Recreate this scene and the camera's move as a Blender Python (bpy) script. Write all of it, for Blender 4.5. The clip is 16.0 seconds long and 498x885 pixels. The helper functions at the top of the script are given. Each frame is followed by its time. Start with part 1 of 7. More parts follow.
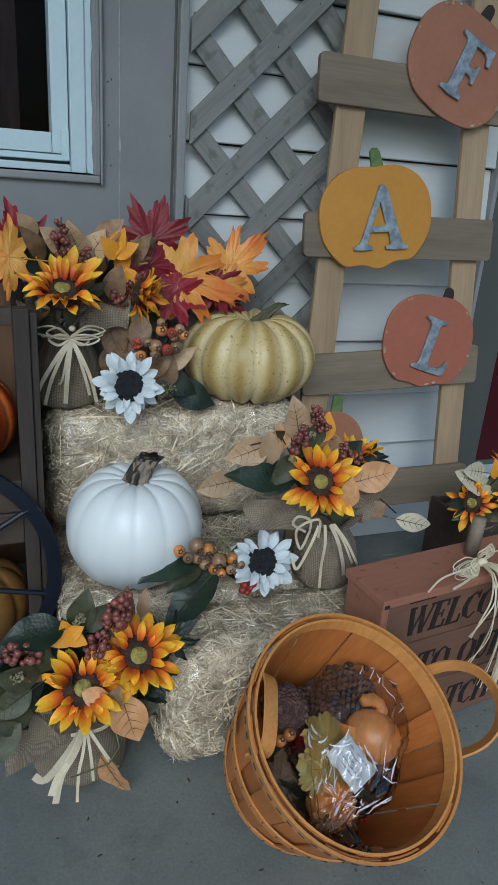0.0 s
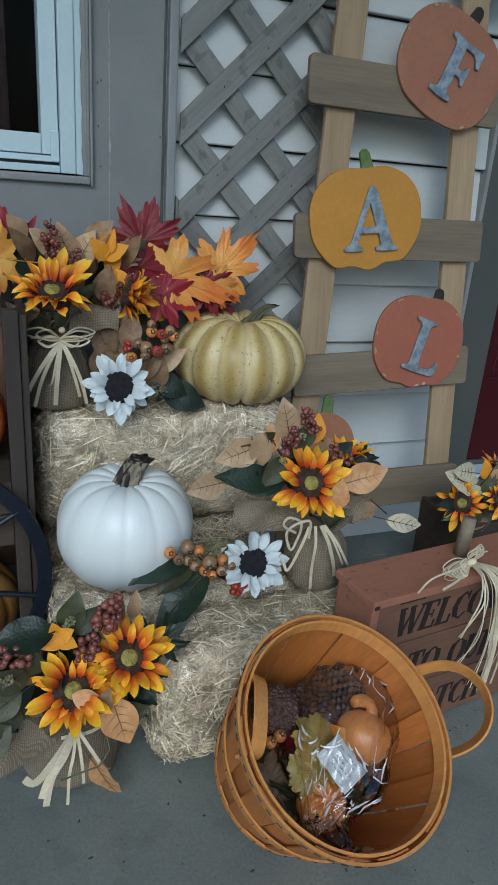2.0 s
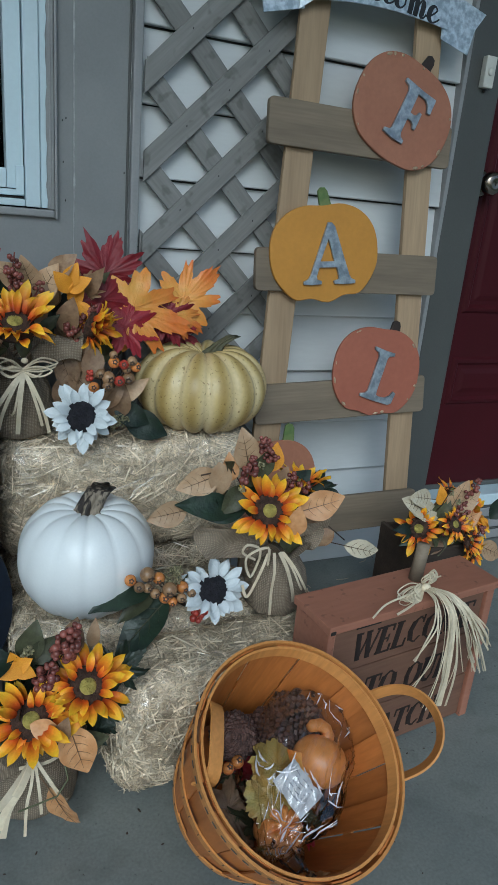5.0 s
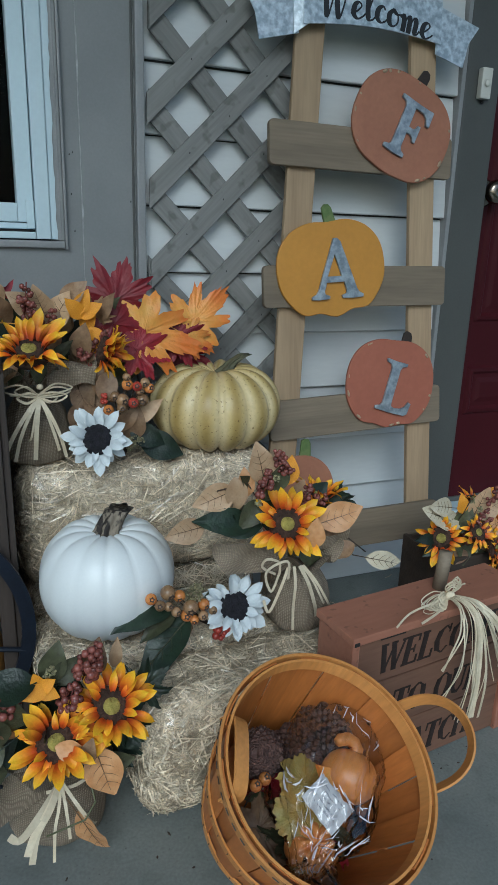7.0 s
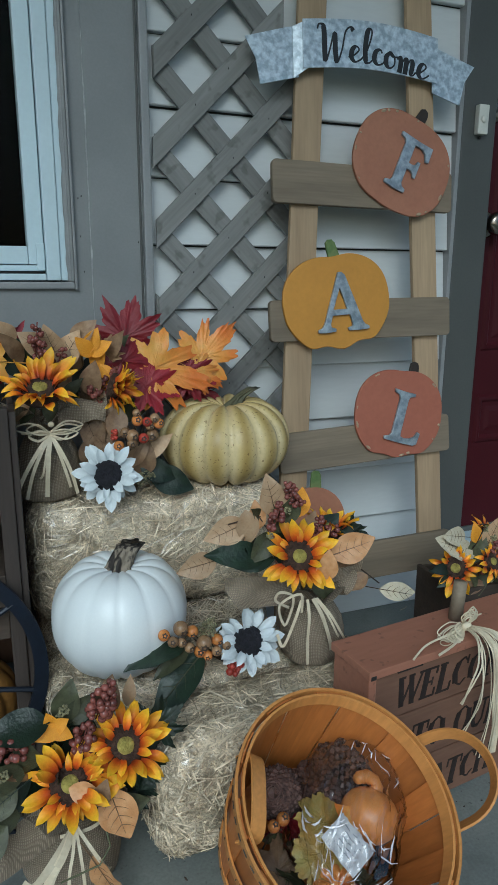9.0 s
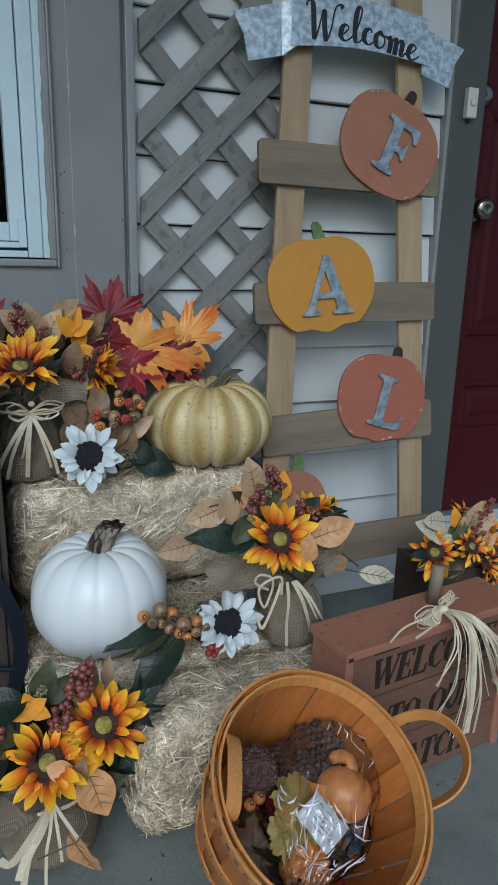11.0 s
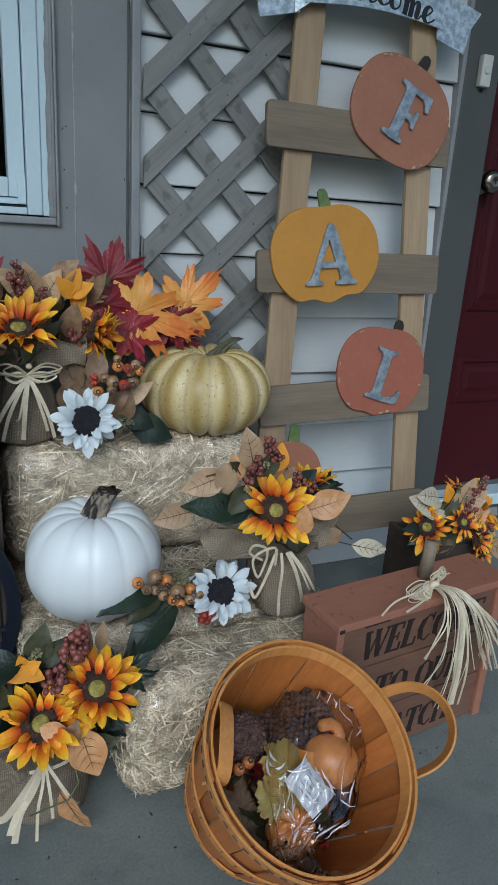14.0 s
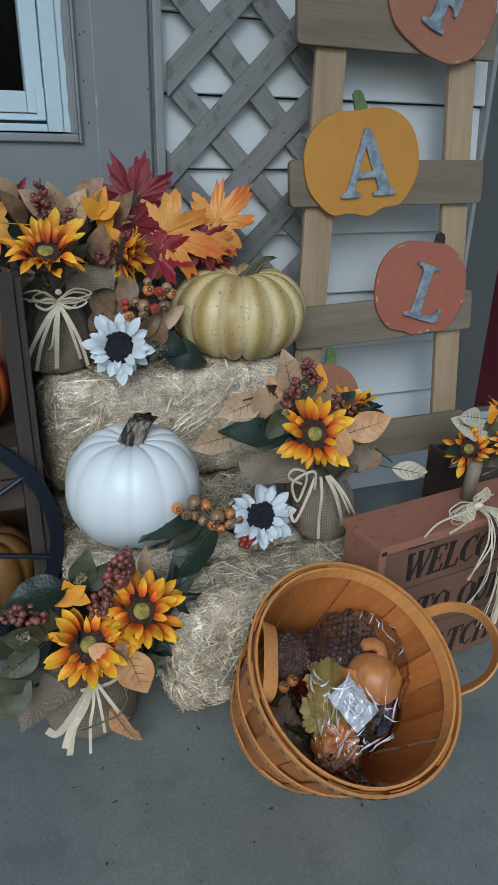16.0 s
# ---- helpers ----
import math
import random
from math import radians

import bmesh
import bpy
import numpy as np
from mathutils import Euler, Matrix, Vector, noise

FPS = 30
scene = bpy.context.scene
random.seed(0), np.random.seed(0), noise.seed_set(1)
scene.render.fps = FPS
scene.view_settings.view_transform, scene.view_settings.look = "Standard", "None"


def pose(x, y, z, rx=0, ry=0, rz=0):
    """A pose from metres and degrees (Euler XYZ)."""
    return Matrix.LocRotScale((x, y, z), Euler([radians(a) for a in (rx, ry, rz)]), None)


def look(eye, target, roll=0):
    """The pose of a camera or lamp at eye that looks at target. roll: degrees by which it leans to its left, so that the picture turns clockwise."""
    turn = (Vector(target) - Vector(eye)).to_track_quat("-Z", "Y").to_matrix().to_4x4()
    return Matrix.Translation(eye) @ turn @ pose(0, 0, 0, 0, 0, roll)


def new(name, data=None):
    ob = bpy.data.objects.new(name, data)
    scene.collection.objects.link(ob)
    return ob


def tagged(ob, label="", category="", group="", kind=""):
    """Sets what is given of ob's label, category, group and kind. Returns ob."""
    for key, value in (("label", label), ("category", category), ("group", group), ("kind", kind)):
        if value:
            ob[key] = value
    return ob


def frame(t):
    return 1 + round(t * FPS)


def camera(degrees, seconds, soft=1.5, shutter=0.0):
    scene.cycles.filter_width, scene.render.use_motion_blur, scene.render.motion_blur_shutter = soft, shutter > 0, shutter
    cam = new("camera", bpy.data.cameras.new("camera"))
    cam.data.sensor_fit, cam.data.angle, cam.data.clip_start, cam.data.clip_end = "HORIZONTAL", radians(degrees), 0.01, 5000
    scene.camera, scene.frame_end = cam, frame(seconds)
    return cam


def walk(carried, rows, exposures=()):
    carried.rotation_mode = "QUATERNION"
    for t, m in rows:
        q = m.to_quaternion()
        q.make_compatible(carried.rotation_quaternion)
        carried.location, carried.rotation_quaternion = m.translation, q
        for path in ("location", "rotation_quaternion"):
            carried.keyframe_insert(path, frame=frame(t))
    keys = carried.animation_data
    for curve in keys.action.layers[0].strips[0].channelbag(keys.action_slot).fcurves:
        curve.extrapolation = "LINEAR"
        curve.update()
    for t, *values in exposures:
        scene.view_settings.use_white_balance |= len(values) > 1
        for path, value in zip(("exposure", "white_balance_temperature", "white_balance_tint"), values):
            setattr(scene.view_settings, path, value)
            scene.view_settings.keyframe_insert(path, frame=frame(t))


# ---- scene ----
cam = camera(40.7, 16.0, 0.6)
PATH = [
    (0, (-0.324, -1.337, 0.825), (0.334, 0.408, 0.103), 4.3),
    (0.5, (-0.322, -1.339, 0.826), (0.348, 0.404, 0.112), 4.2),
    (1, (-0.321, -1.338, 0.828), (0.356, 0.403, 0.114), 4.6),
    (1.5, (-0.32, -1.339, 0.827), (0.358, 0.401, 0.111), 4.7),
    (2, (-0.32, -1.338, 0.829), (0.357, 0.4, 0.106), 4.4),
    (2.5, (-0.319, -1.34, 0.823), (0.36, 0.398, 0.105), 3.7),
    (3, (-0.318, -1.343, 0.829), (0.401, 0.393, 0.144), 3.9),
    (3.5, (-0.317, -1.347, 0.825), (0.444, 0.388, 0.183), 4.4),
    (3.7, (-0.313, -1.348, 0.842), (0.454, 0.373, 0.173), 5.4),
    (5.8, (-0.31, -1.367, 0.85), (0.433, 0.373, 0.201), 4.7),
    (6, (-0.299, -1.365, 0.836), (0.351, 0.402, 0.163), 2.4),
    (6.5, (-0.303, -1.368, 0.833), (0.38, 0.4, 0.194), 1.0),
    (7, (-0.3, -1.377, 0.832), (0.4, 0.404, 0.25), 1.8),
    (7.5, (-0.299, -1.371, 0.833), (0.375, 0.414, 0.235), 2.0),
    (8, (-0.301, -1.381, 0.831), (0.397, 0.426, 0.333), 1.2),
    (8.5, (-0.301, -1.38, 0.83), (0.365, 0.424, 0.279), 0.8),
    (9, (-0.301, -1.381, 0.83), (0.379, 0.437, 0.347), 0.3),
    (9.2, (-0.301, -1.381, 0.83), (0.417, 0.422, 0.347), 0.7),
    (11.5, (-0.294, -1.381, 0.832), (0.422, 0.403, 0.279), 1.6),
    (12, (-0.293, -1.379, 0.833), (0.43, 0.397, 0.263), 1.6),
    (12.5, (-0.293, -1.38, 0.828), (0.435, 0.393, 0.258), 1.7),
    (13, (-0.293, -1.379, 0.832), (0.439, 0.389, 0.252), 1.7),
    (13.5, (-0.299, -1.379, 0.828), (0.439, 0.388, 0.251), 2.5),
    (14, (-0.307, -1.369, 0.837), (0.432, 0.379, 0.205), 3.7),
    (14.5, (-0.299, -1.359, 0.835), (0.423, 0.351, 0.091), 3.2),
    (15, (-0.307, -1.355, 0.827), (0.41, 0.346, 0.056), 4.0),
    (15.5, (-0.31, -1.344, 0.822), (0.391, 0.319, -0.04), 5.5),
    (16, (-0.307, -1.35, 0.819), (0.323, 0.358, -0.01), 1.4),
]
EXPOSURES = [(0.0, -0.33, 5020, -1), (3.7, -0.33, 5000, -3), (6.0, -0.32, 5020, -2), (9.2, -0.33, 5020, -5), (11.5, -0.32, 5030, 1), (16.0, -0.26, 5010, 1)]
walk(cam, [(t, look(eye, target, roll)) for t, eye, target, roll in PATH], EXPOSURES)

# ---- light: an open porch under an overcast sky, shaded by an added roof, open towards the camera's back ----
world = bpy.data.worlds.new("sky")
scene.world = world
world.use_nodes = True
wn = world.node_tree.nodes
sky = wn.new("ShaderNodeTexSky")
sky.sky_type, sky.sun_disc = "NISHITA", False
sky.sun_elevation, sky.sun_rotation = radians(36), radians(204)
sky.air_density, sky.dust_density, sky.ozone_density = 1.0, 4.0, 1.0
world.node_tree.links.new(sky.outputs[0], wn["Background"].inputs[0])
wn["Background"].inputs[1].default_value = 0.12
sun_data = bpy.data.lights.new("sun", "SUN")
sun_data.energy, sun_data.angle, sun_data.color = 1.0, radians(30), (1.0, 0.97, 0.93)
sun = new("sun", sun_data)
sun.matrix_world = look((-1.4, -3.1, 2.77), (0, 0, 0.3))


# ---- materials ----
def mat(name, color, rough=0.6, var=0.18, scale=12.0, fine=160.0, bump=0.15, metal=0.0, stretch=(1, 1, 1), spec=0.5,
        second=None, mix=0.5, island=0.0, each=0.0, coat=0.0, dist=0.002, contrast=0.12):
    """A surface with variation at two scales. second: a stain or grain colour; island, each: variation per loose piece or per object."""
    m = bpy.data.materials.new(name)
    m.use_nodes = True
    n, l = m.node_tree.nodes, m.node_tree.links
    b = n["Principled BSDF"]
    co = n.new("ShaderNodeTexCoord")
    mp = n.new("ShaderNodeMapping")
    mp.inputs["Scale"].default_value = stretch
    l.new(co.outputs["Object"], mp.inputs[0])
    big, small = n.new("ShaderNodeTexNoise"), n.new("ShaderNodeTexNoise")
    for tex, s, d in ((big, scale, 4), (small, fine, 3)):
        tex.inputs["Scale"].default_value, tex.inputs["Detail"].default_value = s, d
        l.new(mp.outputs[0], tex.inputs["Vector"])
    ramp = n.new("ShaderNodeMapRange")
    ramp.inputs[1].default_value, ramp.inputs[2].default_value = 0.5 - contrast, 0.5 + contrast
    l.new(big.outputs[0], ramp.inputs[0])
    mixer = n.new("ShaderNodeMix")
    mixer.data_type = "RGBA"
    sec = second or tuple(c * (1 - var) for c in color)
    mixer.inputs[6].default_value, mixer.inputs[7].default_value = (*color, 1), (*sec, 1)
    fac = n.new("ShaderNodeMath")
    fac.operation = "MULTIPLY"
    fac.inputs[1].default_value = mix if second else 1.0
    l.new(ramp.outputs[0], fac.inputs[0])
    l.new(fac.outputs[0], mixer.inputs[0])
    hsv = n.new("ShaderNodeHueSaturation")
    l.new(mixer.outputs[2], hsv.inputs["Color"])
    val = n.new("ShaderNodeMapRange")
    val.inputs[1].default_value, val.inputs[2].default_value = 0.25, 0.75
    val.inputs[3].default_value, val.inputs[4].default_value = 1 - var * 0.6, 1 + var * 0.6
    l.new(small.outputs[0], val.inputs[0])
    last = val.outputs[0]
    for amount, kind, out in ((island, "ShaderNodeNewGeometry", "Random Per Island"), (each, "ShaderNodeObjectInfo", "Random")):
        if amount:
            src, rng, mul = n.new(kind), n.new("ShaderNodeMapRange"), n.new("ShaderNodeMath")
            rng.inputs[3].default_value, rng.inputs[4].default_value = 1 - amount, 1 + amount
            l.new(src.outputs[out], rng.inputs[0])
            mul.operation = "MULTIPLY"
            l.new(last, mul.inputs[0])
            l.new(rng.outputs[0], mul.inputs[1])
            last = mul.outputs[0]
    l.new(last, hsv.inputs["Value"])
    l.new(hsv.outputs[0], b.inputs["Base Color"])
    b.inputs["Metallic"].default_value = metal
    b.inputs["Specular IOR Level"].default_value = spec
    b.inputs["Coat Weight"].default_value = coat
    rr = n.new("ShaderNodeMapRange")
    rr.inputs[3].default_value, rr.inputs[4].default_value = max(0.03, rough - 0.1), min(1, rough + 0.1)
    l.new(big.outputs[0], rr.inputs[0])
    l.new(rr.outputs[0], b.inputs["Roughness"])
    if bump:
        bp = n.new("ShaderNodeBump")
        bp.inputs["Strength"].default_value, bp.inputs["Distance"].default_value = bump, dist
        l.new(small.outputs[0], bp.inputs["Height"])
        l.new(bp.outputs[0], b.inputs["Normal"])
    return m


def tint_by(m, source, stops, amount=1.0):
    """Lays a colour ramp over a material's colour, read from a node socket that source(nodes, links) returns."""
    n, l = m.node_tree.nodes, m.node_tree.links
    b = n["Principled BSDF"]
    old = b.inputs["Base Color"].links[0].from_socket
    ramp = n.new("ShaderNodeValToRGB")
    el = ramp.color_ramp.elements
    while len(el) < len(stops):
        el.new(0.5)
    for e, (p, c) in zip(el, stops):
        e.position, e.color = p, (*c, 1)
    l.new(source(n, l), ramp.inputs[0])
    mx = n.new("ShaderNodeMix")
    mx.data_type, mx.blend_type = "RGBA", "MULTIPLY"
    mx.inputs[0].default_value = amount
    l.new(old, mx.inputs[6])
    l.new(ramp.outputs[0], mx.inputs[7])
    l.new(mx.outputs[2], b.inputs["Base Color"])
    return m


def radial(reach):
    """The distance from the object's own axis, 1 at reach."""
    def source(n, l):
        co, sep, mul, ln = n.new("ShaderNodeTexCoord"), n.new("ShaderNodeVectorMath"), n.new("ShaderNodeVectorMath"), n.new("ShaderNodeMath")
        sep.operation, mul.operation, ln.operation = "MULTIPLY", "LENGTH", "DIVIDE"
        sep.inputs[1].default_value = (1, 1, 0)
        l.new(co.outputs["Object"], sep.inputs[0])
        l.new(sep.outputs[0], mul.inputs[0])
        l.new(mul.outputs["Value"], ln.inputs[0])
        ln.inputs[1].default_value = reach
        return ln.outputs[0]
    return source


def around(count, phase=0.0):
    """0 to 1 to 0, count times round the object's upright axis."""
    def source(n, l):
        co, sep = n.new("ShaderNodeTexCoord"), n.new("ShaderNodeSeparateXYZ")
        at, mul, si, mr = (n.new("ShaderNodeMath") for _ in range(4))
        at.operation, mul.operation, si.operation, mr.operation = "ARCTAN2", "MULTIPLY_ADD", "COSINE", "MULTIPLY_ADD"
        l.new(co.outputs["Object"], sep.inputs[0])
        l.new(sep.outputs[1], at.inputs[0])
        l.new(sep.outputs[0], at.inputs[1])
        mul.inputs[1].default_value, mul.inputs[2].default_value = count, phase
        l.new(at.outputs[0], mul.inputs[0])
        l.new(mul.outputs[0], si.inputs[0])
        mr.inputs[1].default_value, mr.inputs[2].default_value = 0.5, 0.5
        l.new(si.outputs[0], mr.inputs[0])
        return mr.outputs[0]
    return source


def specks(scale, low, high):
    def source(n, l):
        co, tex, rg = n.new("ShaderNodeTexCoord"), n.new("ShaderNodeTexNoise"), n.new("ShaderNodeMapRange")
        tex.inputs["Scale"].default_value, tex.inputs["Detail"].default_value = scale, 2
        rg.inputs[1].default_value, rg.inputs[2].default_value = low, high
        l.new(co.outputs["Object"], tex.inputs["Vector"])
        l.new(tex.outputs[0], rg.inputs[0])
        return rg.outputs[0]
    return source


def weave(m, pitch, depth=0.6):
    """Crossed threads on a fabric, as relief, with the colour darker in the gaps."""
    n, l = m.node_tree.nodes, m.node_tree.links
    b = n["Principled BSDF"]
    co = n.new("ShaderNodeTexCoord")
    waves = []
    for way in ("X", "Z"):
        w = n.new("ShaderNodeTexWave")
        w.wave_type, w.bands_direction = "BANDS", way
        w.inputs["Scale"].default_value, w.inputs["Distortion"].default_value = 1 / pitch / 3.18, 1.2
        w.inputs["Detail"].default_value, w.inputs["Detail Scale"].default_value = 2, 1.5
        l.new(co.outputs["Object"], w.inputs["Vector"])
        waves.append(w)
    mx = n.new("ShaderNodeMath")
    mx.operation = "MULTIPLY"
    l.new(waves[0].outputs["Fac"], mx.inputs[0])
    l.new(waves[1].outputs["Fac"], mx.inputs[1])
    bp = n.new("ShaderNodeBump")
    bp.inputs["Strength"].default_value, bp.inputs["Distance"].default_value = depth, 0.0012
    l.new(mx.outputs[0], bp.inputs["Height"])
    l.new(bp.outputs[0], b.inputs["Normal"])
    return tint_by(m, lambda a, c: mx.outputs[0], ((0.0, (0.62, 0.6, 0.58)), (0.6, (1.15, 1.15, 1.12))), 0.9)


def wood(name, color, second, rough=0.6, axis=2, each=0.0, bump=0.35, mix=0.8, fine=90, scale=9):
    st = [1.0, 1.0, 1.0]
    st[axis] = 0.07
    return mat(name, color, rough, 0.22, scale * 2, fine * 2, bump, stretch=st, second=second, mix=mix, each=each, contrast=0.2)


M = {}
M["concrete"] = mat("painted_concrete", (0.212, 0.223, 0.204), 0.5, 0.25, 7, 220, 0.3, second=(0.165, 0.178, 0.168), mix=0.8, dist=0.001)
tint_by(M["concrete"], specks(22, 0.36, 0.46), ((0.0, (0.62, 0.62, 0.6)), (1.0, (1, 1, 1))), 0.28)
tint_by(M["concrete"], specks(110, 0.24, 0.31), ((0.0, (0.4, 0.4, 0.38)), (1.0, (1, 1, 1))), 0.7)
# dark sheathing colour that stands in for the shadow under each lap
M["joint"] = mat("lap_shadow_gray", (0.07, 0.07, 0.068), 0.8, 0.2, 10, 100, 0)
M["grass"] = mat("grass", (0.06, 0.1, 0.03), 0.9, 0.4, 3, 60, 0.5)
M["gray_wall"] = mat("gray_paint", (0.242, 0.246, 0.246), 0.5, 0.07, 7, 240, 0.12, second=(0.2, 0.205, 0.207), mix=0.6)
M["gray_trim"] = mat("gray_trim_paint", (0.285, 0.285, 0.283), 0.42, 0.1, 14, 200, 0.2, second=(0.235, 0.237, 0.24), mix=0.7)
M["gray_frame"] = mat("gray_frame_paint", (0.082, 0.083, 0.078), 0.5, 0.08, 9, 220, 0.12)
M["gray_bead"] = mat("pale_gray_paint_line", (0.42, 0.425, 0.425), 0.5, 0.25, 60, 240, 0.3, second=(0.25, 0.25, 0.25), mix=0.8)
M["siding"] = mat("white_siding", (0.64, 0.655, 0.65), 0.42, 0.05, 5, 140, 0.06, stretch=(0.2, 1, 1), second=(0.56, 0.575, 0.58), mix=0.6)
M["lattice"] = wood("lattice_wood", (0.25, 0.247, 0.235), (0.155, 0.152, 0.143), 0.75, 0, 0.1)
tint_by(M["lattice"], specks(34, 0.33, 0.42), ((0.0, (0.5, 0.5, 0.46)), (1.0, (1, 1, 1))), 0.6)
M["vinyl"] = mat("white_vinyl", (0.58, 0.69, 0.74), 0.35, 0.05, 6, 120, 0.05)
M["door_red"] = mat("dark_red_door", (0.05, 0.0055, 0.009), 0.5, 0.12, 6, 180, 0.06, spec=0.2)
# near-black blue: the gloom of the unlit room is put into its colour
M["room"] = mat("room_painted_dark", (0.005, 0.006, 0.013), 0.8, 0.3, 3, 50, 0)
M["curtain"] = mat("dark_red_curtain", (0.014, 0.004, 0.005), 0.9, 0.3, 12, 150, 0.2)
M["chrome"] = mat("satin_nickel", (0.3, 0.255, 0.21), 0.22, 0.1, 20, 200, 0.03, metal=1.0)
M["plastic_bell"] = mat("ivory_plastic", (0.62, 0.61, 0.55), 0.35, 0.05, 20, 200, 0.02)
M["rail"] = wood("ladder_rail_wood", (0.4, 0.288, 0.17), (0.29, 0.2, 0.115), 0.62, 2, 0.08, 0.2, 0.8)
M["rung"] = wood("ladder_rung_wood", (0.235, 0.185, 0.125), (0.14, 0.11, 0.075), 0.65, 0, 0.1, 0.25, 0.9)
M["orange_board"] = mat("terracotta_board_paint", (0.36, 0.158, 0.088), 0.55, 0.12, 14, 120, 0.15, second=(0.27, 0.105, 0.06), mix=0.5, contrast=0.2)
M["rust_board"] = mat("rust_board_paint", (0.35, 0.118, 0.068), 0.55, 0.1, 12, 120, 0.12, second=(0.29, 0.09, 0.053), mix=0.5, contrast=0.2)
M["yellow_board"] = mat("mustard_board_paint", (0.52, 0.245, 0.028), 0.5, 0.08, 10, 120, 0.1)
M["board_edge"] = mat("worn_board_edge", (0.48, 0.36, 0.23), 0.7, 0.3, 40, 200, 0.3)
M["green_stem"] = mat("green_stem_paint", (0.095, 0.15, 0.04), 0.55, 0.15, 30, 200, 0.2, second=(0.2, 0.23, 0.08), mix=0.5, contrast=0.06)
M["brown_stem"] = mat("brown_stem_paint", (0.03, 0.019, 0.013), 0.6, 0.3, 50, 200, 0.2)
M["zinc"] = mat("galvanized_metal", (0.22, 0.252, 0.285), 0.42, 0.3, 60, 140, 0.08, metal=0.5, second=(0.4, 0.44, 0.48), mix=0.9, contrast=0.1)
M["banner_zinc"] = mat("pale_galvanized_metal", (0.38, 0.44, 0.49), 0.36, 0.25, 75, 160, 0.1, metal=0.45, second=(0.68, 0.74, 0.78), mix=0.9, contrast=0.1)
M["zinc_edge"] = mat("dark_metal_edge", (0.06, 0.055, 0.05), 0.6, 0.3, 60, 200, 0.2, metal=0.3)
M["black"] = mat("black_paint", (0.016, 0.017, 0.02), 0.55, 0.2, 40, 200, 0.1)
M["straw"] = mat("straw", (0.8, 0.685, 0.505), 0.26, 0.12, 60, 300, 0.1, island=0.38, spec=0.9, second=(0.5, 0.4, 0.265), mix=0.7)
# core darker than the loose straw, painting in the shade between strands
M["straw_core"] = mat("packed_straw_gap_shade", (0.4, 0.325, 0.225), 0.85, 0.35, 40, 130, 0.8, second=(0.2, 0.15, 0.09), mix=0.8, dist=0.006)
M["white_pumpkin"] = mat("white_pumpkin_paint", (0.80, 0.82, 0.81), 0.32, 0.03, 10, 300, 0.04, second=(0.76, 0.785, 0.785), mix=0.5)
M["cream_pumpkin"] = mat("cream_pumpkin_skin", (0.68, 0.56, 0.31), 0.38, 0.12, 16, 160, 0.12, second=(0.58, 0.45, 0.21), mix=0.7, contrast=0.2)
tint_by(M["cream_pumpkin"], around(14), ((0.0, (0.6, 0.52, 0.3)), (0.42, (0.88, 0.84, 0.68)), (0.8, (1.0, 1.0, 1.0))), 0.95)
tint_by(M["cream_pumpkin"], specks(190, 0.31, 0.37), ((0.0, (0.3, 0.22, 0.12)), (1.0, (1, 1, 1))), 0.7)
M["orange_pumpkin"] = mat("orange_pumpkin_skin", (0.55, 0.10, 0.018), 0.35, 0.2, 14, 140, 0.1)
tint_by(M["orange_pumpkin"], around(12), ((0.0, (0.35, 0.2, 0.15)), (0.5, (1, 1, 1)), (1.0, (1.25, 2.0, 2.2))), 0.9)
M["gold_pumpkin"] = mat("gold_pumpkin_skin", (0.26, 0.13, 0.03), 0.5, 0.25, 14, 140, 0.1)
M["stem"] = mat("dry_stem", (0.022, 0.016, 0.012), 0.75, 0.4, 110, 220, 0.6, stretch=(1, 1, 0.22), second=(0.36, 0.3, 0.22), mix=0.6, contrast=0.05)
M["olive_stem"] = mat("olive_stem", (0.10, 0.095, 0.05), 0.7, 0.3, 50, 160, 0.4)
M["basket"] = wood("basket_wood", (0.5, 0.18, 0.038), (0.3, 0.092, 0.018), 0.45, 2, 0.2, 0.15, 0.8)
M["basket_rim"] = wood("basket_hoop_wood", (0.6, 0.275, 0.072), (0.46, 0.19, 0.042), 0.42, 2, 0.06, 0.12, 0.6)
M["staple"] = mat("dark_staple", (0.03, 0.02, 0.014), 0.5, 0.2, 50, 200, 0.0)
M["crate"] = mat("terracotta_crate_paint", (0.36, 0.163, 0.102), 0.5, 0.14, 8, 120, 0.2, stretch=(0.2, 1, 1), second=(0.28, 0.118, 0.071), mix=0.7, contrast=0.2)
tint_by(M["crate"], specks(60, 0.28, 0.36), ((0.0, (0.5, 0.5, 0.55)), (1.0, (1, 1, 1))), 0.7)
M["crate_board"] = mat("brown_crate_boards", (0.19, 0.10, 0.062), 0.6, 0.2, 10, 140, 0.3, stretch=(0.12, 1, 1), second=(0.13, 0.067, 0.042), mix=0.7, contrast=0.2)
M["dark_iron"] = mat("dark_iron", (0.03, 0.027, 0.025), 0.6, 0.3, 40, 200, 0.3, metal=0.4)
M["letter_brown"] = mat("dark_brown_lettering", (0.025, 0.015, 0.012), 0.6, 0.3, 60, 200, 0.1)
M["old_wood"] = wood("weathered_cart_wood", (0.058, 0.043, 0.034), (0.016, 0.012, 0.01), 0.75, 2, 0.15, 0.5)
M["old_board"] = wood("weathered_cart_board", (0.085, 0.06, 0.042), (0.035, 0.026, 0.02), 0.75, 0, 0.15, 0.5)
M["warm_board"] = wood("brown_back_board", (0.16, 0.085, 0.042), (0.09, 0.048, 0.026), 0.65, 2, 0.1, 0.3)
M["navy"] = mat("navy_black_metal", (0.012, 0.017, 0.03), 0.42, 0.25, 30, 200, 0.1, metal=0.2)
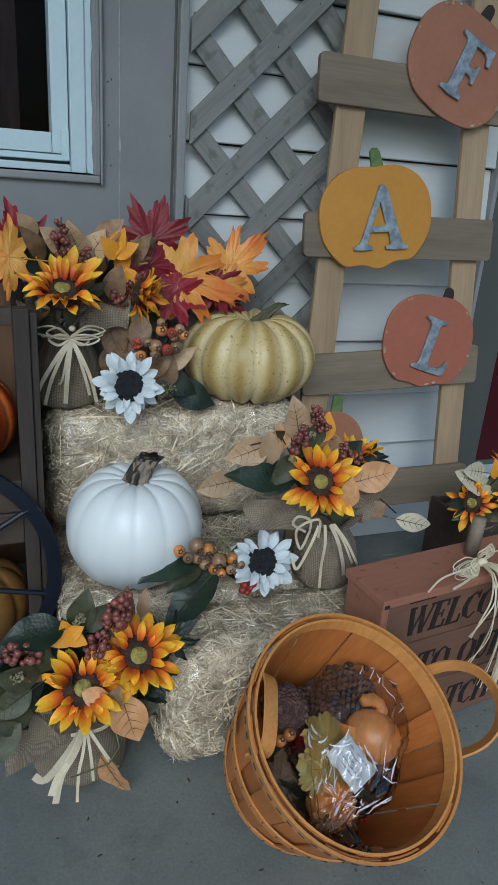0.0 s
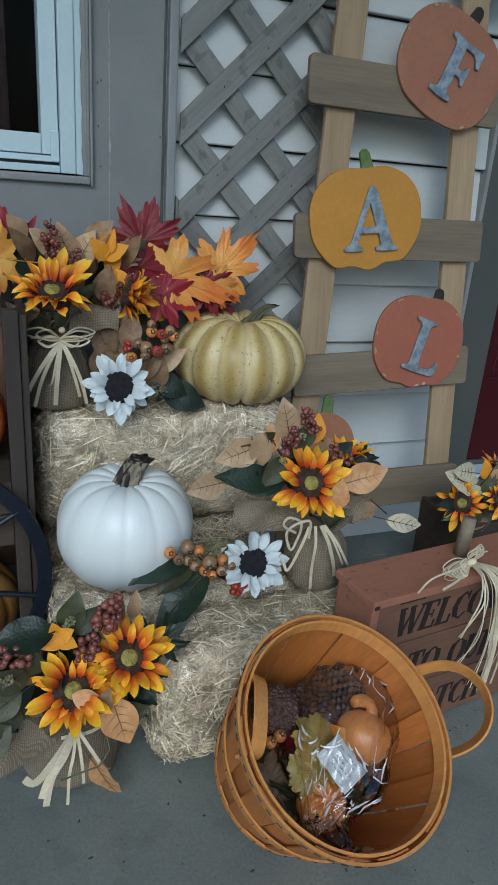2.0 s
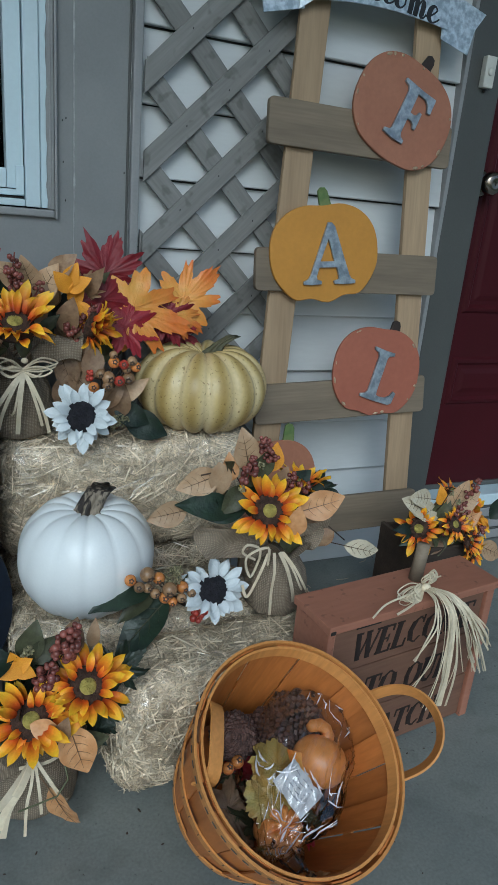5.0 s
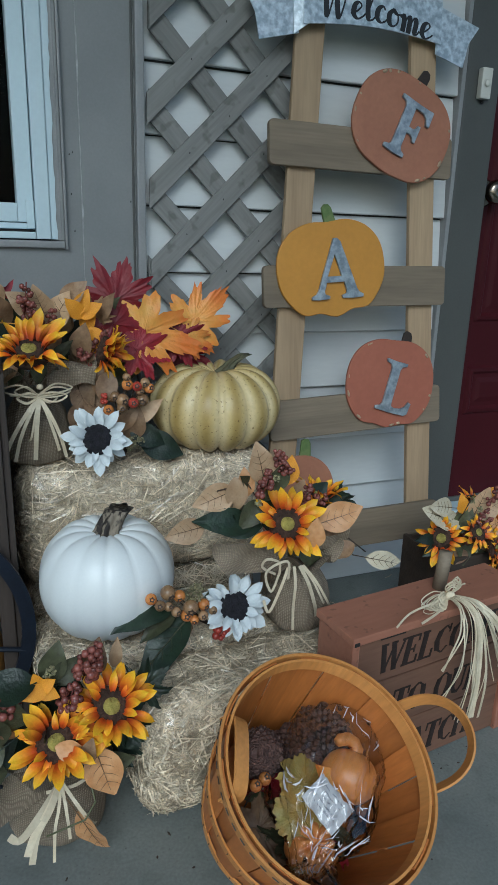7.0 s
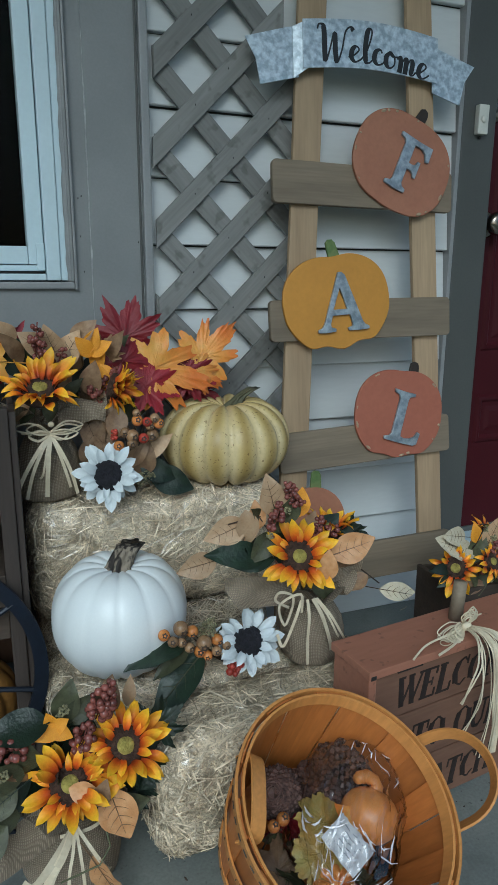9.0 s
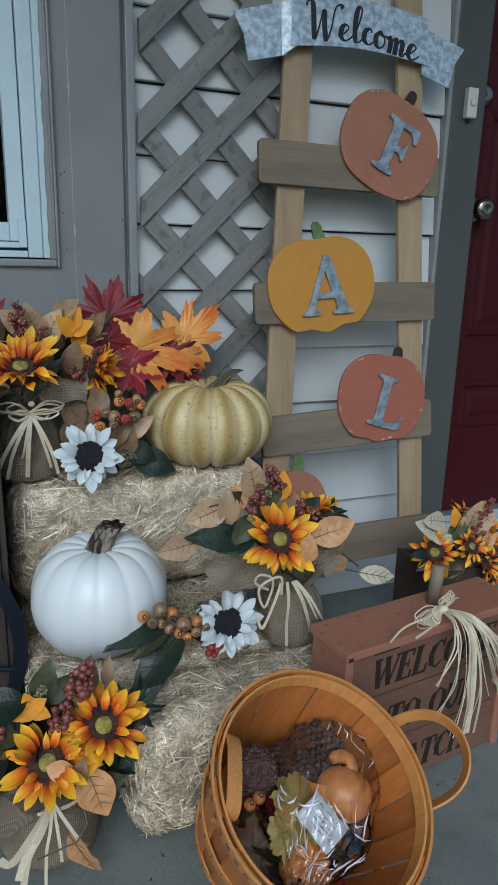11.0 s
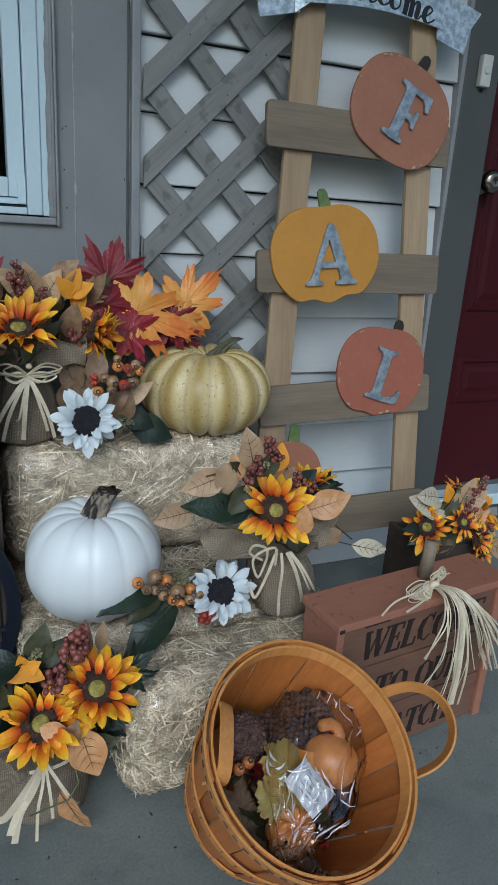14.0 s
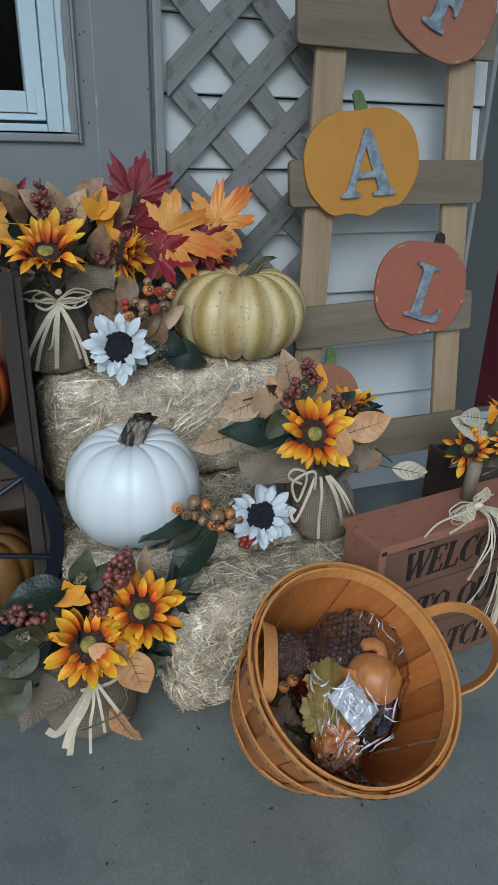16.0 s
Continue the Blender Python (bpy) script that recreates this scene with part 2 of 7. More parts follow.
M["burlap"] = weave(mat("burlap", (0.32, 0.262, 0.19), 0.9, 0.2, 30, 300, 0.3, second=(0.24, 0.192, 0.135), mix=0.7), 0.0026)
M["raffia"] = mat("raffia", (0.66, 0.58, 0.42), 0.5, 0.12, 40, 220, 0.2, each=0.15, second=(0.54, 0.45, 0.3), mix=0.7)
M["petal"] = tint_by(mat("sunflower_petal", (0.8, 0.385, 0.01), 0.55, 0.16, 45, 260, 0.35, each=0.2, second=(0.77, 0.3, 0.008), mix=0.6),
                     radial(0.064), ((0.38, (0.26, 0.05, 0.03)), (0.54, (0.7, 0.24, 0.15)), (0.72, (0.95, 0.78, 0.6)), (1.0, (1.04, 1.42, 1.0))))
M["petal_yellow"] = mat("yellow_petal", (0.78, 0.36, 0.015), 0.55, 0.2, 40, 260, 0.3, island=0.25, second=(0.66, 0.22, 0.01), mix=0.6)
M["petal_white"] = tint_by(mat("white_petal", (0.70, 0.745, 0.76), 0.55, 0.06, 40, 260, 0.3, island=0.1),
                           radial(0.062), ((0.3, (0.62, 0.64, 0.66)), (0.6, (1, 1, 1))))
M["disc_brown"] = tint_by(mat("sunflower_disc", (0.048, 0.027, 0.017), 0.95, 0.5, 90, 300, 0.8, dist=0.004), radial(0.03), ((0.0, (1, 1, 1)), (1.0, (1.3, 1.1, 0.9))))
M["disc_black"] = mat("black_disc", (0.012, 0.011, 0.016), 0.95, 0.5, 90, 300, 0.8, dist=0.004)
M["disc_eye"] = mat("yellow_green_eye", (0.4, 0.34, 0.075), 0.9, 0.4, 150, 300, 0.8, dist=0.004)
M["leaf_red"] = tint_by(mat("red_maple_leaf", (0.26, 0.013, 0.02), 0.52, 0.14, 4, 16, 0.14, each=0.25, second=(0.16, 0.008, 0.018), mix=0.8, dist=0.02, contrast=0.2),
                        radial(0.9), ((0.2, (0.7, 0.6, 0.6)), (0.8, (1.15, 1.1, 1.1))))
M["leaf_orange"] = tint_by(mat("orange_oak_leaf", (0.72, 0.41, 0.085), 0.42, 0.12, 4, 16, 0.14, each=0.1, second=(0.70, 0.25, 0.03), mix=0.7, dist=0.02, contrast=0.2),
                           radial(1.0), ((0.25, (1.0, 1.05, 1.0)), (0.7, (0.98, 0.8, 0.7)), (1.0, (0.9, 0.5, 0.4))))
M["leaf_tan"] = mat("tan_leaf", (0.50, 0.35, 0.205), 0.5, 0.14, 4, 18, 0.12, each=0.2, second=(0.40, 0.235, 0.115), mix=0.8, dist=0.02, contrast=0.2)
M["leaf_cream"] = mat("cream_leaf", (0.58, 0.53, 0.40), 0.5, 0.12, 4, 18, 0.12, each=0.15, second=(0.44, 0.36, 0.22), mix=0.7, dist=0.02, contrast=0.2)
M["leaf_peach"] = mat("peach_leaf", (0.60, 0.335, 0.15), 0.45, 0.16, 5, 20, 0.12, each=0.1, second=(0.47, 0.225, 0.08), mix=0.8, dist=0.02, contrast=0.12)
M["leaf_green"] = mat("dark_green_leaf", (0.02, 0.034, 0.019), 0.4, 0.2, 4, 18, 0.12, each=0.35, spec=0.4, dist=0.02, second=(0.009, 0.014, 0.01), mix=0.7)
M["leaf_olive"] = mat("olive_leaf", (0.08, 0.085, 0.042), 0.45, 0.2, 4, 18, 0.12, each=0.35, spec=0.35, dist=0.02, second=(0.045, 0.042, 0.022), mix=0.7)
M["leaf_brown"] = mat("brown_leaf", (0.27, 0.17, 0.09), 0.5, 0.2, 4, 18, 0.12, each=0.35, dist=0.02, second=(0.15, 0.08, 0.04), mix=0.7)
M["leaf_greenyellow"] = mat("yellow_green_leaf", (0.33, 0.28, 0.08), 0.45, 0.15, 3, 18, 0.15, dist=0.02, second=(0.46, 0.24, 0.05), mix=0.8, contrast=0.2)
M["vein"] = mat("leaf_vein", (0.10, 0.06, 0.03), 0.7, 0.3, 40, 200, 0.1)
M["twig"] = mat("brown_twig", (0.07, 0.045, 0.03), 0.75, 0.3, 40, 200, 0.3)
M["berry"] = mat("copper_berry", (0.2, 0.066, 0.05), 0.24, 0.25, 40, 200, 0.05, island=0.4, second=(0.14, 0.045, 0.04), mix=0.6)
M["hip_brown"] = mat("brown_berry", (0.31, 0.19, 0.095), 0.28, 0.25, 40, 200, 0.05, each=0.3, second=(0.13, 0.07, 0.035), mix=0.7)
M["hip_orange"] = mat("orange_berry", (0.56, 0.235, 0.06), 0.28, 0.2, 40, 200, 0.05, each=0.25, second=(0.45, 0.10, 0.025), mix=0.7)
M["hip_red"] = mat("red_berry", (0.40, 0.055, 0.035), 0.28, 0.2, 40, 200, 0.05, island=0.3)
M["seed_gold"] = mat("gold_green_seed", (0.26, 0.235, 0.12), 0.35, 0.3, 60, 200, 0.1, island=0.4)
M["cone"] = mat("pine_cone", (0.11, 0.062, 0.05), 0.65, 0.3, 40, 200, 0.3, island=0.3)
M["gourd"] = mat("orange_gourd", (0.78, 0.34, 0.095), 0.35, 0.12, 14, 160, 0.08, second=(0.68, 0.24, 0.05), mix=0.6)
M["paper"] = mat("white_paper_label", (0.6, 0.6, 0.62), 0.6, 0.05, 20, 160, 0.1)
M["ink"] = mat("gray_ink", (0.3, 0.3, 0.33), 0.6, 0.1, 20, 160, 0)


def film_material(name, gloss, rough=0.09):
    m = bpy.data.materials.new(name)
    m.use_nodes = True
    n, l = m.node_tree.nodes, m.node_tree.links
    n.remove(n["Principled BSDF"])
    clear, shine, mx, fr = n.new("ShaderNodeBsdfTransparent"), n.new("ShaderNodeBsdfGlossy"), n.new("ShaderNodeMixShader"), n.new("ShaderNodeFresnel")
    clear.inputs[0].default_value = (0.99, 0.99, 0.99, 1)
    shine.inputs["Roughness"].default_value = rough
    boost = n.new("ShaderNodeMath")
    boost.operation, boost.inputs[1].default_value, boost.use_clamp = "MULTIPLY", gloss, True
    fr.inputs["IOR"].default_value = 1.5
    l.new(fr.outputs[0], boost.inputs[0])
    l.new(boost.outputs[0], mx.inputs[0])
    l.new(clear.outputs[0], mx.inputs[1])
    l.new(shine.outputs[0], mx.inputs[2])
    l.new(mx.outputs[0], n["Material Output"].inputs[0])
    return m


M["cellophane"] = film_material("clear_cellophane", 2.2, 0.1)
# diffuse white that stands in for highlights on the creased film
M["film_glint"] = mat("white_film_glint", (0.82, 0.8, 0.84), 0.2, 0.05, 20, 160, 0.0, spec=1.0)
M["film_glint"].node_tree.nodes["Principled BSDF"].inputs["Alpha"].default_value = 0.6
M["wrap"] = film_material("clear_plastic_wrap", 1.3, 0.16)
M["glass"] = film_material("window_glass", 0.07)


# ---- building helpers ----
def thing(name, place, label, category, group="", kind="", turn=(0, 0, 0)):
    ob = new(name)
    ob.empty_display_size = 0.05
    ob.matrix_world = pose(*place, *turn)
    return tagged(ob, label, category, group, kind)


def as_mesh(name, bm, smooth=True):
    me = bpy.data.meshes.new(name)
    bm.to_mesh(me)
    bm.free()
    if smooth:
        me.shade_smooth()
    return me


def part(name, bm, material, parent, label="", at=None, smooth=False):
    """Links a bmesh or mesh as one object under a thing or part."""
    me = bm if isinstance(bm, bpy.types.Mesh) else as_mesh(name, bm, smooth)
    if material and not me.materials:
        me.materials.append(M[material])
    ob = new(name, me)
    ob.parent = parent
    if at is not None:
        ob.matrix_basis = at
    if label:
        ob["label"] = label
    return ob


def block(x0, x1, y0, y1, z0, z1, bevel=0.003, seg=2):
    bm = bmesh.new()
    bmesh.ops.create_cube(bm, size=1, matrix=Matrix.Translation(((x0 + x1) / 2, (y0 + y1) / 2, (z0 + z1) / 2)) @ Matrix.Diagonal((x1 - x0, y1 - y0, z1 - z0, 1)))
    if bevel:
        bmesh.ops.bevel(bm, geom=bm.edges[:], offset=bevel, segments=seg, profile=0.6, affect="EDGES")
    return bm


def merge(*bms):
    out = bms[0]
    for b in bms[1:]:
        me = bpy.data.meshes.new("piece")
        b.to_mesh(me)
        b.free()
        out.from_mesh(me)
        bpy.data.meshes.remove(me)
    return out


def tube(points, radii, sides=8, cap=True):
    """A round bar along points; radii: one number or one per point."""
    bm = bmesh.new()
    pts = [Vector(p) for p in points]
    if not hasattr(radii, "__len__"):
        radii = [radii] * len(pts)
    rings, side = [], None
    for i, p in enumerate(pts):
        way = (pts[min(i + 1, len(pts) - 1)] - pts[max(i - 1, 0)]).normalized()
        if side is None:
            side = way.orthogonal().normalized()
        side = (side - way * side.dot(way)).normalized()
        up = way.cross(side)
        rings.append([bm.verts.new(p + radii[i] * (math.cos(a) * side + math.sin(a) * up)) for a in (2 * math.pi * k / sides for k in range(sides))])
    for a, b in zip(rings, rings[1:]):
        for k in range(sides):
            bm.faces.new((a[k], a[(k + 1) % sides], b[(k + 1) % sides], b[k]))
    if cap:
        bm.faces.new(rings[0][::-1])
        bm.faces.new(rings[-1])
    return bm


def ribbon(points, widths, normal, thick=0.0006):
    """A flat strip with a little thickness along points."""
    bm = bmesh.new()
    pts, nrm = [Vector(p) for p in points], Vector(normal)
    rows = []
    for i, p in enumerate(pts):
        way = (pts[min(i + 1, len(pts) - 1)] - pts[max(i - 1, 0)]).normalized()
        side = way.cross(nrm)
        side = side.normalized() if side.length > 1e-5 else way.orthogonal().normalized()
        up = side.cross(way)
        w = widths[i] / 2
        rows.append([bm.verts.new(p + s * w * side + u * thick * up) for s, u in ((-1, 0.5), (1, 0.5), (1, -0.5), (-1, -0.5))])
    for a, b in zip(rows, rows[1:]):
        for k in range(4):
            bm.faces.new((a[k], a[(k + 1) % 4], b[(k + 1) % 4], b[k]))
    bm.faces.new(rows[0][::-1])
    bm.faces.new(rows[-1])
    return bm


def sheet_shape(outlines, depth, bevel=0.001, res=6, smooth_curve=False):
    """An upright flat plate in the x-z plane from closed outlines (inner ones are holes), depth thick, front at y = -depth / 2."""
    cu = bpy.data.curves.new("outline", "CURVE")
    cu.dimensions, cu.fill_mode, cu.extrude, cu.bevel_depth, cu.bevel_resolution = "2D", "BOTH", max(depth / 2 - bevel, 0.0001), bevel, 1
    cu.offset = -bevel
    cu.resolution_u = res
    for pts in outlines:
        sp = cu.splines.new("NURBS" if smooth_curve else "POLY")
        sp.points.add(len(pts) - 1)
        for q, (x, z) in zip(sp.points, pts):
            q.co = (x, z, 0, 1)
        if smooth_curve:
            sp.order_u = 3
        sp.use_cyclic_u = True
    ob = bpy.data.objects.new("outline", cu)
    me = bpy.data.meshes.new_from_object(ob)
    bpy.data.objects.remove(ob)
    bpy.data.curves.remove(cu)
    me.transform(Matrix.Rotation(radians(90), 4, "X"))
    me.materials.clear()
    return me


def lathe(profile, steps, shape=lambda a, r, z: (r, z)):
    """Turns (radius, z) rows round z; shape(angle, r, z) bends each point."""
    bm = bmesh.new()
    rings = []
    for r, z in profile:
        ring = []
        for k in range(steps):
            a = 2 * math.pi * k / steps
            rr, zz = shape(a, r, z)
            ring.append(bm.verts.new((rr * math.cos(a), rr * math.sin(a), zz)))
        rings.append(ring)
    for a, b in zip(rings, rings[1:]):
        for k in range(steps):
            bm.faces.new((a[k], a[(k + 1) % steps], b[(k + 1) % steps], b[k]))
    bm.faces.new(rings[0][::-1])
    bm.faces.new(rings[-1])
    return bm


def ball(place, radius, sub=2, squash=(1, 1, 1)):
    bm = bmesh.new()
    bmesh.ops.create_icosphere(bm, subdivisions=sub, radius=radius, matrix=Matrix.Translation(place) @ Matrix.Diagonal((*squash, 1)))
    return bm


def aim(place, out, roll=0.0, size=1.0):
    """A pose whose z axis points along out."""
    turn = Vector(out).to_track_quat("Z", "Y").to_matrix().to_4x4()
    return Matrix.Translation(place) @ turn @ Matrix.Rotation(radians(roll), 4, "Z") @ Matrix.Scale(size, 4)


# ---- the structure ----
COURSE = 0.127
JAMB = 0.705                     # where the siding ends at the door frame

floor = tagged(new("floor", as_mesh("floor", block(-3.0, 4.0, -2.6, 0.3, -0.15, 0.0, 0.006), False)), "gray painted concrete porch floor, scuffed and stained", "floor", kind="structure")
floor.data.materials.append(M["concrete"])
# out of view behind the camera, added to bounce light into the porch
ground = tagged(new("ground", as_mesh("ground", block(-400, 400, -400, 400, -0.75, -0.55, 0), False)), "unseen lawn beyond the porch, added for bounce light", "ground", kind="structure")
ground.data.materials.append(M["grass"])
# never in view: added to cut the light from above, its front edge tuned
unseen_ceiling = tagged(new("ceiling", as_mesh("ceiling", block(-3.0, 4.0, -1.7, 0.2, 2.45, 2.55, 0), False)), "plain white ceiling out of view, added to shade the porch", "ceiling", kind="structure")
unseen_ceiling.data.materials.append(M["siding"])

# gray panelled wall with the window
WIN_R, WIN_B = -0.171, 0.825
wall_west = thing("wall_west", (0, 0, 0), "gray painted wall panel beside the window", "wall", kind="structure")
part("panel", merge(block(-3.0, -0.016, -0.022, 0.1, 0.0, WIN_B - 0.012, 0), block(WIN_R + 0.0045, -0.016, -0.022, 0.1, WIN_B - 0.012, 2.45, 0),
                    block(-3.0, -1.15, -0.022, 0.1, WIN_B - 0.012, 2.45, 0), block(-1.15, WIN_R + 0.0045, -0.022, 0.1, 2.0, 2.45, 0)), "gray_wall", wall_west)
trim = thing("trim", (0, 0, 0), "gray painted wooden mouldings with chipped paint", "trim", kind="structure")
part("corner_strip", block(-0.0165, 0.0, -0.04, 0.06, 0.0, 2.45, 0.003), "gray_trim", trim)
part("groove_strip", block(-0.0225, -0.0185, -0.026, -0.02, 0.0, 2.45, 0.001), "gray_frame", trim)
part("casing", block(-0.1675, -0.1525, -0.031, -0.01, WIN_B - 0.008, 2.1, 0.002), "gray_trim", trim)
part("casing_bead", block(-0.1523, -0.1475, -0.0355, -0.012, WIN_B - 0.024, 2.1, 0.0022), "gray_trim", trim)
part("casing_bead", block(-0.1605, -0.1575, -0.0325, -0.024, WIN_B - 0.006, 2.1, 0.0012), "gray_trim", trim)
part("sill_board", block(-1.2, -0.1527, -0.033, -0.01, WIN_B - 0.022, WIN_B - 0.0085, 0.003), "gray_trim", trim)
# the panel's joint with its chipped paint, and the white brushed edge of the window
random.seed(3)
def ragged_strip(x0, x1, z0, z1, jag, y, n=90):
    left = [(x0 + random.uniform(-jag, jag) * 0.4, z0 + (z1 - z0) * k / n) for k in range(n + 1)]
    wander, right = 0.0, []
    for k in range(n + 1):
        wander = 0.75 * wander + random.uniform(-jag, jag)
        right.append((x1 + wander, z0 + (z1 - z0) * k / n))
    me = sheet_shape([left + right[::-1]], 0.0016, 0.0004)
    me.transform(Matrix.Translation((0, y, 0)))
    return me
part("joint_bead", ragged_strip(-0.1186, -0.1164, 0.35, 2.1, 0.0008, -0.0225, 160), "gray_bead", trim, "raised paint line with chips")
part("brushed_edge", ragged_strip(-0.1758, -0.1655, WIN_B - 0.006, 2.0, 0.0016, -0.0322), "vinyl", trim, "ragged edge of white paint")
part("brushed_edge", ragged_strip(-0.0178, -0.0165, 0.3, 2.2, 0.0005, -0.0226, 120), "gray_bead", trim)

window_1 = thing("window_1", (WIN_R, 0, WIN_B), "white vinyl window with a dark room behind it", "window", kind="structure")
def win(name, x0, x1, y0, y1, z0, z1, material="vinyl", bevel=0.002, label=""):
    return part(name, block(x0, x1, y0, y1, z0, z1, bevel), material, window_1, label)
win("window_frame", -0.032, -0.0066, -0.036, 0.06, -0.006, 1.2)
win("window_frame", -0.0062, 0.0042, -0.0315, 0.06, -0.006, 1.2)
win("window_frame", -1.0, -0.0325, -0.03, 0.06, -0.006, 0.006)
win("window_frame", -1.0, -0.032, -0.012, 0.06, 0.011, 0.022)
win("sash_stile", -0.062, -0.0335, -0.016, 0.05, 0.023, 1.2)
win("sash_rail", -1.0, -0.0625, -0.016, 0.05, 0.023, 0.056)
win("sash_block", -0.0475, -0.033, -0.0225, -0.0165, 0.012, 0.062)
# a dark block in place of the shade inside the sash track
win("track_shadow", -1.0, -0.033, -0.006, 0.055, 0.0065, 0.0105, "dark_iron", 0)
pane = win("pane", -1.0, -0.06, 0.012, 0.016, 0.05, 1.2, "glass", 0)
pane.visible_shadow = False
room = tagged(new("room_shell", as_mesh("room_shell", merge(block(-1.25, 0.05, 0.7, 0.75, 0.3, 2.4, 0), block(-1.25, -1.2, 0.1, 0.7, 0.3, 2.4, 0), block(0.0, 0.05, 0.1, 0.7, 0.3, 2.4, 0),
                                                           block(-1.25, 0.05, 0.1, 0.75, 0.25, 0.3, 0), block(-1.25, 0.05, 0.1, 0.75, 2.4, 2.45, 0)), False)), "room shell behind the window, its lack of light painted near-black", "room", kind="structure")
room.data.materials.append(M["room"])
drape = bmesh.new()
rows = [[drape.verts.new((-1.1 + 0.82 * k / 60, 0.13 + 0.012 * math.sin(k * 1.1) + 0.004 * math.sin(k * 2.7), z)) for k in range(61)] for z in (0.5, 2.2)]
for k in range(60):
    drape.faces.new((rows[0][k], rows[0][k + 1], rows[1][k + 1], rows[1][k]))
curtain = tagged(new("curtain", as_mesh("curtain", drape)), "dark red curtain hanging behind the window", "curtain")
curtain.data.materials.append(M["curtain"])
nails = bmesh.new()
for x, z in ((-0.026, 0.892), (-0.137, 0.90), (-0.1555, 0.905), (-0.132, 0.972), (-0.138, 0.968), (-0.156, 0.965), (-0.1335, 0.835)):
    bmesh.ops.create_icosphere(nails, subdivisions=1, radius=0.0012, matrix=Matrix.Translation((x, -0.0225 if -0.11 < x else -0.028, z)) @ Matrix.Diagonal((1, 0.5, 1.8, 1)))
part("nail", nails, "dark_iron", trim)

# door frame, door, threshold
door_frame = thing("door_frame", (JAMB, 0, 0), "gray painted door casing", "door frame", kind="structure")
part("casing", block(0.008, 0.099, -0.022, 0.09, 0.0, 2.2, 0.004), "gray_frame", door_frame)
part("channel", block(-0.004, 0.0065, -0.024, 0.05, 0.0, 2.2, 0.002), "gray_trim", door_frame)
part("header", block(0.0995, 1.2, -0.022, 0.09, 2.1, 2.2, 0.004), "gray_frame", door_frame)
part("casing", block(1.06, 1.17, -0.022, 0.09, 0.0, 2.0995, 0.004), "gray_frame", door_frame)
wall_east = thing("wall_east", (1.9, 0, 0), "white clapboard wall beyond the door", "wall", kind="structure")
part("boards", block(-0.02, 2.1, -0.02, 0.1, 0, 2.45, 0), "siding", wall_east)
part("boards", block(-1.19, -0.0205, -0.018, 0.1, 2.2005, 2.45, 0), "siding", wall_east)
door_1 = thing("door_1", (0.806, 0.035, 0.155), "dark red panelled front door with a nickel knob", "door", kind="structure")
part("slab", block(0.0, 0.94, 0.0, 0.045, 0.0, 1.94, 0.003), "door_red", door_1)
def door_panel(x0, x1, z0, z1):
    bm = bmesh.new()
    rows = []
    for inset, y in ((0, 0.0), (0.006, -0.006), (0.014, -0.007), (0.022, 0.0005), (0.03, 0.0005), (0.045, -0.004)):
        rows.append([bm.verts.new(v) for v in ((x0 + inset, y, z0 + inset), (x1 - inset, y, z0 + inset), (x1 - inset, y, z1 - inset), (x0 + inset, y, z1 - inset))])
    for a, b in zip(rows, rows[1:]):
        for k in range(4):
            bm.faces.new((a[k], a[(k + 1) % 4], b[(k + 1) % 4], b[k]))
    bm.faces.new(rows[-1])
    return bm
for x0, x1 in ((0.055, 0.40), (0.53, 0.875)):
    for z0, z1 in ((0.245, 0.375), (0.49, 1.02), (1.14, 1.75)):
        part("door_panel", door_panel(x0, x1, z0, z1), "door_red", door_1)
part("door_sweep", block(0.0, 0.94, -0.006, 0.0, -0.002, 0.012, 0.001), "gray_frame", door_1)
door_sill = thing("door_sill", (0.8065, 0, 0), "white threshold above a gray step", "threshold", kind="structure")
part("threshold", block(-0.003, 0.94, -0.03, 0.08, 0.118, 0.152, 0.004), "vinyl", door_sill)
part("riser", block(-0.003, 0.94, -0.02, 0.08, 0.0, 0.1175, 0.003), "gray_frame", door_sill)
for k in range(3):
    part("riser_slat", block(-0.003, 0.94, -0.026, -0.0205, 0.008 + k * 0.036, 0.034 + k * 0.036, 0.002), "gray_trim", door_sill)
for name, z, big in (("door_knob", 0.957, True), ("deadbolt", 1.212, False)):
    hw = thing(name, (0.839, 0.035, z - 0.004), "satin nickel door knob with a keyhole" if big else "satin nickel deadbolt lock", "knob" if big else "lock", turn=(90, 0, 0))
    if big:
        part("rosette", lathe([(0.0325, 0.0), (0.0325, 0.004), (0.027, 0.009), (0.014, 0.011)], 28), "chrome", hw, smooth=True)
        part("neck", lathe([(0.012, 0.01), (0.011, 0.03)], 20), "chrome", hw, smooth=True)
        part("knob", lathe([(0.011, 0.029), (0.019, 0.033), (0.0265, 0.042), (0.0275, 0.051), (0.023, 0.06), (0.013, 0.064), (0.0085, 0.0625)], 28), "chrome", hw, smooth=True)
        part("keyhole", block(-0.0012, 0.0012, -0.005, 0.005, 0.0622, 0.0632, 0), "dark_iron", hw)
    else:
        part("ring", lathe([(0.028, 0.0), (0.027, 0.006), (0.02, 0.013), (0.015, 0.014)], 28), "chrome", hw, smooth=True)
        part("keyhole", block(-0.0012, 0.0012, -0.005, 0.005, 0.0138, 0.0148, 0), "dark_iron", hw)
bell = thing("doorbell", (0.7575, -0.022, 1.171), "ivory plastic doorbell button on the door casing", "doorbell", turn=(0, 0, 0))
part("housing", block(-0.0135, 0.0135, -0.016, 0.0, -0.031, 0.031, 0.003), "plastic_bell", bell)
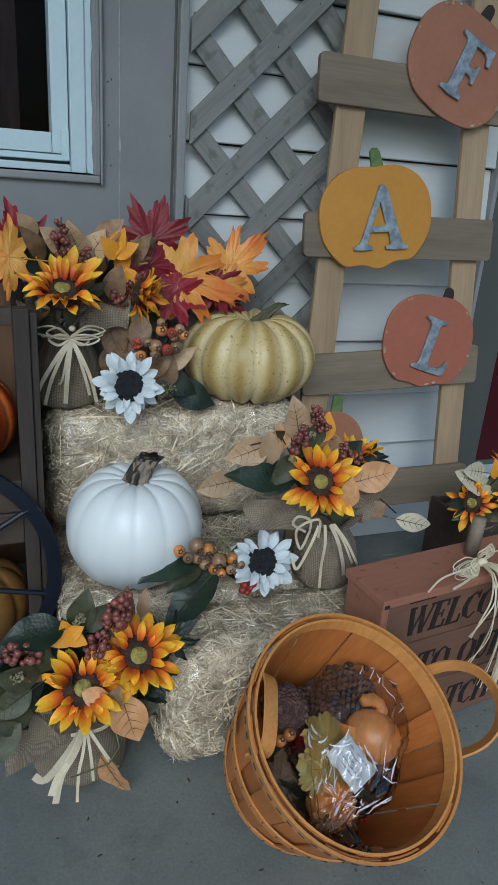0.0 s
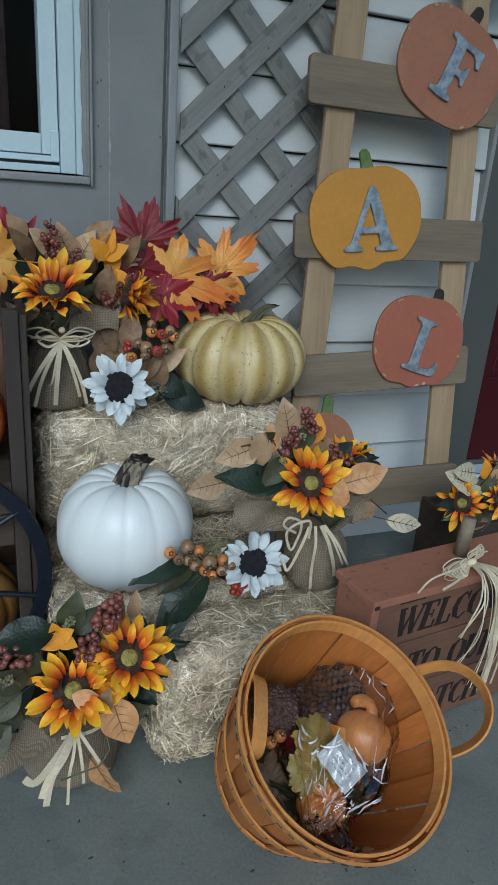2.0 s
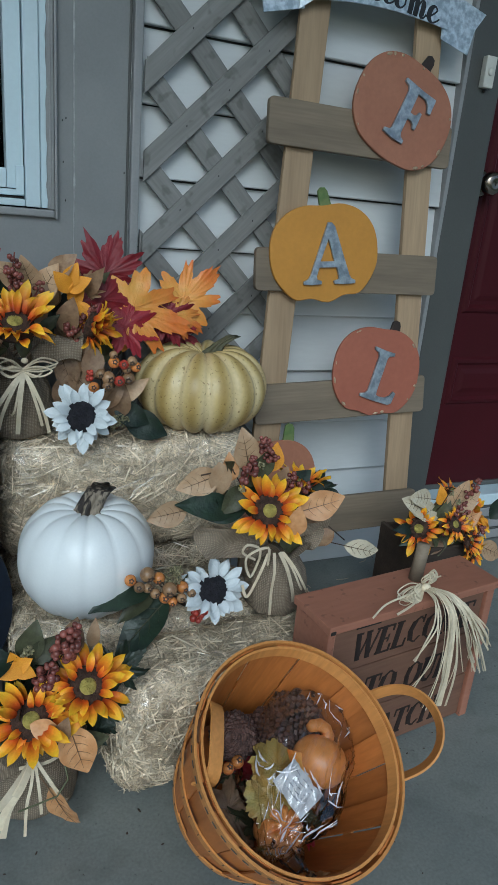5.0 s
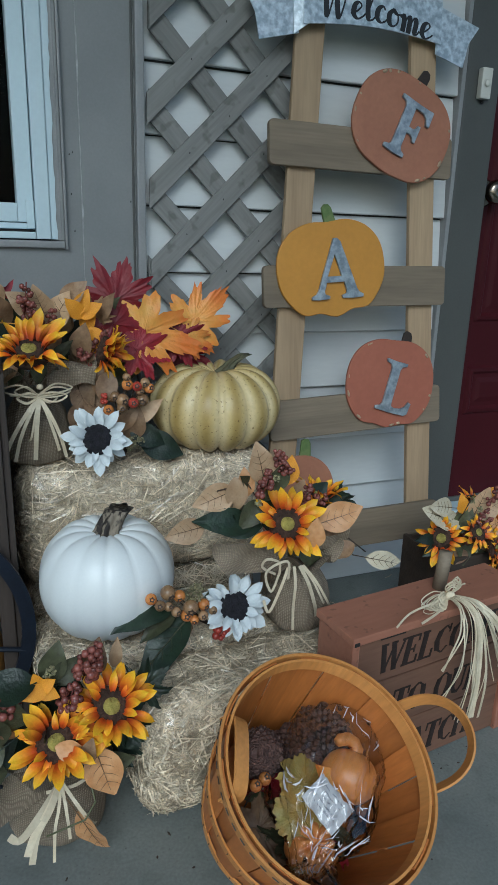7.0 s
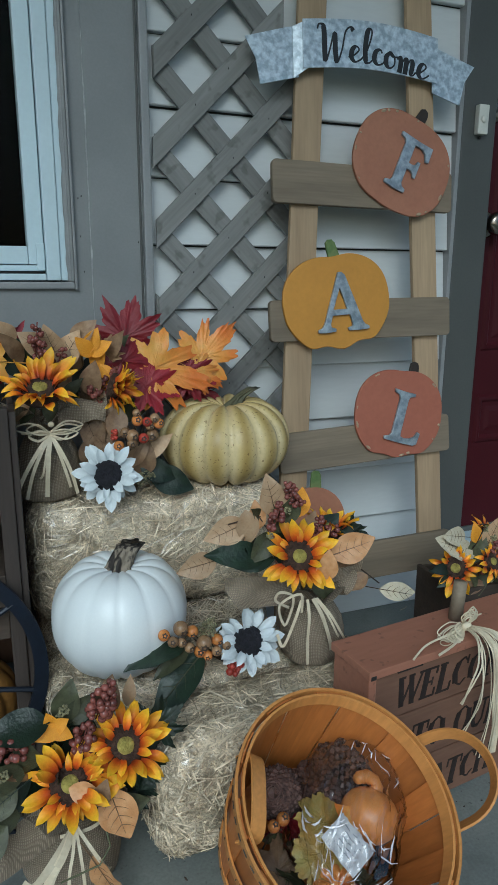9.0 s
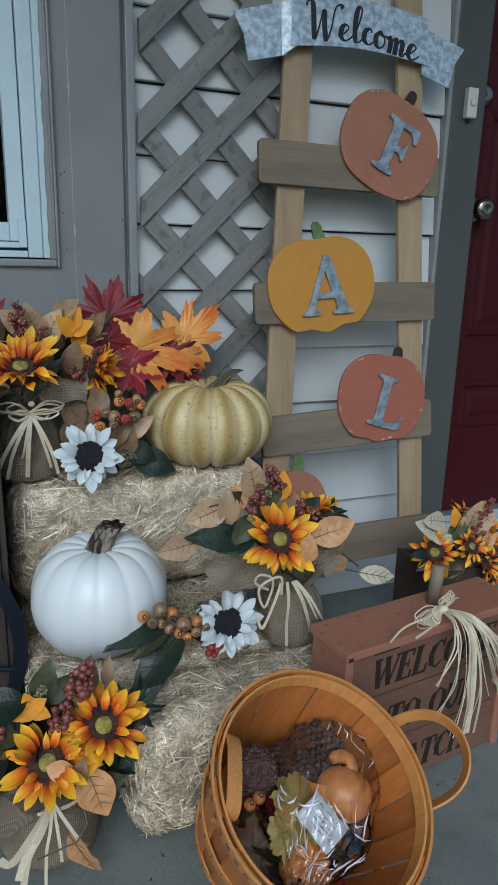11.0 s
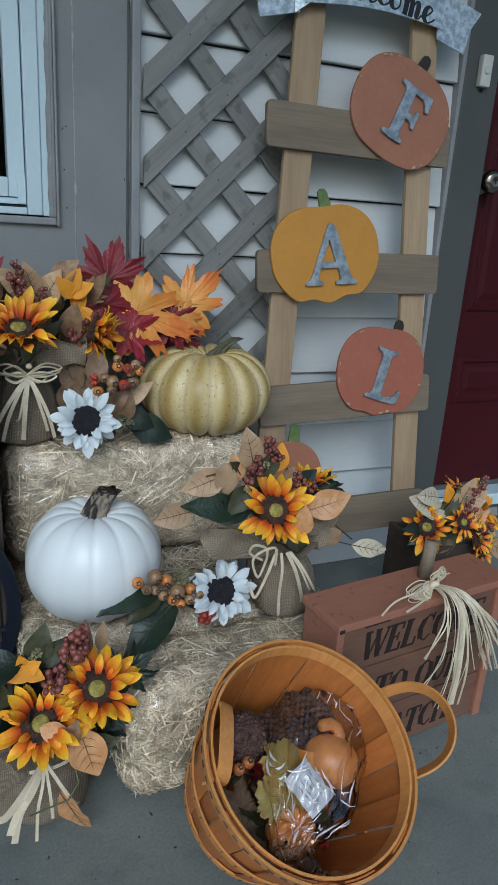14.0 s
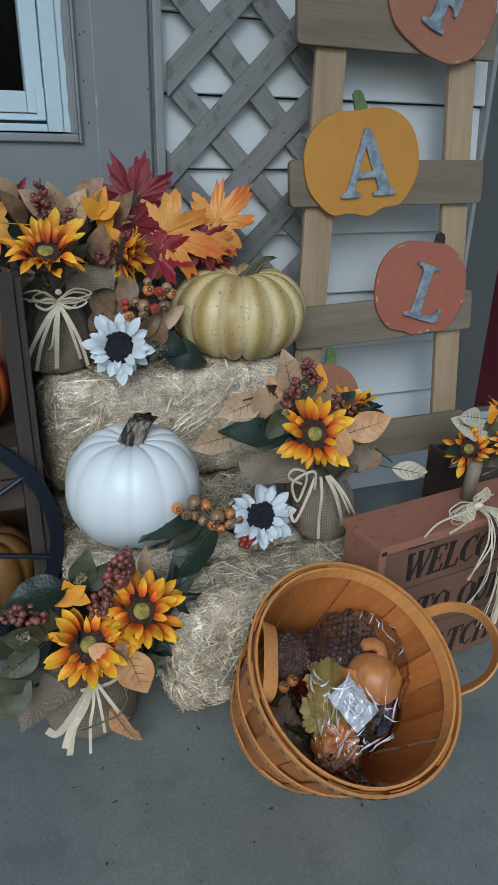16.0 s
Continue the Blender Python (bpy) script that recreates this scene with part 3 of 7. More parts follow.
part("button", lathe([(0.0075, 0.0), (0.0072, 0.003), (0.005, 0.0042)], 20), "plastic_bell", bell, at=pose(0, -0.0158, 0.0, 90), smooth=True)
part("wire_clip", ball((0.001, -0.004, -0.036), 0.004, 1), "dark_iron", bell, smooth=True)

# white lap siding: each course leans out at its lower edge
wall_north = thing("wall_north", (0, 0, 0), "white clapboard siding, the shadow under each lap painted as a dark joint", "wall", kind="structure")
part("sheathing", block(-0.002, JAMB + 0.004, 0.002, 0.1, 0.0, 2.45, 0), "joint", wall_north)
def clapboard(x0, x1, h):
    bm = bmesh.new()
    prof = [(0.0, -0.0), (-0.0135, 0.0), (-0.015, 0.002), (-0.0143, 0.006), (-0.001, h), (0.003, h)]
    rows = [[bm.verts.new((x, y, z)) for y, z in prof] for x in (x0, x1)]
    for k in range(len(prof)):
        j = (k + 1) % len(prof)
        bm.faces.new((rows[0][k], rows[0][j], rows[1][j], rows[1][k]))
    bm.faces.new(rows[0][::-1])
    bm.faces.new(rows[1])
    return as_mesh("clapboard", bm, False)
course_mesh = clapboard(0.0005, JAMB - 0.0045, COURSE - 0.003)
random.seed(5)
for k in range(-2, 18):
    part("clapboard", course_mesh, "siding", wall_north, at=Matrix.Translation((0, random.uniform(-0.0008, 0.0008), 0.254 + k * COURSE + random.uniform(-0.0008, 0.0008))))

# diagonal lattice
lattice = thing("lattice_panel", (0, 0, 0), "weathered gray wooden lattice fixed to the siding", "lattice")
LX0, LX1, LZ0, LZ1 = 0.006, 0.276, 0.02, 1.95
def slat(z_low, rising, y):
    """One diagonal slat; z_low is where its lower edge meets the panel's edge x = LX0."""
    s, h = (1 if rising else -1), 0.0545
    run = LX1 - LX0 + random.uniform(-0.012, 0.004)
    if z_low + s * run < 1.2:
        run += 0.03
    cut = random.uniform(-0.003, 0.006)
    pts = [(LX0 + cut, z_low + s * cut), (LX0 + run, z_low + s * run), (LX0 + run, z_low + s * run + h), (LX0 + cut, z_low + s * cut + h)]
    bm = bmesh.new()
    a = [bm.verts.new((x, y, z)) for x, z in pts]
    b = [bm.verts.new((x, y + 0.0075, z)) for x, z in pts]
    bm.faces.new(a)
    bm.faces.new(b[::-1])
    for k in range(4):
        bm.faces.new((a[(k + 1) % 4], a[k], b[k], b[(k + 1) % 4]))
    bmesh.ops.recalc_face_normals(bm, faces=bm.faces[:])
    bmesh.ops.bevel(bm, geom=bm.edges[:], offset=0.0008, segments=1, affect="EDGES")
    return bm
random.seed(9)
nail_bm = bmesh.new()
def turned(bm, a):
    """Turns a slat's mesh so that its grain axis is the object's x axis."""
    bmesh.ops.transform(bm, matrix=Matrix.Rotation(-a, 4, "Y").inverted(), verts=bm.verts)
    return bm
for k in range(-3, 8):
    z = 0.727 + k * 0.1512
    if LZ0 < z + 0.2 and z < LZ1 - 0.3:
        if z > LZ0:
            part("slat", turned(slat(z, True, -0.0395), radians(45)), "lattice", lattice, at=Matrix.Rotation(-radians(45), 4, "Y"))
    z = 1.040 + (k - 3) * 0.1508
    if z - 0.28 > LZ0 and z < LZ1:
        part("slat", turned(slat(z, False, -0.0315), radians(-45)), "lattice", lattice, at=Matrix.Rotation(radians(45), 4, "Y"))
for k in range(-2, 7):
    for j in range(-1, 9):
        # crossings of the two sets
        zr, zf = 0.727 + k * 0.1512 + 0.027, 1.040 + (j - 3) * 0.1508 + 0.027
        x = (zf - zr) / 2
        if 0.01 < x < 0.262:
            z = zr + x
            if LZ0 < z < LZ1:
                bmesh.ops.create_icosphere(nail_bm, subdivisions=1, radius=0.0011, matrix=Matrix.Translation((LX0 + x + random.uniform(-0.008, 0.008), -0.0397, z + random.uniform(-0.008, 0.008))) @ Matrix.Diagonal((1, 0.5, 2, 1)))
part("nail_heads", nail_bm, "dark_iron", lattice)["kind"] = "stuff"


# ---- the ladder with its painted boards ----
LEAN = math.degrees(math.atan(0.12))
ladder = thing("welcome_ladder", (0.43, -0.211, 0), "leaning wooden ladder sign of pale rails and wide brown rungs", "ladder sign", turn=(-LEAN, 0, 0))
def rail(x_low, x_top):
    bm = block(-0.03, 0.03, 0.0, 0.012, 0.0, 1.52, 0.002)
    for v in bm.verts:
        v.co.x += x_low + (x_top - x_low) * v.co.z / 1.2
    return bm
part("rail", rail(-0.205, -0.117), "rail", ladder)
part("rail", rail(0.167, 0.140), "rail", ladder)
def rung(w, h):
    pts = []
    for sx, sz in ((1, 1), (-1, 1), (-1, -1), (1, -1)):
        for k in range(4):
            a = math.pi / 2 * (k / 3) + {(1, 1): 0, (-1, 1): 1, (-1, -1): 2, (1, -1): 3}[(sx, sz)] * math.pi / 2
            pts.append((sx * (w - 0.009) + 0.009 * math.cos(a), sz * (h - 0.009) + 0.009 * math.sin(a)))
    return sheet_shape([pts], 0.013, 0.0012)
for z, tilt, dx, half in ((1.012, -0.8, 0.0, 0.207), (0.748, 0.6, -0.009, 0.212), (0.486, 2.4, -0.004, 0.206), (0.226, 0.8, 0.0, 0.206)):
    part("rung", rung(half, 0.041), "rung", ladder, at=pose(dx, -0.0068, z, 0, -tilt, 0))


def pumpkin_outline(a, b, lobes=1.0):
    pts = []
    for k in range(96):
        t = 2 * math.pi * k / 96
        c, s = math.cos(t), math.sin(t)
        x = a * math.copysign(abs(c) ** 0.78, c)
        z = b * math.copysign(abs(s) ** 0.86, s)
        if s < 0:
            z -= lobes * b * 0.05 * abs(s) * (math.cos(3.2 * math.pi * x / a) - 0.3)
        else:
            z -= b * 0.05 * math.exp(-((x / (0.22 * a)) ** 2)) * lobes
        pts.append((x, z))
    return pts


GLYPHS = {
    "A": ([(0, .01), (.15, 0), (.33, .01), (.34, .06), (.25, .09), (.24, .14), (.29, .28), (.62, .28), (.66, .14), (.66, .09), (.57, .06), (.58, .01), (.78, 0), (.98, .01), (.98, .06), (.9, .1), (.86, .16), (.58, .94), (.52, 1), (.45, 1), (.13, .16), (.09, .1), (0, .06)],
          [(.31, .38), (.58, .38), (.46, .74)]),
    "L": ([(0, .01), (.3, 0), (.66, .01), (.73, .05), (.76, .27), (.7, .29), (.65, .19), (.56, .13), (.42, .11), (.34, .13), (.33, .2), (.33, .84), (.36, .9), (.46, .93), (.46, .99), (.23, .98), (0, .99), (0, .93), (.1, .9), (.14, .84), (.14, .16), (.1, .1), (0, .07)],),
    "F": ([(0, .02), (.22, 0), (.44, .02), (.44, .08), (.36, .11), (.33, .16), (.33, .44), (.41, .44), (.47, .41), (.49, .35), (.55, .35), (.55, .65), (.49, .65), (.47, .58), (.41, .55), (.33, .55), (.33, .89), (.5, .89), (.58, .84), (.63, .72), (.7, .73), (.69, 1), (.4, .985), (0, .99), (0, .93), (.1, .9), (.13, .84), (.13, .16), (.1, .11), (0, .08)],),
}


def letter(ch, height, depth=0.006):
    outs = [[(x * height, z * height) for x, z in o] for o in GLYPHS[ch]]
    w = max(x for x, _ in outs[0])
    return sheet_shape([[(x - w / 2, z) for x, z in o] for o in outs], depth, 0.0007)


def board(place, size, turn, paint, stem, stem_place, stem_turn, ch, ch_place, ch_turn, height, wear, lobes=1.0):
    z = place[1]
    bd = part("pumpkin_board", sheet_shape([pumpkin_outline(size[0], size[1], lobes)], 0.007, 0.0012), paint, ladder, at=pose(place[0], -0.0175, z, 0, turn, 0))
    if wear:
        bm = bmesh.new()
        rnd = random.Random(wear)
        out = pumpkin_outline(size[0] - 0.004, size[1] - 0.004, lobes)
        for _ in range(11):
            i = rnd.randrange(96)
            x, zz = out[i]
            x2, z2 = out[(i + 1) % 96]
            bmesh.ops.create_icosphere(bm, subdivisions=1, radius=1, matrix=Matrix.Translation((x, -0.0036, zz)) @ Matrix.Rotation(-math.atan2(z2 - zz, x2 - x), 4, "Y")
                                       @ Matrix.Diagonal((rnd.uniform(0.002, 0.009), 0.0007, rnd.uniform(0.0015, 0.0042), 1)))
        part("worn_edge", bm, "board_edge", bd, "bare wood where the paint is worn", smooth=True)["kind"] = "stuff"
    part("stem", sheet_shape([[(-0.015, -0.028), (0.017, -0.028), (0.0115, -0.008), (0.0095, 0.016), (0.005, 0.024), (-0.004, 0.026), (-0.011, 0.021), (-0.0125, 0.006)]], 0.006, 0.001), stem, ladder, at=pose(stem_place[0], -0.0172, stem_place[1], 0, stem_turn, 0))
    if ch:
        part("letter", letter(ch, height), "zinc", ladder, "galvanized metal letter " + ch, at=pose(ch_place[0], -0.025, ch_place[1], 0, ch_turn, 0))
board((0.081, 1.061), (0.115, 0.097), 24, "orange_board", "brown_stem", (0.126, 1.147), 34, "F", (0.067, 1.003), 25, 0.114, 4, 0.15)
board((-0.075, 0.783), (0.121, 0.094), -8, "yellow_board", "green_stem", (-0.083, 0.881), -18, "A", (-0.064, 0.722), -4, 0.119, 0)
board((0.069, 0.545), (0.108, 0.094), 6, "rust_board", "brown_stem", (0.107, 0.628), 12, "L", (0.066, 0.481), 17, 0.112, 6, 0.6)
board((-0.168, 0.317), (0.102, 0.09), 0, "orange_board", "green_stem", (-0.132, 0.413), 4, "", None, 0, 0, 0)

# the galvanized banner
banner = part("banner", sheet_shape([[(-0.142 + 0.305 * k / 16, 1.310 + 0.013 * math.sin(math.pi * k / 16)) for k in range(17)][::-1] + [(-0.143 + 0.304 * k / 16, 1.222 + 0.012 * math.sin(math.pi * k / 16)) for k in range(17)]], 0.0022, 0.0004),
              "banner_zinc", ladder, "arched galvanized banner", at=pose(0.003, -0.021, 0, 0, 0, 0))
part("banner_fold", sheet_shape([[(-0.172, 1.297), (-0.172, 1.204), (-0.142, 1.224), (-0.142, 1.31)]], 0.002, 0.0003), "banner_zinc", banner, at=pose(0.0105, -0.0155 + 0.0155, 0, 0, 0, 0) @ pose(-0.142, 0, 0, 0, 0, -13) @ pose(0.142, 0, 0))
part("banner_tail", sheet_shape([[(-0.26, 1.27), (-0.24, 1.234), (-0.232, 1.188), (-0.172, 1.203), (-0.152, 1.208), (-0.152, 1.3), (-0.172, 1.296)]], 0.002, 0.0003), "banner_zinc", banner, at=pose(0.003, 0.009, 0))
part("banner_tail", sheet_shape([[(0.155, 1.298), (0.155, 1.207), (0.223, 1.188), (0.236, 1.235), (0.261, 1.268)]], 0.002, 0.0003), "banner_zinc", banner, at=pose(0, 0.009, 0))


def script(points, width):
    """A pen stroke in the x-z plane along a smooth curve; down strokes are broad and up strokes thin."""
    pts = []
    P = [Vector((x, 0, z)) for x, z in points]
    for i in range(len(P) - 1):
        p0, p1, p2, p3 = P[max(i - 1, 0)], P[i], P[i + 1], P[min(i + 2, len(P) - 1)]
        for k in range(6):
            u = k / 6
            pts.append(0.5 * ((2 * p1) + (p2 - p0) * u + (2 * p0 - 5 * p1 + 4 * p2 - p3) * u * u + (3 * p1 - p0 - 3 * p2 + p3) * u ** 3))
    pts.append(P[-1])
    ws = []
    for i in range(len(pts)):
        way = (pts[min(i + 1, len(pts) - 1)] - pts[max(i - 1, 0)]).normalized()
        ws.append(width * (0.38 + 0.85 * max(0.0, -way.z) ** 1.2))
    return ribbon(pts, ws, (0, -1, 0), 0.0005)


PEN = {  # cursive letters on a base line, x-height 0.45
    "W": [(.0, .82), (.04, .95), (.14, .93), (.17, .7), (.2, .02), (.3, .3), (.42, .8), (.45, .3), (.5, .02), (.62, .4), (.7, .85), (.82, 1.0), (.9, .92)],
    "e": [(.0, .12), (.14, .2), (.26, .36), (.2, .45), (.1, .36), (.07, .14), (.17, .02), (.3, .1), (.36, .18)],
    "l": [(.0, .1), (.12, .3), (.24, .78), (.22, .96), (.13, .86), (.09, .4), (.12, .04), (.22, .04), (.3, .16)],
    "c": [(.26, .36), (.2, .45), (.09, .36), (.06, .14), (.16, .02), (.28, .08), (.34, .18)],
    "o": [(.16, .45), (.06, .32), (.07, .1), (.17, .02), (.28, .14), (.27, .36), (.16, .45), (.26, .36), (.38, .38)],
    "m": [(.0, .36), (.06, .45), (.1, .3), (.08, .0), (.1, .2), (.2, .44), (.25, .36), (.23, .0), (.26, .2), (.36, .44), (.42, .34), (.4, .06), (.46, .03), (.52, .14)],
}
pen_x = 0.0
for ch, adv in (("W", .78), ("e", .33), ("l", .27), ("c", .31), ("o", .34), ("m", .52), ("e", .3)):
    x = pen_x
    pen_x += adv
    s = 0.0865
    mid = (x + adv / 2) * s - 0.117
    part("script_letter", script([(px * s, pz * s * (0.8 if ch == "W" else 0.78)) for px, pz in PEN[ch]], 0.0088), "black", banner, "black brush script letter " + ch,
         at=pose(-0.113 + x * s, -0.0014, 1.237 + 0.008 * math.cos(mid * 16) - max(0, mid) * 0.05, 0, 4 + mid * 34, 0))


# ---- straw bales ----
def bale(name, lo, hi, strands, seed, label, turn=0.0, wrapped=True):
    rnd = np.random.default_rng(seed)
    lo, hi = np.array(lo), np.array(hi)
    mid, half = (lo + hi) / 2, (hi - lo) / 2
    ob = thing(name, (mid[0], mid[1], lo[2]), label, "straw bale", "straw bales", turn=(0, 0, turn))
    half = half - 0.006
    r = 0.04
    core = half - r

    def surface(p, extra=0.0):
        inner = np.clip(p, -core, core)
        d = p - inner
        ln = np.linalg.norm(d, axis=-1, keepdims=True)
        d = d / np.maximum(ln, 1e-6)
        return inner + d * (r + extra), d

    # the packed core: a gridded box drawn onto the rounded form, lumpy; its darker colour shades the gaps
    bm = bmesh.new()
    bmesh.ops.create_cube(bm, size=2)
    bmesh.ops.subdivide_edges(bm, edges=bm.edges[:], cuts=14, use_grid_fill=True)
    for v in bm.verts:
        p = np.array(v.co) * half
        q, d = surface(p)
        lump = noise.noise(Vector(q * 14) + Vector((seed, 0, 0))) * 0.008 - 0.004
        v.co = Vector(q + d * lump) + Vector((0, 0, half[2] + 0.006))
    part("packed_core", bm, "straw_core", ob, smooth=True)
    area = np.array([half[1] * half[2], half[0] * half[2], half[0] * half[1]])
    axis = rnd.choice(3, strands, p=area / area.sum())
    p = rnd.uniform(-1, 1, (strands, 3)) * half
    sign = rnd.choice([-1, 1], strands)
    keep = (axis != 2) | (sign > 0)
    p[np.arange(strands), axis] = sign * half[axis]
    p, axis = p[keep], axis[keep]
    n = len(p)
    q, d = surface(p)
    away = rnd.normal(size=(n, 3))
    away[:, 0] *= 1.25
    tan = away - d * (away * d).sum(1, keepdims=True)
    tan /= np.linalg.norm(tan, axis=1, keepdims=True)
    length = rnd.gamma(4, 0.011, n)[:, None]
    wid = rnd.uniform(0.0004, 0.0013, n)[:, None]
    lift = rnd.uniform(-0.004, 0.003, n)[:, None] + (rnd.random((n, 1)) ** 6) * 0.004
    tilt = rnd.normal(0, 0.06, (n, 1))
    side = np.cross(d, tan) * np.cos(0.5) + d * rnd.uniform(-0.6, 0.6, (n, 1))
    verts, faces = [], []
    for j, u in enumerate((-1.0, 0.0, 1.0)):
        c = q + tan * length * u * 0.5
        base, _ = surface(c)
        c = np.where(np.abs(u) > 0.5, 0.25 * c + 0.75 * base, c) + d * (lift + tilt * length * u * 0.5 + (0.0015 if u == 0 else 0.0))
        verts.append(c - side * wid)
        verts.append(c + side * wid)
    V = np.stack(verts, 1).reshape(-1, 3) + np.array([0, 0, half[2] + 0.006])
    V[:, 2] = np.maximum(V[:, 2], 0.002)
    o = (np.arange(n) * 6)[:, None]
    F = np.concatenate([o + np.array([[0, 1, 3, 2]]), o + np.array([[2, 3, 5, 4]])])
    me = bpy.data.meshes.new("loose_straw")
    me.from_pydata(V.tolist(), [], F.tolist())
    st = part("loose_straw", me, "straw", ob)
    st["kind"] = "stuff"
    if wrapped:
        # a loose skin of clear plastic, creased in short folds
        bm = bmesh.new()
        bmesh.ops.create_cube(bm, size=2)
        bmesh.ops.subdivide_edges(bm, edges=bm.edges[:], cuts=44, use_grid_fill=True)
        for v in bm.verts:
            q, d = surface(np.array(v.co) * half)
            c = Vector(q)
            fold = abs(noise.noise(c * 26 + Vector((0, seed, 0)))) + 0.6 * abs(noise.noise(c * 58 + Vector((seed, 0, 3))))
            v.co = Vector(q + d * (0.008 - 0.009 * fold)) + Vector((0, 0, half[2] + 0.006))
            v.co.z = max(v.co.z, 0.001)
        skin = part("plastic_wrap", bm, "wrap", ob, "creased clear plastic wrap")
        skin.visible_shadow = False
    return ob


bale("straw_bale", (-0.274, -0.25, 0.0), (0.178, -0.046, 0.215), 7000, 1, "straw bale at the bottom of the stack, shaded", wrapped=False)
bale("straw_bale", (-0.279, -0.255, 0.217), (0.192, -0.046, 0.450), 58000, 2, "upper straw bale, pale and shiny, carrying a pumpkin")
bale("straw_bale", (-0.272, -0.445, 0.0), (0.165, -0.262, 0.200), 42000, 3, "low straw bale under the white pumpkin")
bale("straw_bale", (-0.152, -0.602, 0.0), (0.30, -0.45, 0.202), 54000, 4, "low straw bale at the front of the stack", turn=5)


# ---- pumpkins ----
def pumpkin(name, place, width, height, ribs, depth, material, label, turn=(0, 0, 0), dent=0.12, seed=1, soft=0.62):
    ob = thing(name, place, label, "pumpkin", turn=turn)
    rnd = random.Random(seed)
    amp = [rnd.uniform(0.75, 1.2) for _ in range(ribs)]
    rows = []
    for k in range(29):
        t = -math.pi / 2 + math.pi * k / 28
        rows.append((max(math.cos(t), 0.02) ** 0.72 * width / 2, (math.sin(t) + 1) * height / 2))
    def shape(a, r, z):
        u = r / (width / 2)
        f = (a / (2 * math.pi) * ribs) % 1.0
        rib = abs(math.sin(math.pi * f)) ** soft
        am = amp[int(a / (2 * math.pi) * ribs) % ribs]
        rr = r * (1 - depth * (1 - rib) * am + 0.012 * math.sin(2 * a + 1))
        pole = max(0.0, 1 - u * 1.45) ** 1.4
        zz = z - (pole * dent * height if z > height / 2 else -pole * dent * 0.6 * height)
        zz += (0.012 * min(1.0, depth / 0.05) * (rib - 0.6)) * (1 if z > height / 2 else -1) * min(1, u * 2) * (1 - u) * 2
        return rr, max(zz, 0.0)
    part("body", lathe(rows, ribs * 10, shape), material, ob, smooth=True)
    return ob


def stem(parent, place, height, radius, material, bend, ridges=6, flare=1.6, label=""):
    rows = [(radius * (flare - (flare - 1) * min(1, k / 3)) * (1 - 0.12 * k / 8) * (1.12 if k == 8 else 1), height * k / 8) for k in range(9)]
    bm = lathe(rows, 36, lambda a, r, z: (r * (1 + 0.2 * math.cos(ridges * a + z * 40)), z))
    for v in bm.verts:
        u = v.co.z / height
        v.co.x += bend[0] * u * u
        v.co.y += bend[1] * u * u
    return part("stem", bm, material, parent, label, at=Matrix.Translation(place), smooth=True)


wp = pumpkin("white_pumpkin", (-0.149, -0.376, 0.207), 0.216, 0.186, 13, 0.018, "white_pumpkin", "smooth white painted pumpkin with a dark dry stem, on straw", turn=(3, 0, 10), dent=0.1, seed=2, soft=0.6)
stem(wp, (-0.002, 0, 0.160), 0.047, 0.0195, "stem", (0.024, 0.004), label="gnarled dark stem with pale ridges")
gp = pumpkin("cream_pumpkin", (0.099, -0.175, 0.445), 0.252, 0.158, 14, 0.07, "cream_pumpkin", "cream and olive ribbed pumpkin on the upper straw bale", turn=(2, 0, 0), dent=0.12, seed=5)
stem(gp, (0.02, 0.0, 0.140), 0.036, 0.012, "olive_stem", (0.035, -0.006), flare=2.0, label="curled olive stem")


# ---- the wooden cart of shelves with a metal wheel ----
cart = thing("shelf_cart", (-0.287, -0.34, 0), "dark weathered wooden shelf cart with a metal wheel", "cart")
def plank(name, x0, x1, y0, y1, z0, z1, material, label=""):
    return part(name, block(x0, x1, y0, y1, z0, z1, 0.002), material, cart, label)
plank("post", -0.030, -0.008, 0.0, 0.02, 0.0, 0.637, "old_wood")
plank("post", -0.030, -0.008, 0.27, 0.29, 0.0, 0.637, "old_wood")
plank("post", -0.50, -0.478, 0.0, 0.02, 0.0, 0.637, "old_wood")
plank("post", -0.50, -0.478, 0.27, 0.29, 0.0, 0.637, "old_wood")
for k in range(4):
    plank("side_board", -0.0075, 0.003, 0.006 + k * 0.072, 0.074 + k * 0.072, 0.02, 0.63, "old_wood")
plank("top_rail", -0.4775, -0.0305, 0.002, 0.02, 0.612, 0.637, "old_board")
plank("shelf", -0.4775, -0.0305, 0.0205, 0.28, 0.352, 0.366, "old_board")
plank("apron", -0.4775, -0.0305, 0.0, 0.018, 0.318, 0.372, "old_board")
plank("apron", -0.4775, -0.0305, 0.001, 0.018, 0.262, 0.315, "old_board")
for k in range(5):
    plank("back_board", -0.50 + k * 0.098, -0.405 + k * 0.098, 0.2905, 0.30, 0.05, 0.637, "warm_board")
def ring(r0, r1, half, steps=72):
    """An open hoop of rectangular section."""
    bm = lathe([(r0, -half), (r1, -half), (r1, half), (r0, half), (r0, -half)], steps)
    for f in [f for f in bm.faces if len(f.verts) > 4]:
        bm.faces.remove(f)
    bmesh.ops.remove_doubles(bm, verts=bm.verts[:], dist=1e-6)
    return bm
wheel = part("wheel", ring(0.199, 0.221, 0.004), "navy", cart, "dark navy metal wheel", at=pose(-0.198, -0.022, 0.221, 90), smooth=False)
for k in range(8):
    a = math.radians(22.5 + 45 * k + 10)
    part("spoke", tube([(0.02 * math.cos(a), 0.02 * math.sin(a), 0), (0.207 * math.cos(a), 0.207 * math.sin(a), 0)], 0.0045, 8), "navy", wheel)
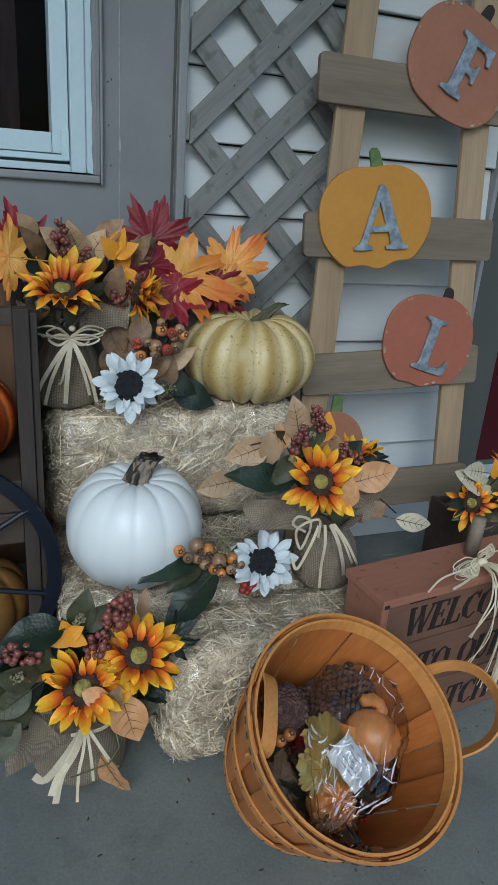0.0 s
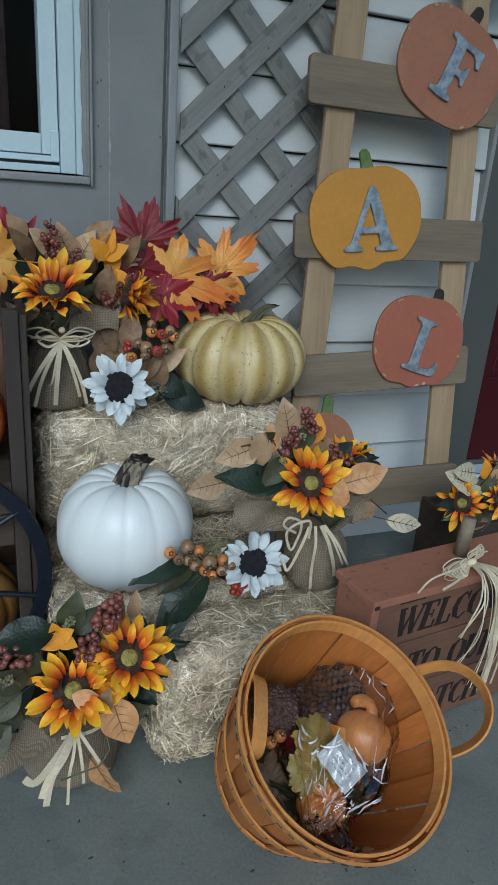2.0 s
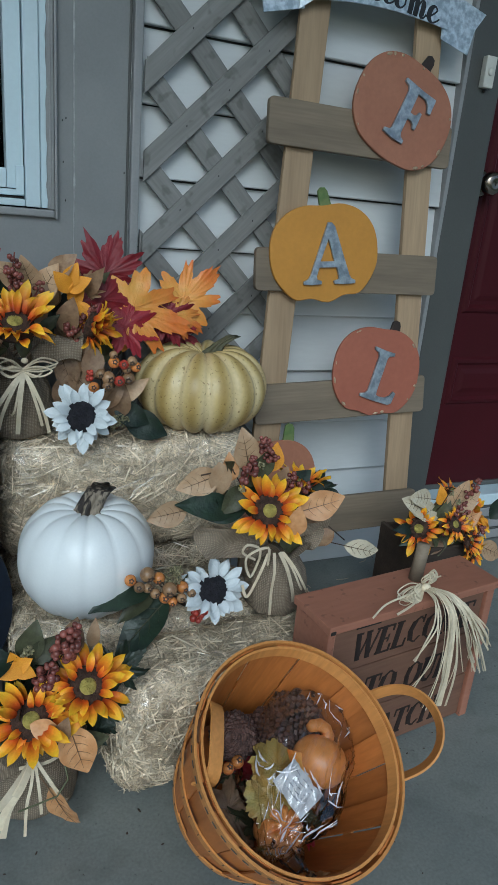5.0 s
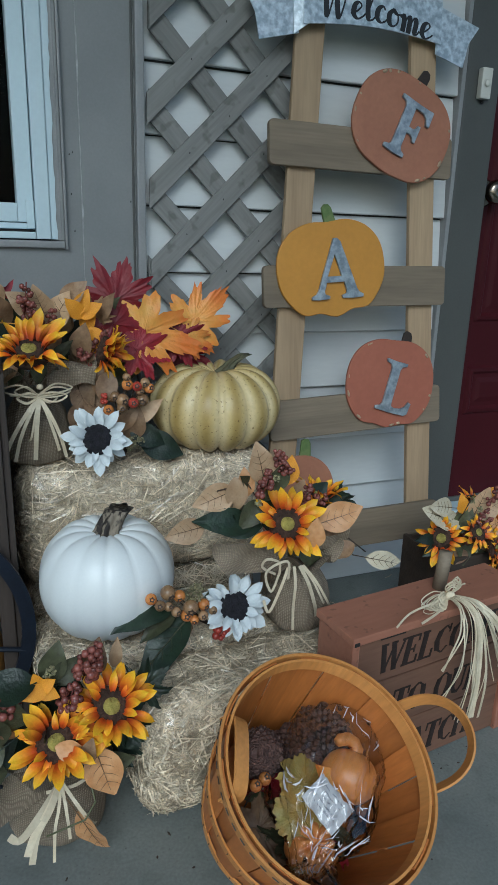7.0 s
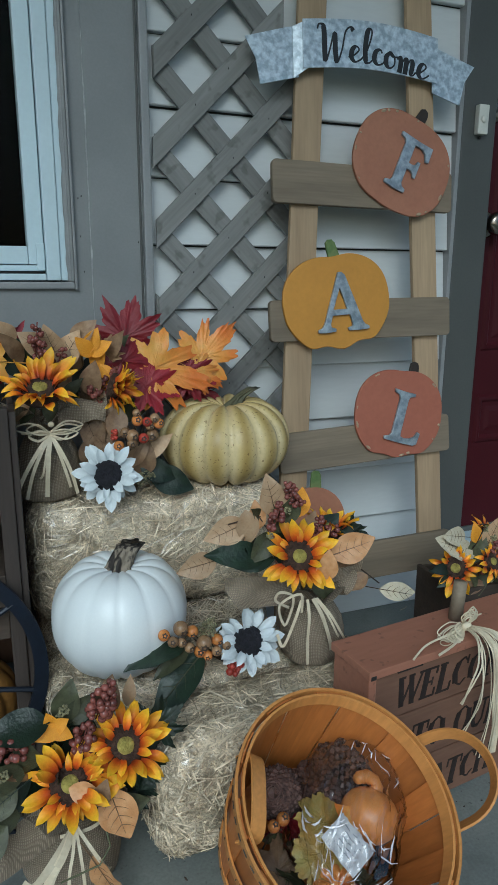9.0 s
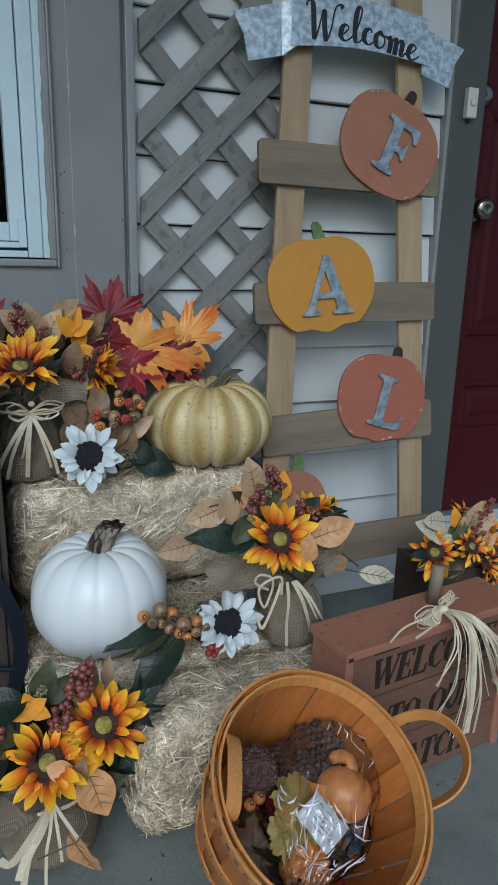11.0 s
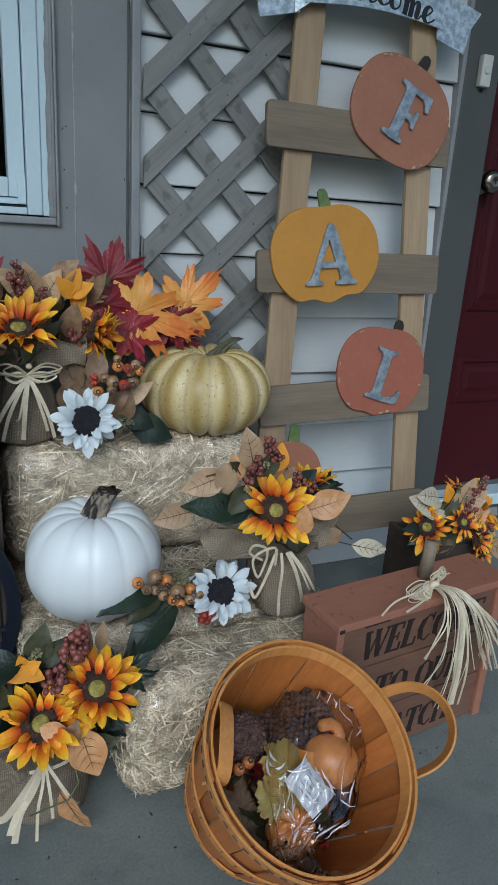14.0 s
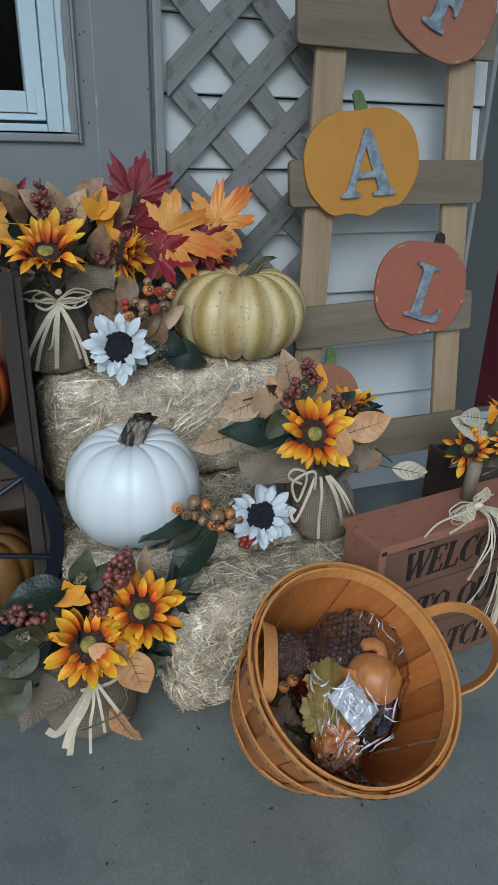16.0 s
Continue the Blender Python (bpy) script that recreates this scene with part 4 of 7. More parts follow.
part("hub", lathe([(0.026, -0.012), (0.028, 0), (0.026, 0.012), (0.01, 0.018)], 24), "navy", wheel, smooth=True)
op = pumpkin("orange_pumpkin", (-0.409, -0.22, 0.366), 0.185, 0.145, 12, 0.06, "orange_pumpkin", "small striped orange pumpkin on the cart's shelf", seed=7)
stem(op, (0, 0, 0.13), 0.03, 0.009, "stem", (0.01, 0))
dp = pumpkin("gold_pumpkin", (-0.409, -0.2, 0.0), 0.19, 0.15, 10, 0.08, "gold_pumpkin", "dull golden pumpkin on the floor under the cart", seed=8)
stem(dp, (0, 0, 0.13), 0.03, 0.009, "stem", (0.01, 0))


# ---- the bushel basket ----
RIM_C, RIM_N = Vector((0.0505, -0.792, 0.217)), Vector((0.15, -0.514, 0.845)).normalized()
BH, RB, RT = 0.184, 0.1055, 0.1405
bx = Vector((0.773, -0.473, -0.42))
bx = (bx - RIM_N * bx.dot(RIM_N)).normalized()
by = RIM_N.cross(bx)
basket = new("bushel_basket")
tagged(basket, "tipped splint-wood bushel basket with bent handles", "basket")
basket.matrix_world = Matrix.Translation(RIM_C - RIM_N * BH) @ Matrix((bx, by, RIM_N)).transposed().to_4x4()
def wall_r(z):
    u = z / BH
    return RB + (RT - RB) * (u ** 0.85)
def stave_mesh(width, off):
    bm = bmesh.new()
    rows = []
    for k in range(9):
        z = BH * k / 8
        r = wall_r(z) + off
        row = []
        for t in (-1, -0.33, 0.33, 1):
            a = t * width / 2
            row.append(((r - 0.0016) * math.cos(a), (r - 0.0016) * math.sin(a), z))
        rows.append((row, [((r + 0.0006) * math.cos(t * width / 2), (r + 0.0006) * math.sin(t * width / 2), z) for t in (-1, -0.33, 0.33, 1)]))
    vin = [[bm.verts.new(p) for p in a] for a, _ in rows]
    vout = [[bm.verts.new(p) for p in b] for _, b in rows]
    for i in range(8):
        for j in range(3):
            bm.faces.new((vin[i][j], vin[i + 1][j], vin[i + 1][j + 1], vin[i][j + 1]))
            bm.faces.new((vout[i][j], vout[i][j + 1], vout[i + 1][j + 1], vout[i + 1][j]))
        bm.faces.new((vin[i][0], vout[i][0], vout[i + 1][0], vin[i + 1][0]))
        bm.faces.new((vin[i][3], vin[i + 1][3], vout[i + 1][3], vout[i][3]))
    for i in (0, 8):
        for j in range(3):
            bm.faces.new((vin[i][j], vin[i][j + 1], vout[i][j + 1], vout[i][j]))
    bmesh.ops.recalc_face_normals(bm, faces=bm.faces[:])
    return as_mesh("stave", bm, False)
stave_a, stave_b = stave_mesh(0.306, 0.0), stave_mesh(0.2835, -0.0036)
random.seed(11)
for k in range(22):
    part("stave", stave_a if k % 2 else stave_b, "basket", basket, at=Matrix.Rotation(2 * math.pi * k / 22 + random.uniform(-0.02, 0.02), 4, "Z"))
def hoop(z, h, r0, thick, slope=0.18):
    bm = lathe([(r0, z), (r0 + thick, z), (r0 + thick + slope * h, z + h), (r0 + slope * h, z + h), (r0, z + 0.0001)], 96)
    for f in [f for f in bm.faces if len(f.verts) > 4]:
        bm.faces.remove(f)
    bmesh.ops.bevel(bm, geom=[e for e in bm.edges if abs(e.verts[0].co.z - e.verts[1].co.z) < 1e-6 and e.calc_face_angle(0) > 0.6], offset=0.0008, segments=1, affect="EDGES")
    return bm
part("outer_hoop", hoop(BH - 0.016, 0.019, wall_r(BH - 0.016) + 0.001, 0.0036), "basket_rim", basket)
part("inner_hoop", hoop(BH - 0.014, 0.0175, wall_r(BH - 0.014) - 0.0075, 0.0032), "basket_rim", basket)
part("middle_hoop", hoop(BH * 0.44, 0.017, wall_r(BH * 0.44) + 0.001, 0.0026), "basket_rim", basket)
part("low_hoop", hoop(0.004, 0.015, RB + 0.001, 0.0026), "basket_rim", basket)
part("bottom", lathe([(RB - 0.001, 0.002), (RB - 0.001, 0.007)], 48), "basket", basket)
stp = bmesh.new()
for z, r, n in ((BH - 0.0065, wall_r(BH - 0.01) + 0.0062, 54), (BH * 0.44 + 0.008, wall_r(BH * 0.44) + 0.0052, 36), (0.011, RB + 0.0052, 30)):
    for k in range(n):
        a = 2 * math.pi * k / n
        bmesh.ops.create_cube(stp, size=1, matrix=Matrix.Rotation(a, 4, "Z") @ Matrix.Translation((r, 0, z)) @ Matrix.Rotation(radians(18), 4, "Y") @ Matrix.Diagonal((0.0012, 0.0085 if z > 0.1 else 0.0012, 0.0012 if z > 0.1 else 0.009, 1)))
part("staple_row", stp, "staple", basket, "row of dark wire staples")["kind"] = "stuff"
def handle(angle, lean, rise, spread, inset=0.0, follow=0.0, wide=0.0105, twist=0.0):
    pts = []
    for k in range(25):
        t = math.pi * k / 24
        x, z = -spread * math.cos(t), rise * math.sin(t) ** 0.8
        pts.append((-follow * x * x / (2 * RT) - inset, x, z))
    legs = [(pts[0][0], -spread, -0.012)]
    pts = legs + pts + [(p[0], -p[1], p[2]) for p in legs[::-1]]
    bm = bmesh.new()
    rows = []
    for i, p in enumerate(pts):
        a, b = Vector(pts[max(i - 1, 0)]), Vector(pts[min(i + 1, len(pts) - 1)])
        way = (b - a).normalized()
        nrm = Vector((1, 0, 0)).cross(way)
        q, face = Vector(p), Matrix.Rotation(radians(twist), 3, way)
        rows.append([bm.verts.new(q + face @ (Vector((w, 0, 0)) + nrm * h)) for w, h in ((-wide, -0.0015), (wide, -0.0015), (wide, 0.0015), (-wide, 0.0015))])
    for a, b in zip(rows, rows[1:]):
        for k in range(4):
            bm.faces.new((a[k], a[(k + 1) % 4], b[(k + 1) % 4], b[k]))
    bm.faces.new(rows[0][::-1])
    bm.faces.new(rows[-1])
    bmesh.ops.recalc_face_normals(bm, faces=bm.faces[:])
    at = Matrix.Rotation(radians(angle), 4, "Z") @ Matrix.Translation((RT + 0.004, 0, BH - 0.006)) @ Matrix.Rotation(radians(lean), 4, "Y")
    return part("handle", bm, "basket_rim", basket, "bent wooden handle", at=at)
handle(39, 46, 0.069, 0.054, wide=0.0085, twist=34)
handle(201, -25, 0.026, 0.047, 0.0155, 1.2, 0.0105)


# ---- the crate sign ----
crate = thing("crate_sign", (0.158, -0.648, 0), "terracotta painted crate-shaped welcome sign with dark lettering", "sign", turn=(0, 0, 7.5))
CW, CD, CH = 0.356, 0.086, 0.286
def cr(name, x0, x1, y0, y1, z0, z1, material, label="", bevel=0.002):
    return part(name, block(x0, x1, y0, y1, z0, z1, bevel), material, crate, label)
cr("lid", -0.004, CW + 0.004, -0.006, CD + 0.004, CH - 0.014, CH, "crate")
cr("side", 0.0, 0.014, 0.0, CD, 0.0, CH - 0.0145, "crate")
cr("side", CW - 0.018, CW, 0.0, CD, 0.0, CH - 0.0145, "crate")
cr("back", 0.0145, CW - 0.0185, CD - 0.012, CD, 0.012, CH - 0.015, "crate")
bds = [cr("board", 0.0145, CW - 0.0185, 0.006, 0.016, 0.004 + k * 0.0915, 0.0925 + k * 0.0915, "crate_board") for k in range(3)]
cr("lip", 0.05, 0.098, -0.004, 0.005, CH - 0.018, CH - 0.0145, "dark_iron", "dark scraped edge under the lid", 0.001)
cr("corner_chip", -0.0015, 0.009, -0.0066, 0.001, CH - 0.0145, CH - 0.007, "dark_iron", "dark chipped corner of the lid")


SERIF = {  # strokes: (x0, z0, x1, z1, width) on a unit high letter
    "W": [(.02, 1, .26, 0, .15), (.26, 0, .5, .9, .06), (.46, 1, .7, 0, .15), (.7, 0, .95, 1, .06), (-.06, .98, .2, .98, .05), (.38, .98, .6, .98, .05), (.84, .98, 1.06, .98, .05)],
    "E": [(.16, 0, .16, 1, .17), (.02, .02, .62, .02, .05), (.02, .98, .6, .98, .05), (.16, .52, .46, .52, .05), (.46, .4, .46, .64, .05), (.6, .98, .6, .78, .06), (.62, .02, .62, .26, .06)],
    "L": [(.16, 0, .16, 1, .17), (.02, .02, .6, .02, .05), (.02, .98, .32, .98, .05), (.6, .02, .61, .28, .06)],
    "C": [(.62, .82, .44, .98, .07), (.44, .98, .2, .84, .1), (.2, .84, .1, .5, .17), (.1, .5, .2, .16, .17), (.2, .16, .44, .02, .1), (.44, .02, .64, .2, .06), (.63, 1, .63, .74, .05)],
    "O": [(.4, .98, .16, .82, .09), (.16, .82, .1, .5, .16), (.1, .5, .16, .18, .16), (.16, .18, .4, .02, .09), (.4, .02, .64, .18, .09), (.64, .18, .7, .5, .16), (.7, .5, .64, .82, .16), (.64, .82, .4, .98, .09)],
    "M": [(.14, 0, .14, 1, .06), (.14, 1, .48, .06, .15), (.48, .06, .82, 1, .05), (.84, 0, .84, 1, .16), (.0, .02, .28, .02, .05), (.68, .02, 1, .02, .05), (.0, .98, .2, .98, .05), (.8, .98, 1, .98, .05)],
    "T": [(.36, 0, .36, 1, .17), (.02, .98, .7, .98, .05), (.2, .02, .52, .02, .05), (.03, .98, .03, .74, .05), (.69, .98, .69, .74, .05)],
    "U": [(.14, 1, .14, .3, .16), (.14, .3, .26, .06, .14), (.26, .06, .46, .04, .08), (.46, .04, .6, .26, .06), (.6, .26, .6, 1, .06), (.0, .98, .28, .98, .05), (.48, .98, .72, .98, .05)],
    "R": [(.16, 0, .16, 1, .17), (.02, .98, .44, .98, .05), (.44, .98, .6, .78, .12), (.6, .78, .44, .52, .12), (.16, .5, .44, .5, .05), (.4, .5, .66, .02, .14), (.02, .02, .32, .02, .05), (.6, .02, .76, .02, .05)],
    "P": [(.16, 0, .16, 1, .17), (.02, .98, .44, .98, .05), (.44, .98, .62, .76, .13), (.62, .76, .44, .48, .13), (.16, .46, .44, .46, .05), (.02, .02, .34, .02, .05)],
    "A": [(.08, 0, .38, 1, .06), (.38, 1, .68, 0, .16), (.18, .34, .56, .34, .05), (-.04, .02, .2, .02, .05), (.54, .02, .82, .02, .05)],
    "H": [(.14, 0, .14, 1, .16), (.66, 0, .66, 1, .16), (.14, .52, .66, .52, .05), (.0, .02, .28, .02, .05), (.52, .02, .8, .02, .05), (.0, .98, .28, .98, .05), (.52, .98, .8, .98, .05)],
}
ADV = {"W": 1.05, "E": .74, "L": .7, "C": .76, "O": .84, "M": 1.06, "T": .76, "U": .78, "R": .8, "P": .74, "A": .82, "H": .86, " ": .45}


def serif_letter(ch, size, slant=0.2):
    bm = bmesh.new()
    for i, (x0, z0, x1, z1, w) in enumerate(SERIF[ch]):
        w *= 1.42
        a, b = Vector((x0 + slant * z0, 0, z0)) * size, Vector((x1 + slant * z1, 0, z1)) * size
        way = (b - a).normalized()
        side = Vector((-way.z, 0, way.x)) * w * size / 2
        if abs(way.z) > 0.3:
            side = Vector((w * size / 2, 0, 0))
        ext = way * (0.02 * size)
        y = -0.0005 - 0.00001 * i
        vs = [bm.verts.new(p + Vector((0, y, 0))) for p in (a - ext - side, a - ext + side, b + ext + side, b + ext - side)]
        ws = [bm.verts.new(Vector((v.co.x, 0.0, v.co.z))) for v in vs]
        bm.faces.new(vs)
        for k in range(4):
            bm.faces.new((vs[k], ws[k], ws[(k + 1) % 4], vs[(k + 1) % 4]))
    bmesh.ops.recalc_face_normals(bm, faces=bm.faces[:])
    return bm


for bd, text in zip(bds[::-1], ("WELCOME", "TO OUR", "PATCH")):
    size = 0.0485
    total = sum(ADV[c] for c in text) * size * 0.91
    x = 0.186 - total / 2
    z0 = min(v.co.z for v in bd.data.vertices) + 0.015
    for ch in text:
        if ch != " ":
            part("sign_letter", serif_letter(ch, size), "letter_brown", bd, "dark letter " + ch, at=Matrix.Translation((x, 0.0058, z0)) @ Matrix.Diagonal((0.93, 1, 1, 1)))
        x += ADV[ch] * size * 0.91
part("stem_peg", tube([(0.218, 0.056, CH - 0.002), (0.221, 0.056, CH + 0.03), (0.225, 0.057, CH + 0.064)], [0.0115, 0.011, 0.0108], 16), "rung", crate, "short round wooden peg", smooth=True)


# ---- flowers, leaves, berries, cloth and raffia ----
def petal_mesh(r0, r1, width, lift, curl, twist, seed):
    rnd = random.Random(seed)
    bm = bmesh.new()
    rows = []
    for k in range(7):
        u = k / 6
        r = r0 + (r1 - r0) * u
        w = width * (0.42 + 2.35 * u * (1 - u) ** 0.8) / 1.45 * (1, 1, 1, 1, 0.96, 0.8, 0.05)[k]
        z = lift * math.sin(u * 2.2) + curl * u * u
        row = []
        for s in (-1, -0.5, 0, 0.5, 1):
            zz = z + (abs(s) ** 1.5 * 0.0045 - 0.0012 * (s == 0)) * math.sin(math.pi * min(1, u * 1.1)) + twist * s * u + rnd.uniform(-0.0007, 0.0007)
            row.append(bm.verts.new((r, s * w / 2, zz)))
        rows.append(row)
    for a, b in zip(rows, rows[1:]):
        for k in range(4):
            bm.faces.new((a[k], b[k], b[k + 1], a[k + 1]))
    return as_mesh("petal", bm)


PETALS = [petal_mesh(0.025, 0.061 + 0.0035 * (i % 3), 0.0182 + 0.002 * (i % 3), 0.004 + 0.005 * (i % 2), (-0.006, 0.013, 0.003, -0.013)[i % 4], (-0.003, 0.003, 0.001)[i % 3], i) for i in range(6)]
WHITE_PETALS = [petal_mesh(0.024, 0.060 + 0.004 * (i % 2), 0.0238 + 0.002 * (i % 3), 0.004 + 0.003 * (i % 2), (-0.004, 0.004, 0.001, -0.007)[i % 4], (-0.002, 0.002, 0.001)[i % 3], i + 20) for i in range(6)]
def disc_mesh(r, h, seed):
    rnd = random.Random(seed)
    rows = [(r, -0.006), (r, 0.0), (r * 0.95, h * 0.55), (r * 0.75, h * 0.9), (r * 0.5, h), (r * 0.25, h * 0.9), (r * 0.05, h * 0.85)]
    bm = lathe(rows, 40)
    for v in bm.verts:
        if v.co.z > 0:
            v.co += Vector((rnd.uniform(-1, 1), rnd.uniform(-1, 1), rnd.uniform(-1, 1))) * 0.0006
    return as_mesh("disc", bm)
DISC, EYE, BLACK_DISC = disc_mesh(0.0288, 0.0125, 1), disc_mesh(0.0116, 0.0038, 2), disc_mesh(0.0278, 0.0165, 3)
BACK = lathe([(0.008, -0.012), (0.02, -0.009), (0.026, -0.004)], 20)
BACK = as_mesh("calyx", BACK)


def sunflower(parent, place, out, size=1.0, roll=0.0, white=False, count=18, name="sunflower", closed=0):
    seed = int(abs(place[0] * 1000) + abs(place[2] * 777))
    rnd = random.Random(seed)
    base = parent.matrix_world.inverted() @ aim(place, out, roll, size)
    head = part(name, BLACK_DISC if white else DISC, "disc_black" if white else "disc_brown", parent, "white artificial sunflower with a black centre" if white else "orange artificial sunflower with a brown centre", at=base)
    part("calyx", BACK, "leaf_olive", head)
    if not white:
        part("eye", EYE, "disc_eye", head, at=Matrix.Translation((0, 0, 0.0108)))
    for row in range(2):
        for k in range(count):
            a = 2 * math.pi * (k + 0.5 * row) / count + rnd.uniform(-0.15, 0.15)
            me = rnd.choice(WHITE_PETALS if white else PETALS)
            s = (1.0, 0.92)[row] * rnd.uniform(0.74, 1.12)
            part("petal", me, "petal_white" if white else "petal", head,
                 at=Matrix.Rotation(a, 4, "Z") @ Matrix.Rotation(radians(rnd.uniform(-15, 15) - (2, 16)[row] - closed), 4, "Y") @ Matrix.Translation((0, 0, -0.003 + 0.0025 * row)) @ Matrix.Diagonal((s, s * 0.97, s, 1)))
    return head


def outline_leaf(angles, seed, curl=0.25, fold=0.12, length=1.0):
    """A leaf from (angle in degrees from the tip, radius) rows of its one side; stalk at the origin side, unit long, tip along y."""
    rnd = random.Random(seed)
    fine = []
    for (a0, r0), (a1, r1) in zip(angles, angles[1:]):
        fine += [(a0, r0), ((a0 + a1) / 2, (r0 + r1) / 2 * rnd.uniform(0.93, 1.1))]
    fine.append(angles[-1])
    left = [(-a, r * rnd.uniform(0.93, 1.05)) for a, r in fine]
    right = [(a, r * rnd.uniform(0.93, 1.05)) for a, r in fine]
    ring = left[::-1] + right[1:]
    bm = bmesh.new()
    c = Vector((0, 0.36, 0))
    def lift(x, y):
        d = math.hypot(x, y - 0.36)
        return -curl * d * d + fold * abs(x) + 0.1 * math.sin(9 * x + 5 * y + seed) * d + 0.05 * noise.noise(Vector((x * 7, y * 7, seed)))
    levels = []
    for f in (0.3, 0.65, 1.0):
        lv = []
        for a, r in ring:
            t = radians(a)
            ff = f if f == 1.0 else f * (0.55 + 0.45 * min(1, 0.55 / max(r, 0.2)))
            x, y = r * math.sin(t) * ff, 0.36 + r * math.cos(t) * ff
            lv.append(bm.verts.new((x, y * length, lift(x, y))))
        levels.append(lv)
    mid = bm.verts.new((c.x, c.y * length, lift(0, 0.36) - 0.01))
    n = len(ring)
    for k in range(n - 1):
        bm.faces.new((mid, levels[0][k + 1], levels[0][k]))
        for a, b in zip(levels, levels[1:]):
            bm.faces.new((a[k], a[k + 1], b[k + 1], b[k]))
    # raised veins and the stalk
    for a in (0, 42, -42, 88, -88):
        t = radians(a)
        r = min(angles, key=lambda q: abs(q[0] - abs(a)))[1] * 0.8
        pts = []
        for u in (0.0, 0.35, 0.7, 1.0):
            x, y = r * u * math.sin(t), 0.36 + r * u * math.cos(t)
            pts.append((x, y * length, lift(x, y) + 0.004))
        bm = merge(bm, tube(pts, [0.008, 0.006, 0.004, 0.002], 4, False))
    bm = merge(bm, tube([(0, -0.28, 0.03), (0, -0.1, 0.0), (0, 0.36 * length, lift(0, 0.36) + 0.003)], [0.011, 0.01, 0.009], 5, False))
    bmesh.ops.recalc_face_normals(bm, faces=bm.faces[:])
    return as_mesh("leaf", bm)


MAPLE_ROW = ((0, .76), (5, .6), (9, .62), (14, .5), (21, .47), (27, .37), (32, .47), (37, .58), (42, .74), (47, .6), (52, .61), (58, .5), (66, .45), (73, .36), (80, .48), (86, .53), (91, .66), (97, .5), (105, .5), (114, .36), (124, .4), (134, .5), (144, .38), (158, .26), (176, .3))
OAK_ROW = ((0, .78), (4, .66), (8, .68), (13, .55), (18, .5), (23, .37), (28, .33), (32, .44), (36, .62), (41, .55), (46, .6), (52, .48), (59, .38), (66, .27), (73, .38), (80, .5), (87, .56), (94, .45), (101, .47), (109, .34), (116, .27), (124, .36), (134, .46), (142, .4), (150, .34), (162, .26), (176, .32))
GRAPE_ROW = ((0, .6), (7, .52), (13, .55), (20, .48), (27, .5), (33, .44), (39, .52), (45, .56), (52, .49), (58, .53), (66, .46), (74, .44), (82, .5), (90, .52), (98, .46), (107, .5), (118, .44), (130, .47), (142, .42), (156, .4), (170, .32), (177, .24))
def oval_leaf(width, seed, curl=0.2, fold=0.25, tip=1.0):
    rnd = random.Random(seed)
    bm = bmesh.new()
    rows = []
    bend = rnd.uniform(-0.12, 0.12)
    for k in range(11):
        u = k / 10
        w = width * (math.sin(math.pi * u ** (0.82)) ** (0.75 if tip < 1 else 0.9)) * 0.5 if 0 < k < 10 else width * 0.02
        row = []
        for s in (-1, -0.5, 0, 0.5, 1):
            x = s * w + bend * u * u
            row.append(bm.verts.new((x, u, fold * abs(s) * w - curl * (u - 0.3) ** 2 + 0.02 * math.sin(13 * u + seed) * abs(s) + rnd.uniform(-0.006, 0.006))))
        rows.append(row)
    for a, b in zip(rows, rows[1:]):
        for k in range(4):
            bm.faces.new((a[k], a[k + 1], b[k + 1], b[k]))
    return as_mesh("leaf", bm)
def vein_mesh(width, seed):
    bm = tube([(0, -0.35, 0.03), (0, -0.1, 0.02), (0, 0.2, 0.012), (0, 0.55, 0.005), (0, 0.86, -0.04)], [0.013, 0.011, 0.009, 0.006, 0.003], 5, False)
    for k in range(4):
        y = 0.18 + 0.16 * k
        for s in (-1, 1):
            bm = merge(bm, tube([(0, y, 0.012), (s * width * 0.2, y + 0.07, 0.03), (s * width * 0.3, y + 0.13, 0.045)], [0.005, 0.0035, 0.002], 4, False))
    return as_mesh("vein", bm)


LEAVES = {"maple": [outline_leaf(MAPLE_ROW, s, 0.22, 0.1) for s in (1, 2)], "oak": [outline_leaf(OAK_ROW, s, 0.3, 0.14, 1.12) for s in (3, 4)], "grape": [outline_leaf(GRAPE_ROW, s, 0.35, 0.1) for s in (11, 12)],
          "oval": [oval_leaf(0.62, s) for s in (5, 6, 7)], "long": [oval_leaf(0.42, s, 0.3) for s in (8, 9)]}
VEINS = {"oval": vein_mesh(0.62, 1), "long": vein_mesh(0.42, 2)}
OWN = {}


def leaf(parent, kind, material, place, tip, face, size, variant=0, veins="", label=""):
    """A leaf with its middle at place, pointing along tip and facing along face."""
    key = (kind, variant % len(LEAVES[kind]), material)
    if key not in OWN:
        OWN[key] = LEAVES[kind][key[1]].copy()
    y = Vector(tip).normalized()
    z = Vector(face)
    z = (z - y * z.dot(y)).normalized()
    x = y.cross(z)
    m = Matrix.Translation(Vector(place) - y * size * 0.45) @ Matrix((x, y, z)).transposed().to_4x4() @ Matrix.Scale(size, 4)
    ob = part("leaf", OWN[key], material, parent, label, at=parent.matrix_world.inverted() @ m)
    if veins and kind in VEINS:
        vk = ("v", kind, veins)
        if vk not in OWN:
            OWN[vk] = VEINS[kind].copy()
        part("midrib", OWN[vk], veins, ob)
    return ob


